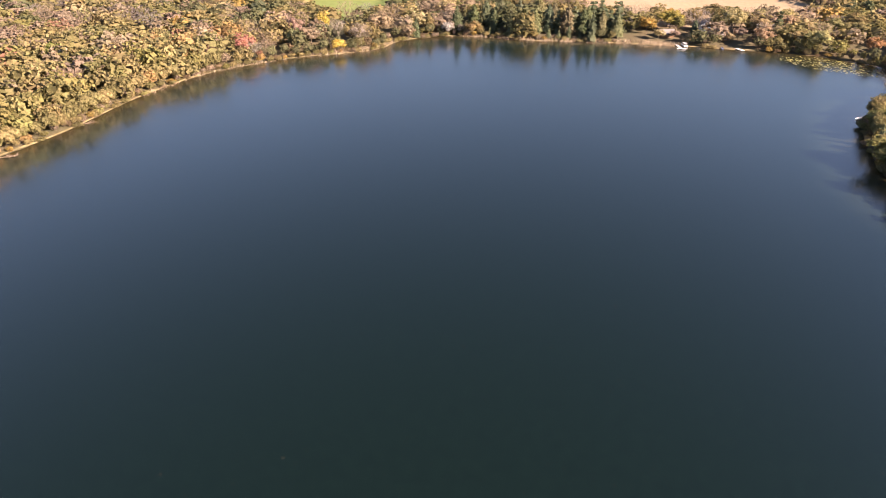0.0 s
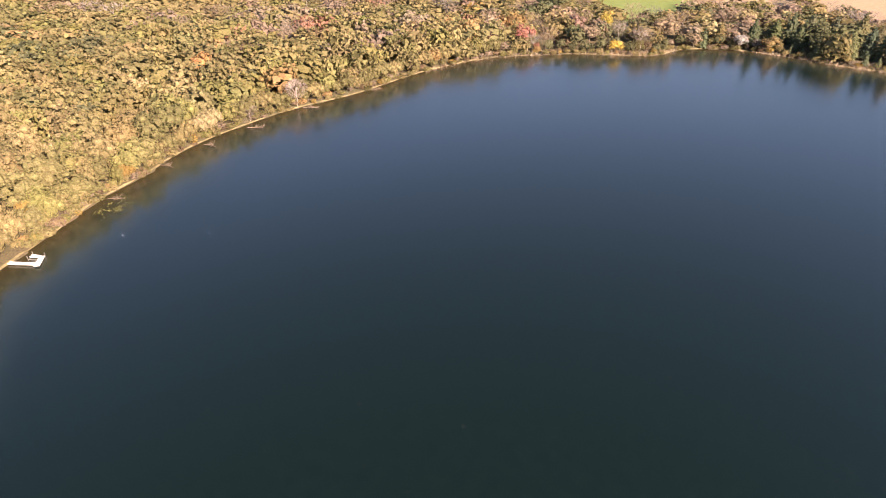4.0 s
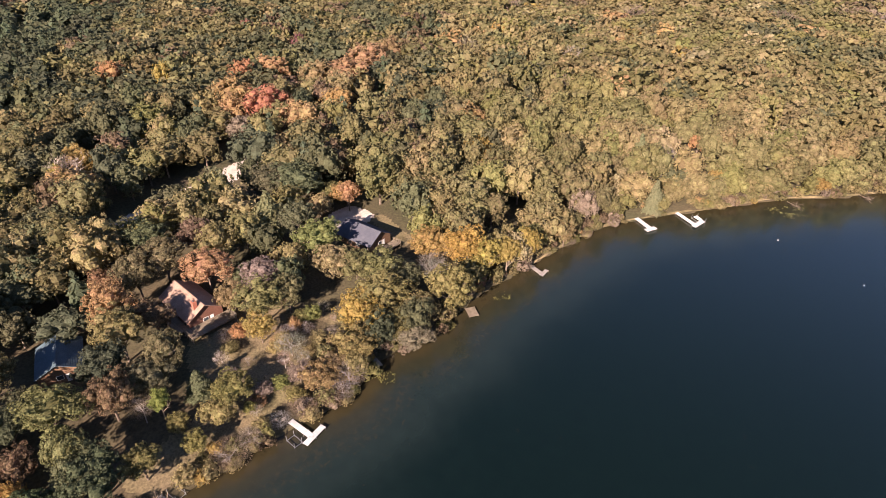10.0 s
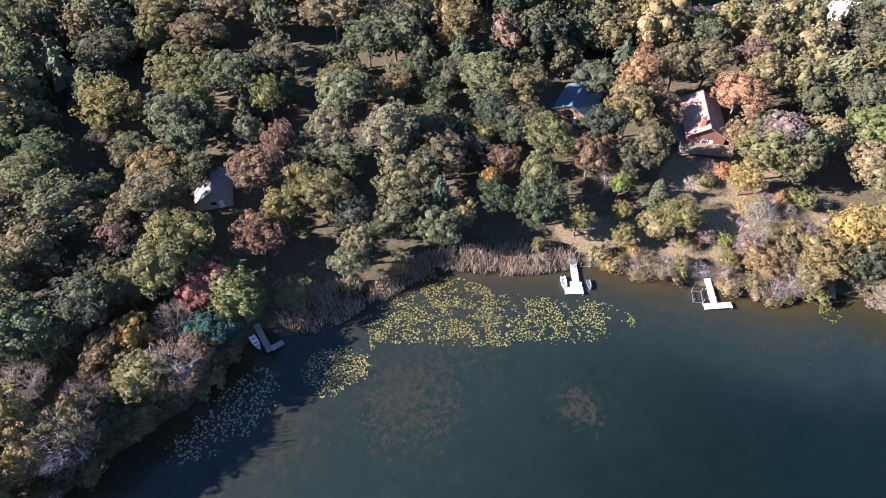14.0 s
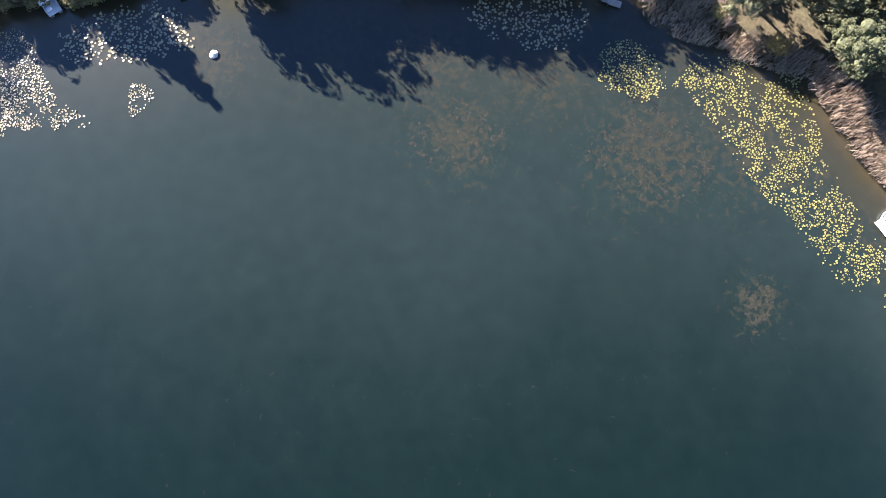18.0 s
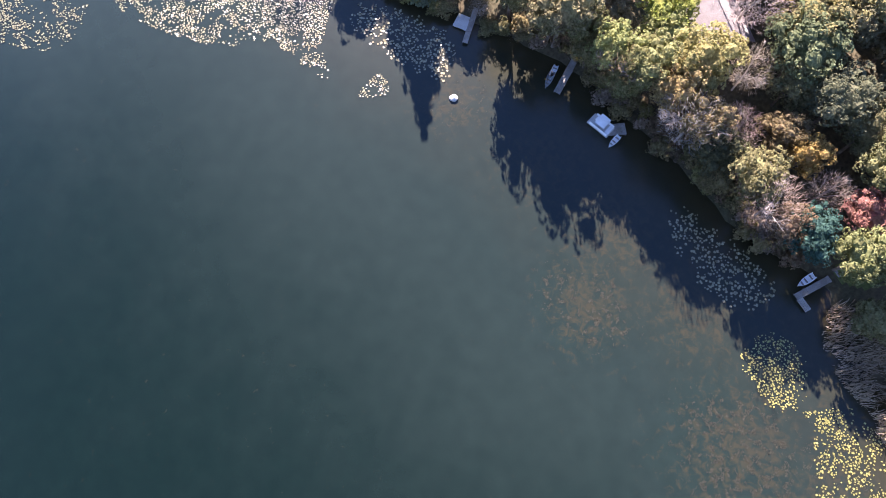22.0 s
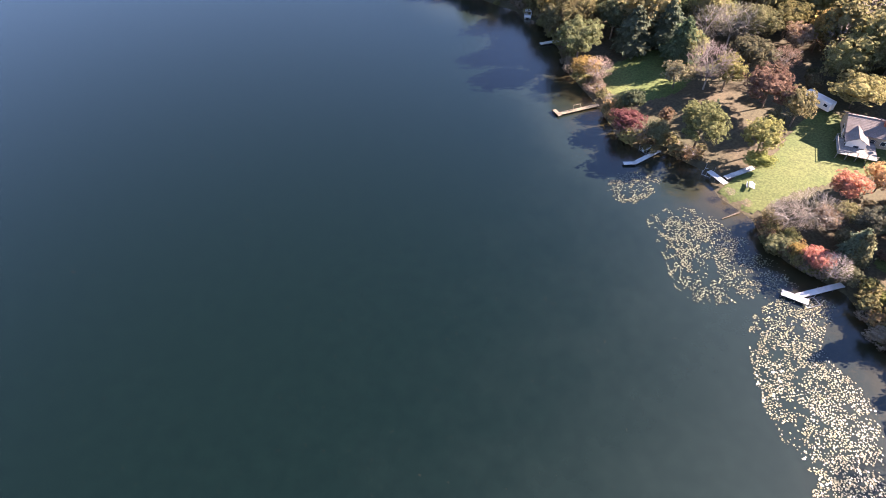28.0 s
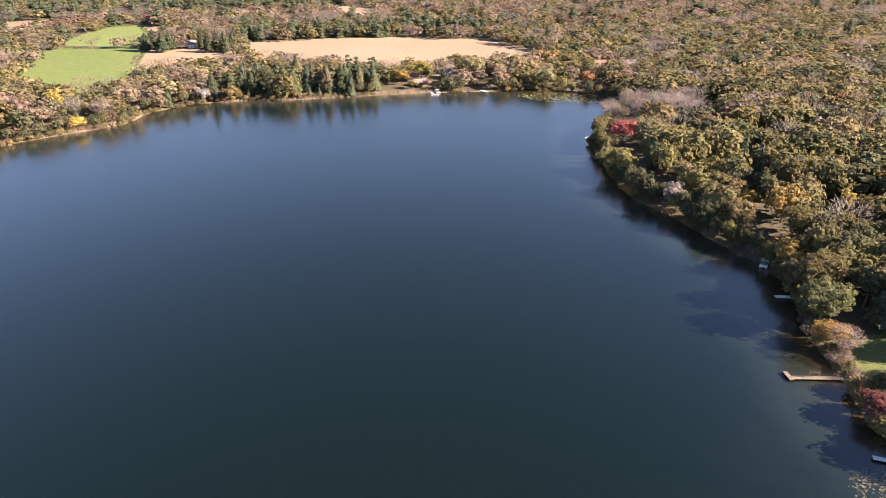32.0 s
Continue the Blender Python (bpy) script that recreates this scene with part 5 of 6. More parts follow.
# ---- helpers for built things ----
def box_bm(bm, lo, hi, m=None):
    """A box between two corners, turned by m."""
    vs = [bm.verts.new((x, y, z)) for z in (lo[2], hi[2]) for x, y in ((lo[0], lo[1]), (hi[0], lo[1]), (hi[0], hi[1]), (lo[0], hi[1]))]
    for a in ((3, 2, 1, 0), (4, 5, 6, 7), (0, 1, 5, 4), (1, 2, 6, 5), (2, 3, 7, 6), (3, 0, 4, 7)):
        bm.faces.new([vs[i] for i in a])
    if m is not None:
        bmesh.ops.transform(bm, matrix=m, verts=vs)
    return vs


def part(name, bm, material, parent, label=""):
    """Links a bmesh as one mesh under a thing or a part."""
    me = bpy.data.meshes.new(name)
    bm.to_mesh(me)
    bm.free()
    me.materials.append(material)
    ob = new(name, me)
    ob.parent = parent
    return tagged(ob, label)


def box_part(name, lo, hi, material, parent, label="", bevel=0.0, m=None):
    bm = bmesh.new()
    box_bm(bm, lo, hi, m)
    if bevel:
        bmesh.ops.bevel(bm, geom=bm.edges[:], offset=bevel, segments=1, affect="EDGES")
    return part(name, bm, material, parent, label)


def cone_part(name, r0, r1, z0, z1, material, parent, x=0.0, y=0.0, sides=8, label=""):
    bm = bmesh.new()
    bmesh.ops.create_cone(bm, cap_ends=True, segments=sides, radius1=r0, radius2=r1, depth=z1 - z0,
                          matrix=Matrix.Translation((x, y, (z0 + z1) / 2)))
    return part(name, bm, material, parent, label)


def root(name, x, y, z, turn, label, category, group=""):
    ob = tagged(new(name), label, category, group)
    ob.matrix_world = pose(x, y, z, 0, 0, turn)
    return ob


# ---- docks ----
def dock(runs, material, label, height=0.55, name="dock", base=0.0):
    """A pier of straight runs (x0, y0, x1, y1, width): deck sections on bearers and posts."""
    x, y = runs[0][:2]
    thing = root(name, x, y, base, 0, label, "dock", "docks along the shore")
    for x0, y0, x1, y1, w in runs:
        long = math.hypot(x1 - x0, y1 - y0)
        turn = Matrix.Translation((x0 - x, y0 - y, 0)) @ Matrix.Rotation(math.atan2(y1 - y0, x1 - x0), 4, "Z")
        n = max(1, round(long / 2.6))
        for k in range(n):
            a, b = long * k / n, long * (k + 1) / n - 0.03
            bm = bmesh.new()
            boards = max(4, round((b - a) / 0.3))
            for j in range(boards):  # deck boards across the run
                p = a + (b - a) * j / boards
                lift = height + 0.004 * ((j * 7 + k * 3) % 3)
                box_bm(bm, (p, -w / 2, lift - 0.05), (p + (b - a) / boards - 0.025, w / 2, lift), turn)
            for side in (-w / 2 + 0.05, w / 2 - 0.13):  # bearers
                box_bm(bm, (a, side, height - 0.19), (b, side + 0.08, height - 0.051), turn)
            part("deck_section", bm, material, thing)
            for side in (-w / 2 - 0.04, w / 2 + 0.04):
                spot = turn @ Vector((a + 0.15, side, 0))
                cone_part("post", 0.045, 0.04, -1.2, height + 0.25, M_STEEL if material is M_WHITE_DOCK else M_BARK, thing, spot.x, spot.y, 6)
    return thing


dock([(-176.5, 47.2, -170.2, 50, 1.5), (-170.6, 51.8, -168.7, 48.3, 1.5)], M_WHITE_DOCK, "pale grey dock with a square end below the wood")
dock([(-180.5, 61.3, -172.4, 64.9, 1.3), (-175.3, 68, -171.6, 63.9, 1.5)], M_WHITE_DOCK, "pale dock with a cross end and boat lift")
dock([(-148.5, 10.3, -144, 13.6, 1.3), (-146, 15.2, -143.2, 13.2, 1.2)], M_GREY_WOOD, "small weathered dock half under yellow trees")
dock([(-128.4, -6.6, -124.8, -5.4, 2.6)], M_TAN_WOOD, "low square swim platform by the bank", 0.4)
dock([(-110.2, -30.2, -106, -27, 1.3)], M_GREY_WOOD, "short grey dock with boats beside it")
dock([(-105.8, -34, -103.9, -32.4, 1.8)], M_WHITE_DOCK, "small pale platform under bare branches", 0.45)
dock([(-89.4, -43.6, -85.3, -38, 1.25), (-88.4, -36.6, -83.5, -39.3, 1.3)], M_WHITE_DOCK, "white aluminium dock with an L end")
dock([(-71, -63.2, -66.8, -57, 1.4), (-66.9, -57.1, -65.3, -55.2, 2.3), (-66.7, -54.7, -63.6, -56.7, 1.6)], M_WHITE_DOCK,
     "white dock widening to a flared end by the lilies")
dock([(-10.1, -82, -10.1, -75.1, 1.1), (-10.65, -75.6, -12.9, -75.7, 1.1)], M_GREY_WOOD, "grey L-shaped dock in the shade")
dock([(28.1, -66.4, 29.6, -62.6, 2.2)], M_GREY_WOOD, "small platform under overhanging trees", 0.4)
dock([(49, -72.5, 39.6, -59, 1.25)], M_GREY_WOOD, "long weathered dock under a big tree")
dock([(63.4, -56, 56.1, -49.1, 1.0)], M_GREY_WOOD, "narrow wooden dock beside a white raft")
dock([(94.2, -30.3, 90.2, -24.2, 1.3), (91.7, -22.3, 87.9, -25.3, 1.7)], M_WHITE_DOCK, "white T-shaped dock among the lilies")
dock([(116.2, -1.7, 106.2, 2.8, 1.3), (104.7, 5.4, 106.4, 0.5, 1.6)], M_WHITE_DOCK, "white dock with a cross end by a red bush")
dock([(125.2, 50, 116, 50.9, 1.2), (116.4, 50.7, 113.8, 52.6, 1.1)], M_WHITE_DOCK, "pale dock with a dark older end")
dock([(129.6, 73.6, 117.8, 77.8, 1.2), (118.3, 80.1, 117.4, 76.9, 1.1)], M_TAN_WOOD, "tan wooden dock with a tall rail frame")
dock([(149.6, 105.7, 142.6, 108.5, 1.4)], M_WHITE_DOCK, "narrow pale dock under a tall tree")
dock([(158.4, 182.6, 151.4, 186.6, 1.3)], M_GREY_WOOD, "grey dock below the eastern wood")
dock([(122.2, 392, 122.6, 377, 1.8), (120, 378, 125.4, 378, 1.8)], M_WHITE_DOCK, "white dock by the far cabins")
dock([(154.6, 386, 158.6, 374.6, 2.2)], M_WHITE_DOCK, "white dock by the far cabins")
pulled = dock([(138.2, 29.7, 127.2, 32.6, 1.35), (126.5, 36.6, 125.3, 31.2, 1.5)], M_WHITE_DOCK, "white dock sections laid across the lawn edge", 0.5,
              base=ground(130, 31.8))
gate = root("rail_frame", 123, 76.1, 0.55, -20, "tan timber rail frame on the dock", "rail")
for sx in (-1.1, 1.1):
    box_part("upright", (sx - 0.06, -0.06, 0), (sx + 0.06, 0.06, 1.5), M_TAN_WOOD, gate, bevel=0.01)
box_part("rail", (-1.25, -0.05, 1.5), (1.25, 0.07, 1.62), M_TAN_WOOD, gate, bevel=0.01)


# ---- boats ----
def hull(name, long, wide, deep, material, parent, label="", open_top=True):
    """A boat's shell: pointed bow, square stern, rounded bilge, with an inner well."""
    bm = bmesh.new()
    rings = []
    for u in np.linspace(0, 1, 9):
        w = wide / 2 * (1 - max(0, u - 0.45) ** 2 / 0.3025 * 0.98) * (0.86 + 0.14 * min(1, u * 4))
        keel = 0.25 * deep * max(0, u - 0.6) / 0.4
        pts = [(-w, deep), (-w * 0.92, deep * 0.45 + keel * 0.5), (-w * 0.5, 0.05 * deep + keel), (0, keel), (w * 0.5, 0.05 * deep + keel),
               (w * 0.92, deep * 0.45 + keel * 0.5), (w, deep)]
        if open_top:
            pts += [(w * 0.84, deep), (w * 0.7, deep * 0.42), (-w * 0.7, deep * 0.42), (-w * 0.84, deep)]
        rings.append([bm.verts.new((u * long - long / 2, a, b)) for a, b in pts])
    n = len(rings[0])
    for r0, r1 in zip(rings, rings[1:]):
        for i in range(n):
            bm.faces.new((r0[i], r1[i], r1[(i + 1) % n], r0[(i + 1) % n]))
    bm.faces.new(rings[0]), bm.faces.new(rings[-1][::-1])
    bmesh.ops.recalc_face_normals(bm, faces=bm.faces[:])
    return part(name, bm, material, parent, label)


def rowboat(x, y, z, turn, long, label, shell=M_BOAT, seats=True):
    thing = root("rowing_boat", x, y, z, turn, label, "boat", "small boats")
    hull("hull", long, long * 0.34, 0.55, shell, thing)
    if seats:
        for u in (-0.28, 0.02, 0.24):
            box_part("seat", (u * long - 0.14, -long * 0.12, 0.36), (u * long + 0.14, long * 0.12, 0.41), M_GREY_WOOD, thing, bevel=0.01)
    return thing


def canoe(x, y, z, turn, long, label, shell):
    thing = root("canoe", x, y, z, turn, label, "canoe", "small boats")
    bm = bmesh.new()
    rings = []
    for u in np.linspace(-1, 1, 11):
        w, up = 0.42 * (1 - u * u) + 0.02, 0.12 * u * u
        rings.append([bm.verts.new((u * long / 2, a * w, 0.36 * b + up * (1 - b))) for a, b in ((-1, 1), (-0.8, 0.4), (0, 0), (0.8, 0.4), (1, 1), (0.8, 0.95), (0, 0.3), (-0.8, 0.95))])
    for r0, r1 in zip(rings, rings[1:]):
        for i in range(8):
            bm.faces.new((r0[i], r1[i], r1[(i + 1) % 8], r0[(i + 1) % 8]))
    bmesh.ops.recalc_face_normals(bm, faces=bm.faces[:])
    part("hull", bm, shell, thing)
    for u in (-0.25, 0.25):
        box_part("thwart", (u * long - 0.06, -0.34, 0.3), (u * long + 0.06, 0.34, 0.33), M_GREY_WOOD, thing)
    return thing


def pontoon_boat(x, y, turn, long, wide, label, cover):
    thing = root("pontoon_boat", x, y, 0, turn, label, "pontoon boat", "moored boats")
    for s in (-1, 1):
        bm = bmesh.new()
        bmesh.ops.create_cone(bm, cap_ends=True, segments=10, radius1=0.32, radius2=0.32, depth=long,
                              matrix=Matrix.Translation((0, s * wide * 0.32, 0.1)) @ Matrix.Rotation(math.pi / 2, 4, "Y"))
        part("float", bm, M_STEEL, thing)
    box_part("deck", (-long / 2, -wide / 2, 0.42), (long / 2, wide / 2, 0.5), M_WHITE_DOCK, thing, bevel=0.02)
    for s in (-1, 1):
        box_part("side_rail", (-long / 2 + 0.2, s * (wide / 2 - 0.06) - 0.03, 0.5), (long / 2 - 0.4, s * (wide / 2 - 0.06) + 0.03, 1.15), M_BOAT, thing, bevel=0.01)
    box_part("bench", (-long / 2 + 0.2, -wide / 2 + 0.15, 0.5), (-long / 2 + 0.9, wide / 2 - 0.15, 0.95), M_BOAT, thing, bevel=0.05)
    box_part("bench", (long / 2 - 1.4, -wide / 2 + 0.15, 0.5), (long / 2 - 0.8, -0.1, 0.95), M_BOAT, thing, bevel=0.05)
    bm = bmesh.new()
    box_bm(bm, (-long * 0.22, -wide / 2 + 0.05, 2.0), (long * 0.22, wide / 2 - 0.05, 2.06))
    bmesh.ops.bevel(bm, geom=bm.edges[:], offset=0.02, segments=1, affect="EDGES")
    part("canopy", bm, cover, thing, "folded cloth canopy")
    for sx in (-1, 1):
        for sy in (-1, 1):
            cone_part("canopy_pole", 0.025, 0.025, 0.5, 2.0, M_STEEL, thing, sx * long * 0.2, sy * (wide / 2 - 0.12), 6)
    return thing


def boat_lift(x, y, turn, long, wide, label, covered):
    thing = root("boat_lift", x, y, 0, turn, label, "boat lift", "boat lifts")
    for sx in (-1, 1):
        for sy in (-1, 1):
            cone_part("post", 0.06, 0.06, -1.0, 1.6, M_STEEL, thing, sx * long / 2, sy * wide / 2, 6)
        box_part("cross_bar", (sx * long / 2 - 0.05, -wide / 2, 0.25), (sx * long / 2 + 0.05, wide / 2, 0.35), M_STEEL, thing)
    for sy in (-1, 1):
        box_part("side_bar", (-long / 2, sy * wide / 2 - 0.05, 0.36), (long / 2, sy * wide / 2 + 0.05, 0.46), M_STEEL, thing)
    if covered:
        bm = bmesh.new()
        vs = [bm.verts.new(p) for p in ((-long / 2, -wide / 2, 1.7), (long / 2, -wide / 2, 1.7), (long / 2, 0, 2.2), (-long / 2, 0, 2.2),
                                        (long / 2, wide / 2, 1.7), (-long / 2, wide / 2, 1.7))]
        bm.faces.new((vs[0], vs[1], vs[2], vs[3])), bm.faces.new((vs[3], vs[2], vs[4], vs[5]))
        part("canopy", bm, M_BLUE_COVER, thing, "blue cloth canopy")
    return thing


boat_lift(-176.2, 66.9, 24, 3.6, 2.4, "galvanised boat lift beside a pale dock", False)
rowboat(-176.2, 66.9, 0.45, 24, 3.4, "white boat resting on its lift")
rowboat(-107.8, -31.2, 0.05, 37, 3.6, "pale aluminium boat beside the short dock")
rowboat(-105.6, -29.6, 0.05, 37, 3.4, "white boat beside the short dock")
rowboat(-64.8, -58.2, 0.05, 60, 3.4, "pale small boat tied to a white dock")
boat_lift(-84.4, -41.6, 50, 2.6, 1.8, "low white boat lift beside the L dock", False)
rowboat(-68.7, -55.2, 0.05, 60, 2.4, "grey fishing boat beside the white dock", M_STEEL)
boat_lift(-71.9, -60.2, 57, 2.6, 1.9, "galvanised frame beside the white dock", False)
rowboat(-8.6, -78.4, 0.05, 95, 3.6, "pale jon boat in the shade by the dock")
pontoon_boat(30.6, -62.8, 20, 4.4, 2.3, "white pontoon boat moored under trees", M_BOAT)
rowboat(26.9, -63.3, 0.05, 110, 3.0, "white rowing boat under the trees")
rowboat(42.6, -59.2, 0.05, 128, 3.6, "aluminium boat moored at a wooden dock", M_STEEL)
rowboat(43.6, -60.6, 0.05, 128, 3.0, "white boat moored at a wooden dock")
pontoon_boat(76.6, -40.2, 145, 4.8, 2.4, "white pontoon boat beside the shore trees", M_BOAT)
rowboat(80.4, -42.4, 0.05, 150, 3.4, "white boat pulled in by the bank")
rowboat(82.4, -43.2, ground(82.4, -43.2), 150, 3.4, "white boat lying on the bank")
canoe(67, -52.7, ground(67, -52.7) - 0.02, 125, 4.2, "white canoe lying on the grassy bank", M_BOAT)
canoe(69.6, -49.4, ground(69.6, -49.4), 100, 3.4, "brown canoe lying beside another boat", M_GREY_WOOD)
M_KAYAK = noisy("lime_plastic", (0.42, 0.52, 0.06), (0.36, 0.45, 0.05), 0.8, 0.35, 0.03, 9, amount=0.06, spec=0.5)
canoe(104.6, -22.5, ground(104.6, -22.5) + 0.05, 55, 3.8, "bright lime plastic kayak lying on the bank", M_KAYAK)
boat_lift(106.8, 0.2, -24, 3.0, 2.0, "white boat lift beside the cross dock", False)
boat_lift(123.2, 52.4, -6, 3.2, 2.4, "white boat lift near the bushes", False)
rowboat(123.2, 52.4, 0.4, -6, 3.2, "white boat sitting on its lift")
boat_lift(127, 36.9, 14, 3.0, 2.2, "blue boat lift by the lawn edge", False)
pontoon_boat(154.6, 125.4, 40, 5.0, 2.4, "white pontoon boat under the east shore trees", M_BOAT)
rowboat(161.4, 124, ground(161.4, 124) + 0.05, 40, 3.6, "white boat pulled up under the trees")
rowboat(170.8, 264.2, 0.1, 20, 4.2, "white boat at the wooded point")
pontoon_boat(126.6, 385.6, 95, 6.0, 2.5, "white pontoon boat at the far dock", M_BOAT)
rowboat(148, 380.6, 0.05, 80, 4.5, "blue covered boat at the far shore", M_BLUE_COVER)
raft = root("swim_raft", 60.3, -50.9, 0, 38, "square white swim raft with a pale deck", "raft")
box_part("deck", (-1.45, -1.45, 0.32), (1.45, 1.45, 0.42), M_WHITE_DOCK, raft, bevel=0.02)
for sx in (-0.9, 0.9):
    box_part("float", (sx - 0.35, -1.3, -0.1), (sx + 0.35, 1.3, 0.318), M_STEEL, raft, bevel=0.05)
for bx, by in ((-142.3, 101), (-165.2, 87.5)):
    b = root("buoy", bx, by, 0, 0, "small white marker buoy on open water", "buoy", "buoys")
    bm = bmesh.new()
    bmesh.ops.create_icosphere(bm, subdivisions=2, radius=0.2)
    part("float", bm, M_WHITE, b)
    cone_part("collar", 0.22, 0.22, -0.04, 0.04, M_BLUE_COVER, b, sides=12)
bm = bmesh.new()
bmesh.ops.create_icosphere(bm, subdivisions=3, radius=0.75)
for vert in bm.verts:
    vert.co *= 1 + 0.25 * noise.noise(vert.co * 1.7)
    vert.co.z *= 0.6
rock = part("rock", bm, M_ROCK, None, "pale boulder standing out of the shallows")
rock.location = (47.3, -42.3, 0.05)
tagged(rock, category="rock")


# ---- houses ----
def shingle(name, a, b):
    """Roof shingles in courses, worn by weather."""
    return noisy(name, a, b, 0.6, 0.9, 0.5, 10, amount=0.22)


R_PINK = shingle("tan_shingles", (0.29, 0.195, 0.15), (0.22, 0.145, 0.11))
R_BLUE = shingle("slate_shingles", (0.055, 0.06, 0.078), (0.075, 0.08, 0.098))
R_TEAL = shingle("blue_green_roof", (0.05, 0.085, 0.105), (0.07, 0.105, 0.125))
R_TAUPE = shingle("brown_grey_shingles", (0.19, 0.16, 0.148), (0.145, 0.12, 0.112))
R_PALE = shingle("bleached_shingles", (0.33, 0.29, 0.28), (0.25, 0.22, 0.215))
R_GREY = shingle("grey_shingles", (0.175, 0.165, 0.165), (0.135, 0.125, 0.125))
R_LIGHT = shingle("pale_shingles", (0.20, 0.185, 0.185), (0.155, 0.14, 0.14))
W_RED = noisy("red_siding", (0.21, 0.10, 0.07), (0.16, 0.075, 0.05), 0.5, 0.8, 0.3, 12)
W_BROWN = noisy("brown_siding", (0.2, 0.12, 0.07), (0.15, 0.09, 0.06), 0.5, 0.8, 0.3, 12)
W_TAN = noisy("tan_siding", (0.46, 0.38, 0.29), (0.4, 0.32, 0.24), 0.5, 0.8, 0.2, 12)
W_BRICK = noisy("red_brick", (0.3, 0.11, 0.07), (0.22, 0.08, 0.055), 1.2, 0.9, 0.5, 9)


def house(x, y, turn, long, wide, wall, rise, roof, siding, label, windows=3, chimney=None, name="house", eaves=0.5, z=None):
    """A gabled house, its ridge along its own x: walls, two roof slopes, ridge cap, windows, door and chimney."""
    thing = root(name, x, y, (ground(x, y) if z is None else z) - 0.2, turn, label, "house" if name == "house" else "outbuilding")
    hl, hw = long / 2, wide / 2
    bm = bmesh.new()
    base = [bm.verts.new(p) for p in ((-hl, -hw, 0), (hl, -hw, 0), (hl, hw, 0), (-hl, hw, 0))]
    top = [bm.verts.new(p) for p in ((-hl, -hw, wall), (hl, -hw, wall), (hl, hw, wall), (-hl, hw, wall))]
    tip = [bm.verts.new((-hl, 0, wall + rise)), bm.verts.new((hl, 0, wall + rise))]
    for i in range(4):
        j = (i + 1) % 4
        if i in (1, 3):
            bm.faces.new((base[i], base[j], top[j], tip[1 if i == 1 else 0], top[i]))
        else:
            bm.faces.new((base[i], base[j], top[j], top[i]))
    part("wall", bm, siding, thing)
    slope = rise / hw
    for s in (-1, 1):
        bm = bmesh.new()
        ox, oy = hl + eaves, hw + eaves
        low, up = wall - eaves * slope + 0.03, wall + rise + 0.03
        courses = max(4, round(math.hypot(oy, up - low) / 0.45))
        line = [(oy, low - 0.1)]
        for k in range(courses):  # courses of shingles, each lapping the one below
            y0, y1 = oy * (1 - k / courses), oy * (1 - (k + 1) / courses)
            z0, z1 = low + (up - low) * k / courses, low + (up - low) * (k + 1) / courses
            line += [(y0, z0 + 0.035), (y1, z1 + 0.015)]
        line.append((0, up - 0.1))
        left, right = [[bm.verts.new((e, s * b, c)) for b, c in line] for e in (-ox, ox)]
        for k in range(len(line)):
            n = (k + 1) % len(line)
            bm.faces.new((left[k], right[k], right[n], left[n]))
        bm.faces.new(left), bm.faces.new(right[::-1])
        bmesh.ops.recalc_face_normals(bm, faces=bm.faces[:])
        part("roof_slope", bm, roof, thing)
    box_part("ridge_cap", (-hl - eaves, -0.14, wall + rise + 0.02), (hl + eaves, 0.14, wall + rise + 0.12), roof, thing)
    for s in (-1, 1):
        for k in range(windows):
            wx = -hl + long * (k + 0.5) / windows
            for wz in ([1.1] if wall < 4 else [1.1, wall - 1.8]):
                win = box_part("window", (wx - 0.6, s * hw - 0.04, wz), (wx + 0.6, s * hw + 0.04, wz + 1.2), M_WHITE, thing)
                box_part("pane", (wx - 0.52, s * hw - 0.05, wz + 0.08), (wx + 0.52, s * hw + 0.05, wz + 1.12), M_GLASS, win)
    for s in (-1, 1):
        win = box_part("window", (s * hl - 0.04, -0.9, 1.1), (s * hl + 0.04, 0.5, 2.3), M_WHITE, thing)
        box_part("pane", (s * hl - 0.05, -0.82, 1.18), (s * hl + 0.05, 0.42, 2.22), M_GLASS, win)
    door = box_part("door", (hl - 0.03, 0.9, 0.2), (hl + 0.05, 1.8, 2.25), M_WHITE, thing)
    box_part("handle", (hl + 0.05, 1.65, 1.15), (hl + 0.1, 1.72, 1.25), M_STEEL, door)
    if chimney:
        cx, cy = chimney
        stack = box_part("chimney", (cx - 0.6, cy - 0.5, wall), (cx + 0.6, cy + 0.5, wall + rise + 0.9), W_BRICK, thing, "red brick chimney")
        box_part("flue", (cx - 0.2, cy - 0.2, wall + rise + 0.9), (cx + 0.2, cy + 0.2, wall + rise + 1.15), M_DARK_COVER, stack)
    return thing


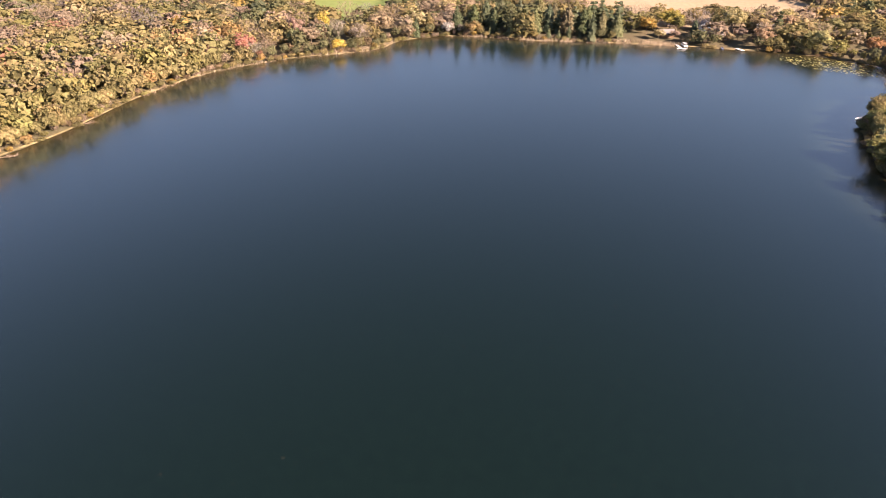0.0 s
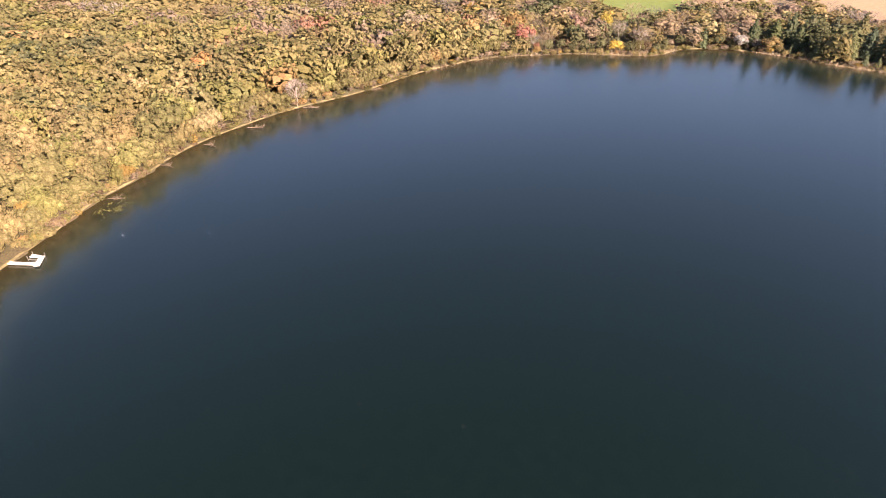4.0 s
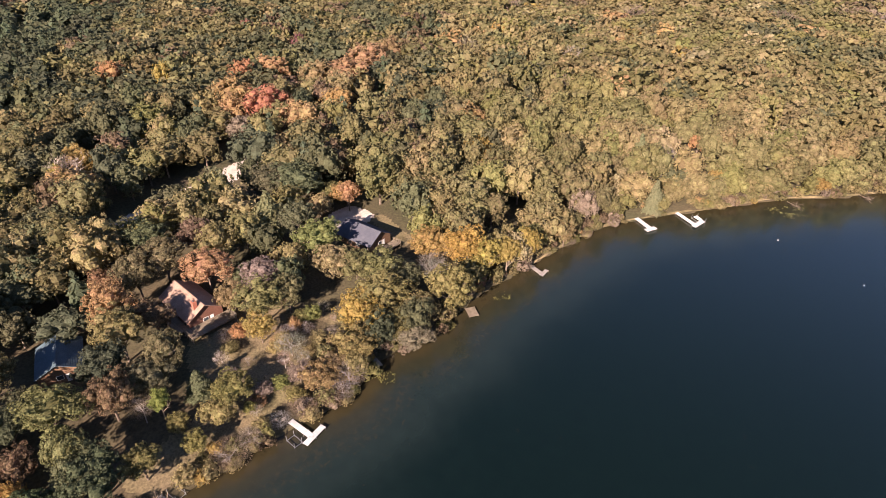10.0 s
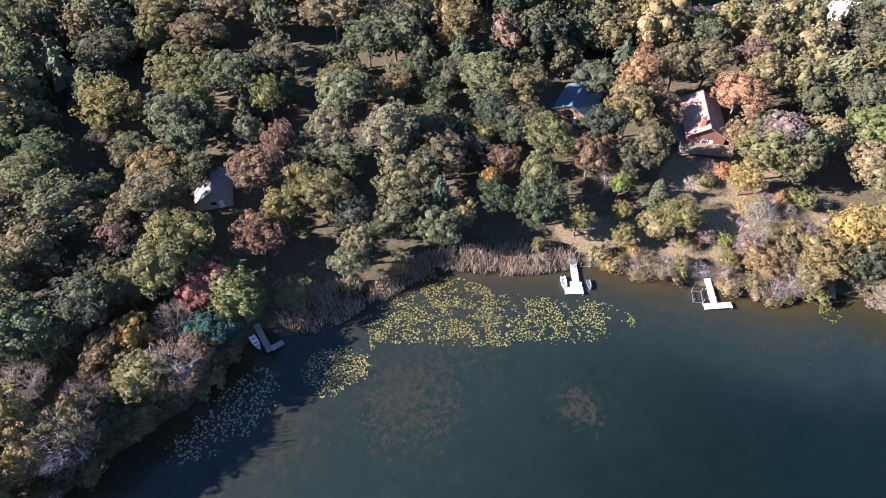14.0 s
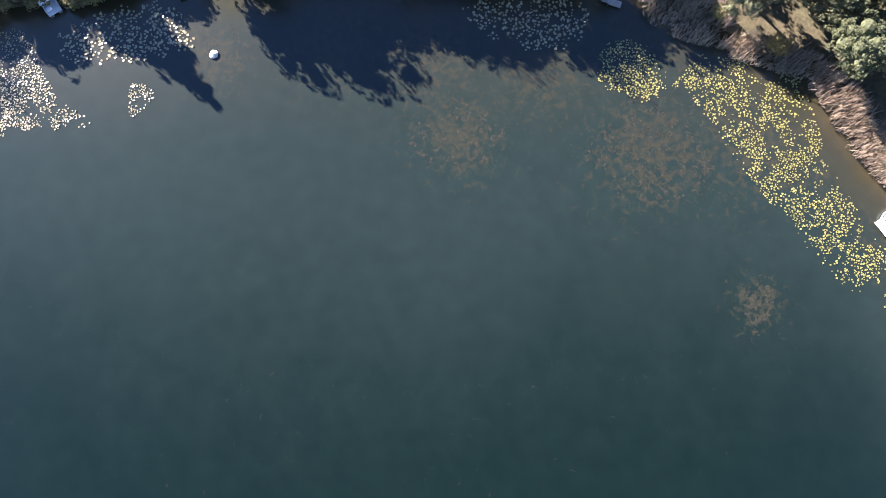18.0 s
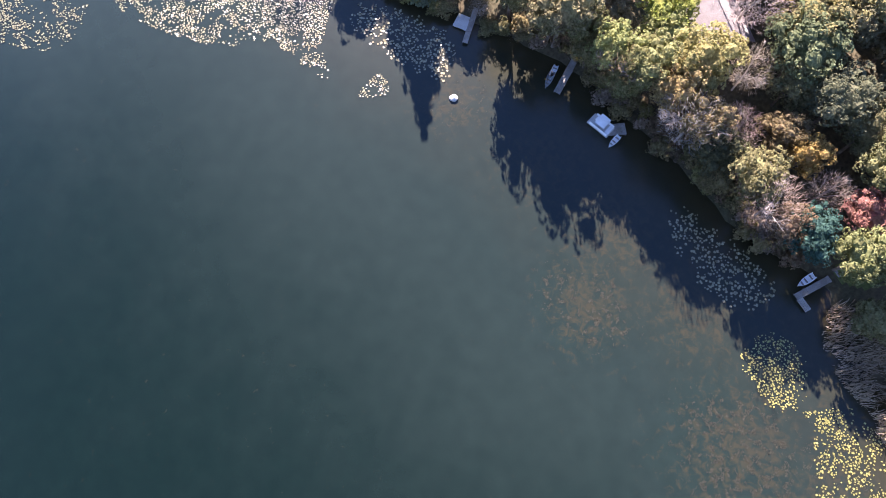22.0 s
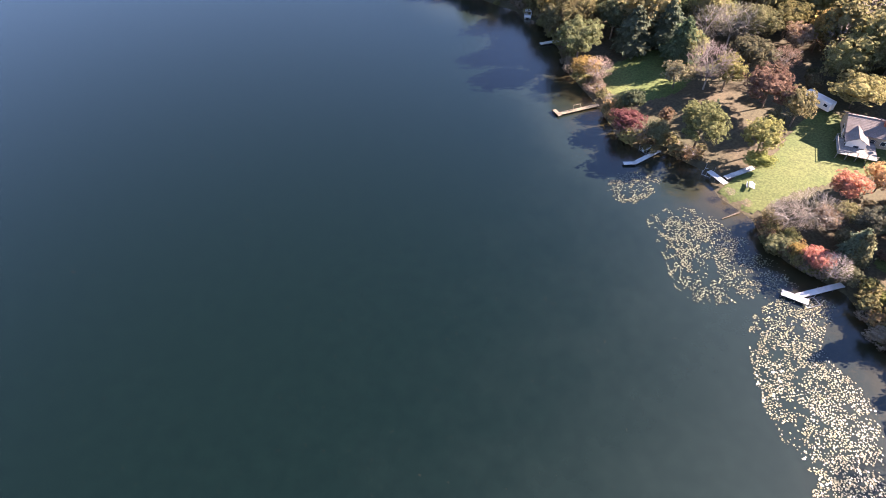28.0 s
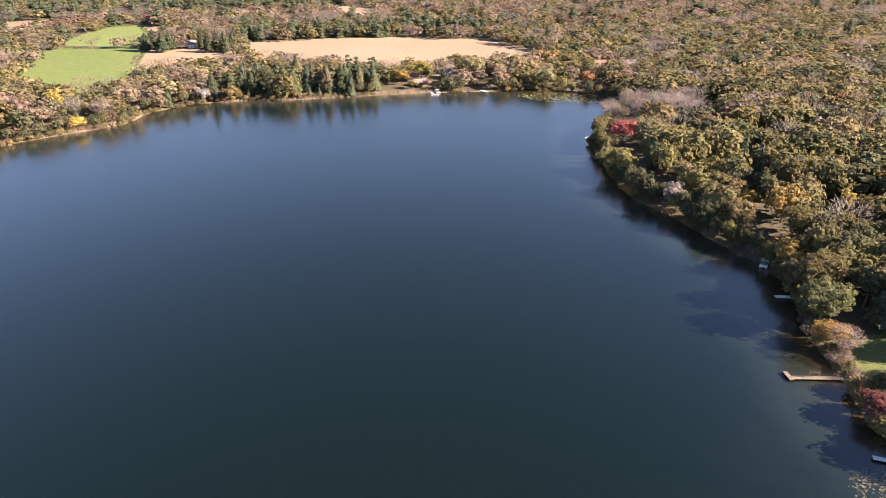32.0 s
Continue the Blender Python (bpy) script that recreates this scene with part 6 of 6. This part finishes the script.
def deck(thing, lo, hi, height, material, rail=True):
    """A timber deck joined to a house, with boards, posts and a rail."""
    floor = box_part("deck", (lo[0] + 0.05, lo[1] + 0.05, height - 0.2), (hi[0] - 0.05, hi[1] - 0.05, height - 0.085), material, thing, "timber deck")
    n = max(3, round((hi[1] - lo[1]) / 0.3))
    for k in range(n):
        y0 = lo[1] + (hi[1] - lo[1]) * k / n
        box_part("board", (lo[0], y0, height - 0.08), (hi[0], y0 + (hi[1] - lo[1]) / n - 0.03, height + 0.004 * (k % 2)), material, floor)
    for px in np.linspace(lo[0] + 0.1, hi[0] - 0.1, 5):
        for py in (lo[1] + 0.1, hi[1] - 0.1):
            box_part("post", (px - 0.07, py - 0.07, -0.6), (px + 0.07, py + 0.07, height + (1.0 if rail else -0.08)), material, floor)
    if rail:
        for z in (0.5, 0.95):
            box_part("rail", (hi[0] - 0.12, lo[1], height + z), (hi[0] - 0.05, hi[1], height + z + 0.07), material, floor)
            for s in (lo[1] + 0.03, hi[1] - 0.1):
                box_part("rail", (lo[0], s, height + z), (hi[0], s + 0.07, height + z + 0.07), material, floor)


pink = house(-121.6, -75.4, 49, 14, 8.6, 3.4, 2.6, R_PINK, W_RED, "red lake house with a sunlit tan shingle roof and deck", 3, (5.4, -1.5))
deck(pink, (7.1, -6), (11.2, 5.6), 1.4, M_TAN_WOOD)
deck(pink, (-5, -7.2), (7, -4.4), 1.4, M_TAN_WOOD, rail=False)
blue = house(-156.6, -37.6, 56, 12.5, 9, 2.9, 2.6, R_BLUE, W_BROWN, "brown house with a dark slate-blue shingle roof", 4)
deck(blue, (7.3, -4.5), (10.3, 4.5), 0.9, M_TAN_WOOD)
house(-101.2, -97, 30, 10.5, 8.5, 3.2, 2.2, R_TEAL, W_BROWN, "shaded house with a blue-green roof deep in trees", 3)
house(-15.6, -117, 70, 8, 7, 3.0, 2.2, R_LIGHT, W_TAN, "cottage with a pale roof among dark trees", 2)
house(37.4, -89.6, -12, 10.5, 8.6, 3.2, 2.4, R_LIGHT, W_BROWN, "cottage with a pale weathered roof under bare trees", 3)
house(59.4, -95.2, 122, 12, 9.4, 3.0, 1.8, R_PALE, W_TAN, "tan cottage with a pale shingle roof", 3)
house(80.2, -71.8, 128, 8.8, 7.6, 3.0, 1.7, R_PALE, W_BROWN, "small grey-roofed cabin in tree shade", 2)
house(104.6, -68, 55, 9, 7.5, 2.8, 1.8, R_GREY, W_TAN, "low garage with a grey roof beside a drive", 2)
house(97.2, -66.6, -40, 9.4, 7.0, 2.9, 2.0, R_LIGHT, W_TAN, "low cottage with a pale roof", 3)
white = house(117.4, -52.6, -52, 11.5, 9.4, 5.6, 2.4, R_GREY, M_WHITE, "white two-storey house with a grey hipped roof", 4)
wing = house(113.2, -54.8, 38, 6.5, 6.0, 5.3, 1.9, R_GREY, M_WHITE, "white gabled wing of a two-storey house", 2)
deck(white, (-2, -8.2), (4.5, -4.8), 2.6, M_GREY_WOOD)
house(129.8, -20.8, 10, 5.4, 3.6, 2.3, 1.2, R_GREY, W_RED, "small dark red garden shed", 1, name="shed")
house(94.8, -77, 40, 3.4, 2.8, 2.1, 0.9, R_GREY, W_TAN, "small grey tool shed in shade", 1, name="shed")
lodge = house(168.4, 17.5, 118, 12.5, 9.0, 3.4, 2.1, R_TAUPE, W_TAN, "tan lake house with a brown-grey roof and lower deck", 5, (-2.0, 1.2))
bay = house(161.4, 18.4, 28, 5.0, 4.4, 3.4, 1.2, R_TAUPE, M_WHITE, "white glazed sun room in front of a house", 4)
deck(lodge, (-0.8, 4.7), (8.2, 12.2), 1.4, M_GREY_WOOD)
house(143.5, -36.0, 20, 11, 8, 3.2, 2.0, R_LIGHT, W_TAN, "pale roofed house behind a crimson tree", 3)
house(119.5, 404, 10, 9, 6.5, 2.6, 1.9, R_GREY, W_BROWN, "tan cabin at the far shore", 3)
house(150, 396, 0, 10, 6, 2.6, 1.6, R_GREY, W_BROWN, "low cabin at the far shore among willows", 3)
house(147.5, 417, 80, 7, 6, 4.5, 1.8, R_LIGHT, M_WHITE, "narrow pale house behind willows", 2)
house(268, 414, -20, 14, 9, 3.4, 2.6, R_PINK, M_WHITE, "white house with a reddish brown roof", 4)
house(291, 411, -10, 11, 8, 3.0, 2.4, R_LIGHT, W_TAN, "pale roofed house among distant trees", 3)
house(-31, 606, 15, 13, 9, 3.8, 2.6, R_LIGHT, M_WHITE, "white farm building between dark spruces", 4, name="barn")
house(384, 770, 20, 16, 10, 4, 3, R_LIGHT, M_WHITE, "distant white farmhouse among trees", 4)
house(452, 466, 20, 13, 9, 3.5, 2.6, R_LIGHT, W_TAN, "distant pale roofed house in the woods", 4)
trailer = root("camping_trailer", 172.0, 33, ground(172.0, 33), 82, "white camping trailer parked under trees", "trailer")
box_part("body", (-4, -1.25, 0.6), (4, 1.25, 3.1), M_WHITE, trailer, bevel=0.15)
for wx in (-2.6, -0.4, 2.2):
    box_part("window", (wx - 0.5, -1.27, 1.7), (wx + 0.5, 1.27, 2.4), M_GLASS, trailer)
for wx in (-0.6, 0.4):
    for s in (-1.05, 1.05):
        bm = bmesh.new()
        bmesh.ops.create_cone(bm, cap_ends=True, segments=14, radius1=0.38, radius2=0.38, depth=0.24,
                              matrix=Matrix.Translation((wx, s, 0.38)) @ Matrix.Rotation(math.pi / 2, 4, "X"))
        part("wheel", bm, M_DARK_COVER, trailer)
table = root("picnic_table", 129, 27, ground(129, 27), 25, "weathered picnic table with benches on the lawn", "table")
box_part("tabletop", (-1.1, -0.4, 0.72), (1.1, 0.4, 0.78), M_WHITE_DOCK, table, bevel=0.01)
for s in (-0.8, 0.8):
    box_part("bench", (-1.1, s - 0.14, 0.42), (1.1, s + 0.14, 0.47), M_WHITE_DOCK, table, bevel=0.01)
for s in (-0.8, 0.8):
    box_part("leg", (s - 0.05, -0.85, 0.36), (s + 0.05, 0.85, 0.418), M_GREY_WOOD, table)
    for k in (-0.6, 0.6):
        box_part("leg", (s - 0.05, k - 0.05, 0), (s + 0.05, k + 0.05, 0.359), M_GREY_WOOD, table)
    box_part("leg", (s - 0.05, -0.05, 0.42), (s + 0.05, 0.05, 0.72), M_GREY_WOOD, table)
steps = root("bank_steps", -9.8, -83.4, 0, 0, "weathered wooden steps climbing the bank", "steps")
for k in range(9):
    zz = ground(-9.8, -83.4 - 0.95 * k)
    box_part("tread", (-0.8, -0.95 * k - 0.35, zz - 0.1), (0.8, -0.95 * k + 0.1, zz + 0.12), M_GREY_WOOD, steps, bevel=0.01)


# ---- fallen and bare timber at the waterline ----
def driftwood(x0, y0, x1, y1, r, label, branches=0):
    thing = root("fallen_tree", x0, y0, 0, 0, label, "fallen tree")
    rng = np.random.default_rng(int(abs(x0) * 10))
    d = np.array((x1 - x0, y1 - y0, 0.0)) * 0.6
    q = [stick((0, 0, max(0.3, ground(x0, y0))), (d[0], d[1], 0.15), r * 0.6, r * 0.25, 7)]
    tagged(new("trunk", quads_mesh("fallen_trunk", np.concatenate(q), M_BARK))).parent = thing
    if branches:
        q = []
        for k in range(branches + 6):
            at = d * rng.uniform(0.35, 1.0) + (0, 0, 0.3)
            way = d / np.linalg.norm(d) * rng.uniform(0.2, 1) + rng.normal(0, 0.7, 3)
            way[2] = abs(way[2]) * 0.6
            tip = at + way * rng.uniform(0.7, 2.0)
            q.append(stick(at, tip, r * 0.4, r * 0.12, 4))
            for j in range(3):
                q.append(stick(at + (tip - at) * rng.uniform(0.4, 0.9), tip + rng.normal(0, 0.7, 3), r * 0.16, 0.015, 3))
        tagged(new("branches", quads_mesh("fallen_branches", np.concatenate(q), M_BARK))).parent = thing
    return thing


driftwood(120, 24, 112, 26.4, 0.35, "pale fallen log reaching into the lilies")
driftwood(-193, 172, -184, 178, 0.35, "bare fallen tree with branches in the water", 16)
driftwood(-188, 203, -180, 207, 0.35, "dead leaning tree with branches over the water", 14)
driftwood(-176, 238, -168, 244, 0.3, "bare fallen log reaching into the water", 5)
driftwood(-196, 150, -190, 152, 0.25, "pale dead branches at the waterline", 14)
driftwood(-190, 101, -184, 104, 0.2, "thin dead branches at the waterline", 6)
driftwood(-196, 128, -190, 131, 0.2, "tangle of bare branches by the bank", 9)


# ---- lilies, weed and reeds ----
def scatter(ring, count, rng, gaps=0.0, size=5.0):
    """Points inside a ring, thinned to leave ragged gaps."""
    ring = smooth_ring(ring, 4)
    low, high = ring.min(0), ring.max(0)
    p = rng.uniform(low, high, (count * 4, 2))
    p = p[inside(p[:, 0], p[:, 1], ring)]
    if gaps:
        keep = [noise.noise(Vector((a / size, b / size, 3.7))) + 0.5 * noise.noise(Vector((a * 2.3, b * 2.3, 1.2))) > gaps - 0.6 for a, b in p]
        p = p[np.array(keep)]
    return p[:count]


def lily_bed(ring, count, material, label, seed, big=0.135):
    rng = np.random.default_rng(seed)
    c = np.array(ring).mean(0)
    grown = smooth_ring([tuple(c + (np.array(a) - c) * 1.12) for a in ring], 4)
    cell = big * 2.9
    low, high = grown.min(0), grown.max(0)
    gx, gy = np.meshgrid(np.arange(low[0], high[0], cell), np.arange(low[1], high[1], cell))
    p = np.stack([gx.ravel(), gy.ravel()], 1) + rng.uniform(-0.45, 0.45, (gx.size, 2)) * cell
    p = p[inside(p[:, 0], p[:, 1], grown)]
    core = inside(p[:, 0], p[:, 1], c + (grown - c) * 0.84)
    keep = np.array([0.8 * noise.noise(Vector((a / 3.1, b / 3.1, 3.7 + seed))) + 0.8 * noise.noise(Vector((a * 0.8, b * 0.8, 1.2))) for a, b in p])
    want = count / max(1, len(p))  # thick in the middle, ragged at the rim
    p = p[keep + 0.28 * core + rng.normal(0, 0.26, len(p)) > np.quantile(keep + 0.28 * core, 1 - min(0.72, 0.95 * want))]
    p = p[inland(p[:, 0], p[:, 1]) < -0.4]
    verts, faces = [], []
    ang = np.linspace(0.25, 2 * np.pi - 0.25, 8)
    for x, y in p:
        r, a = big * rng.uniform(0.6, 1.4), rng.uniform(0, 2 * np.pi)
        tx, ty, z = rng.normal(0, 0.13), rng.normal(0, 0.13), rng.uniform(0.02, 0.08)
        k = len(verts)
        verts.append((x, y, z))
        for t in ang:
            dx, dy = r * math.cos(t + a), r * math.sin(t + a)
            verts.append((x + dx, y + dy, z + dx * tx + dy * ty + 0.012))
        faces.append(tuple(range(k, k + 9)))
    ob = new("lily_pads", mesh_from("lily_pads", verts, faces, material))
    return tagged(ob, label, "lily pads", "lily beds", "stuff")


lily_bed([(-29, -67), (-33, -75), (-42, -75.5), (-48, -70), (-54, -62), (-67, -51), (-67, -44.5), (-57, -48), (-45, -55), (-35, -62)], 2300, M_PAD,
         "wide bed of yellow-green lily pads", 41)
lily_bed([(-14.5, -62.5), (-13.5, -68), (-18, -70.5), (-23, -68), (-24, -64), (-20, -61)], 600, M_PAD, "small round bed of yellow lily pads", 42)
lily_bed([(-26, -65.5), (-29, -66.5), (-29, -68.5), (-26.5, -68)], 50, M_PAD, "few yellow lily pads between two beds", 43)
lily_bed([(11, -66), (8, -69), (-6, -73), (-7, -66), (-1, -63), (7, -63)], 800, M_PAD_EAST, "thin bed of lily pads in tree shade", 44, 0.2)
lily_bed([(107, 51), (113, 49), (115, 42.5), (104.5, 42), (102.5, 47)], 420, M_PAD_EAST, "rounded bed of yellowed lily pads", 45)
lily_bed([(102.5, 35), (111, 32), (113, 24), (110, 7), (106, 6), (94, 12.5), (90.5, 19), (96.5, 27)], 1900, M_PAD_EAST,
         "bed of pale lily pads off the bank", 46)
lily_bed([(103, 3), (108, -4), (97, -7), (94, -16), (86, -22), (78, -22.5), (75, -16), (80, -6), (92, 3.5)], 2800, M_PAD_EAST,
         "broad bed of pale glinting lily pads", 47)
lily_bed([(75, -19), (84, -30), (78, -33), (69, -26), (62, -24)], 900, M_PAD_EAST, "ragged bed of glinting lily pads", 48)
lily_bed([(55.5, -27.5), (57.5, -32.5), (53.5, -32)], 110, M_PAD_EAST, "small cluster of pale lily pads", 49)
lily_bed([(69, -33), (72, -37), (62, -46), (56, -46), (52, -42), (60, -36)], 700, M_PAD_EAST, "scattered lily pads near a raft", 50, 0.2)
lily_bed([(-101, -24), (-104, -23), (-105, -26), (-102, -27)], 50, M_PAD, "small patch of yellow lily pads by boats", 51)
lily_bed([(-133, 4), (-136, 4), (-135, 0), (-132, 0)], 30, M_PAD, "sparse lily pads in dark water", 52)
lily_bed([(-184, 88), (-187, 104), (-182, 106), (-178, 92)], 110, M_PAD, "sparse lily pads off the wooded shore", 53)
lily_bed([(186, 366), (212, 352), (214, 330), (192, 338), (176, 356)], 900, M_PAD, "lily bed filling the far bay", 54, 0.5)


def weed_bed(ring, count, label, seed, gaps=0.5):
    """Tufts of weed just breaking the surface."""
    rng = np.random.default_rng(seed)
    c = np.array(ring).mean(0)
    p = np.concatenate([scatter(ring, count * 6, rng, gaps + 0.2, 0.8), scatter([tuple(c + (np.array(a) - c) * 1.3) for a in ring], count * 2, rng, gaps + 0.35, 0.8)])
    c = np.stack([p[:, 0], p[:, 1], np.full(len(p), 0.015)], 1)
    q = leaf_quads(c, np.tile((0, 0, 1.0), (len(c), 1)) * 3.5, 0.06, rng)
    q[..., 2] = np.clip(q[..., 2], 0.006, 0.05)
    ob = new("water_weed", quads_mesh("water_weed", q, M_WEED))
    return tagged(ob, label, "water weed", "weed beds", "stuff")


weed_bed([(11.5, -41), (8, -49.5), (-2, -49), (-1, -41), (6.6, -38.5)], 900, "brown water weed at the surface", 61, 0.75)
weed_bed([(-16, -51), (-23, -61), (-33, -59), (-37, -54), (-30, -46), (-20, -47)], 1700, "broad patch of brown water weed", 62, 0.65)
weed_bed([(-48, -36), (-49.5, -40.5), (-52.6, -38.4), (-51.2, -32)], 260, "small patch of brown water weed", 63, 0.5)
weed_bed([(42, -36), (52, -38), (52, -48), (44, -47)], 300, "thin brown weed round a boulder", 64, 0.8)
weed_bed([(-30, -62), (-40, -60), (-52, -56), (-55, -60), (-40, -68), (-30, -70)], 500, "dark weed between the lily pads", 65, 0.6)


def reed_bed(ring, count, tall, label, seed, material=None):
    rng = np.random.default_rng(seed)
    p = scatter(ring, count, rng, 0.35, 4.0)
    z = np.maximum(level(p[:, 0], p[:, 1]), -0.3)
    h = tall * rng.uniform(0.55, 1.15, len(p))
    a = rng.uniform(0, np.pi, len(p))
    w = rng.uniform(0.03, 0.07, len(p))
    lean = rng.normal(0, 0.22, (len(p), 2)) * h[:, None]
    lo = np.stack([p[:, 0], p[:, 1], z], 1)
    side = np.stack([np.cos(a) * w, np.sin(a) * w, 0 * w], 1)
    hi = lo + np.stack([lean[:, 0], lean[:, 1], h], 1)
    q = np.stack([lo - side, lo + side, hi + side * 0.5, hi - side * 0.5], 1)
    ob = new("reeds", quads_mesh("reeds", q, material or M_REED))
    return tagged(ob, label, "reeds", "reed beds", "stuff")


reed_bed([(-30, -78), (-33, -74), (-46, -74), (-56, -66), (-69, -60), (-70, -64), (-60, -72), (-46, -79)], 5200, 1.9, "beige dry reeds along the bank", 71)
reed_bed([(-14, -80), (-20, -74), (-31, -75), (-31, -80), (-20, -84)], 2600, 1.9, "grey-brown reeds by the shaded dock", 72)
reed_bed([(-104, 349), (-75, 360), (-60, 370), (-52, 387), (-48, 394), (-66, 376), (-104, 354)], 3200, 1.7, "beige reeds on the far bank", 73)
reed_bed([(-20, 400), (6, 399), (35, 392), (95, 387), (121, 384), (121, 389), (65, 397), (6, 404)], 4200, 1.7, "beige reed fringe below the pines", 74)
reed_bed([(-166, 272), (-150, 308), (-130, 330), (-106, 347), (-108, 352), (-134, 336), (-156, 312)], 2600, 1.5, "beige reeds on the far bank", 75)


# ---- shrubs along the waterline ----
def shore_shrubs():
    rng = np.random.default_rng(81)
    open_at = [(-68, -61, 5), (-88, -43, 4), (-176, 48, 5), (-181, 62, 5), (126, 33, 9), (122, 24, 4), (130, 73, 3), (-10, -80, 5), (121, 386, 12), (100, 389, 12),
               (116, -2, 3), (95, -30, 3), (62, -54, 4), (155, 382, 9), (-40, -77, 12), (-55, -70, 9), (-24, -79, 5)]
    verts, cols = [], []
    ring = smooth_ring(WEST_SHORE + EAST_SHORE, 14)
    away = np.roll(ring, -1, 0) - np.roll(ring, 1, 0)
    away /= np.linalg.norm(away, axis=1, keepdims=True)
    out = np.stack([-away[:, 1], away[:, 0]], 1)  # inland side
    travelled = 0.0
    for i in range(len(ring)):
        travelled += np.linalg.norm(ring[i] - ring[i - 1])
        if travelled < (1.7 if ring[i][1] < 120 else 3.0):
            continue
        travelled = 0.0
        far = np.hypot(ring[i][0], ring[i][1] + 10)
        west = ring[i][0] < -150
        for k in range(3 if west else 2):
            x, y = ring[i] + out[i] * (rng.uniform(-0.4, 3.4) if west else rng.uniform(-0.9, 3.6)) + rng.normal(0, 0.5, 2)
            if any(math.hypot(x - a, y - b) < c for a, b, c in open_at) or (west and rng.random() < 0.08):
                continue
            h, r = rng.uniform(1.4, 4.6), rng.uniform(1.3, 2.8)
            name = rng.choice(["tan", "olive", "pink", "brown", "grey", "lime", "gold", "peach"], p=[0.22, 0.2, 0.15, 0.12, 0.12, 0.1, 0.05, 0.04])
            q = (BROAD_MID if far < 110 else BROAD_FAR)[rng.integers(5)]
            if name == "grey":
                q = BARE_LEAF[rng.integers(3)][:180]
            z = max(0.0, ground(x, y))
            verts.append((q * np.array((r, r, h * 0.5)) + np.array((x, y, z + h * 0.45))).reshape(-1, 3))
            cols.append(np.tile(np.r_[np.array(COLOURS[name]) * rng.uniform(0.8, 1.15), 1], (len(verts[-1]), 1)))
    ob = new("shore_scrub", quads_mesh("shore_scrub", np.concatenate(verts), M_LEAF_STUFF, np.concatenate(cols)))
    tagged(ob, "low autumn scrub along the waterline", "scrub", kind="stuff")


shore_shrubs()


def shore_trees():
    """Leaning trees right at the edge of the woods, along the stretches with no garden."""
    rng = np.random.default_rng(91)
    open_at = [(-69, -62, 9), (-80, -52, 10), (-90, -42, 9), (-100, -34, 7), (128, 33, 12), (122, 22, 8), (134, 76, 8), (-10, -81, 7), (121, 388, 14), (100, 390, 12),
               (116, -2, 6), (94, -29, 5), (62, -54, 5), (155, 382, 10), (-40, -77, 14), (-55, -70, 12), (-24, -80, 7), (-178, 50, 4), (-181, 62, 4), (82, -43, 4)]
    ring = smooth_ring(WEST_SHORE + EAST_SHORE, 14)
    away = np.roll(ring, -1, 0) - np.roll(ring, 1, 0)
    away /= np.linalg.norm(away, axis=1, keepdims=True)
    out = np.stack([-away[:, 1], away[:, 0]], 1)
    verts, cols, travelled = [], [], 0.0
    for i in range(len(ring)):
        travelled += np.linalg.norm(ring[i] - ring[i - 1])
        if travelled < 4.6:
            continue
        travelled = 0.0
        x, y = ring[i] + out[i] * (rng.uniform(1.8, 4.6) if ring[i][0] < -140 else rng.uniform(1.4, 4.6))
        if any(math.hypot(x - a, y - b) < c for a, b, c in open_at) or any(math.hypot(x - a, y - b) < 0.6 * c for a, b, c in PLACED):
            continue
        far = np.hypot(x, y + 10)
        tall = rng.uniform(7, 12.5)
        if y > 335:
            tall *= 0.75
        if x > 62 and y < 88:
            tall = rng.uniform(2.5, 5)
        kind, name = mix_of(x, y, rng)
        q = (BROAD_NEAR if far < 120 else BROAD_MID if far < 330 else BROAD_FAR)[rng.integers(5)]
        r = tall * rng.uniform(0.36, 0.46)
        if kind == "conifer":
            q, r = CONIFER_FAR[rng.integers(3)], tall * 0.28
        verts.append((q * np.array((r, r, tall * 0.42)) + np.array((x, y, ground(x, y) + tall * 0.56))).reshape(-1, 3))
        cols.append(np.tile(np.r_[np.array(COLOURS[name]) * rng.uniform(0.82, 1.15), 1], (len(verts[-1]), 1)))
    ob = new("shore_trees", quads_mesh("shore_trees", np.concatenate(verts), M_LEAF_STUFF, np.concatenate(cols)))
    tagged(ob, "row of autumn trees leaning over the water", "woodland", kind="stuff")


shore_trees()


def yard_bushes():
    """Bushes scattered over the dry yard below the red house and by the drives."""
    rng = np.random.default_rng(95)
    for ring, count in (([(-84, -52), (-101, -40), (-112, -33), (-124, -42), (-126, -56), (-112, -64), (-98, -62)], 62),
                        ([(108, -20), (117, -4), (122, 6), (150, 4), (158, -8), (144, -34), (128, -50), (112, -48)], 46)):
        for x, y in scatter(ring, count, rng):
            if any(math.hypot(x - a, y - b) < 0.8 * c for a, b, c in PLACED):
                continue
            kinds = (("broad", "tan"), ("bare", "white"), ("broad", "lime"), ("bare", "pink"), ("broad", "peach"))
            if x > 0:
                kinds = (("broad", "olive"), ("bare", "grey"), ("broad", "green"), ("conifer", "pine"), ("broad", "brown"))
            kind, colour = kinds[rng.integers(5)]
            tree(kind, round(float(x), 1), round(float(y), 1), round(float(rng.uniform(2.2, 5.5)), 1), round(float(rng.uniform(1.4, 3.0)), 1), colour)


yard_bushes()
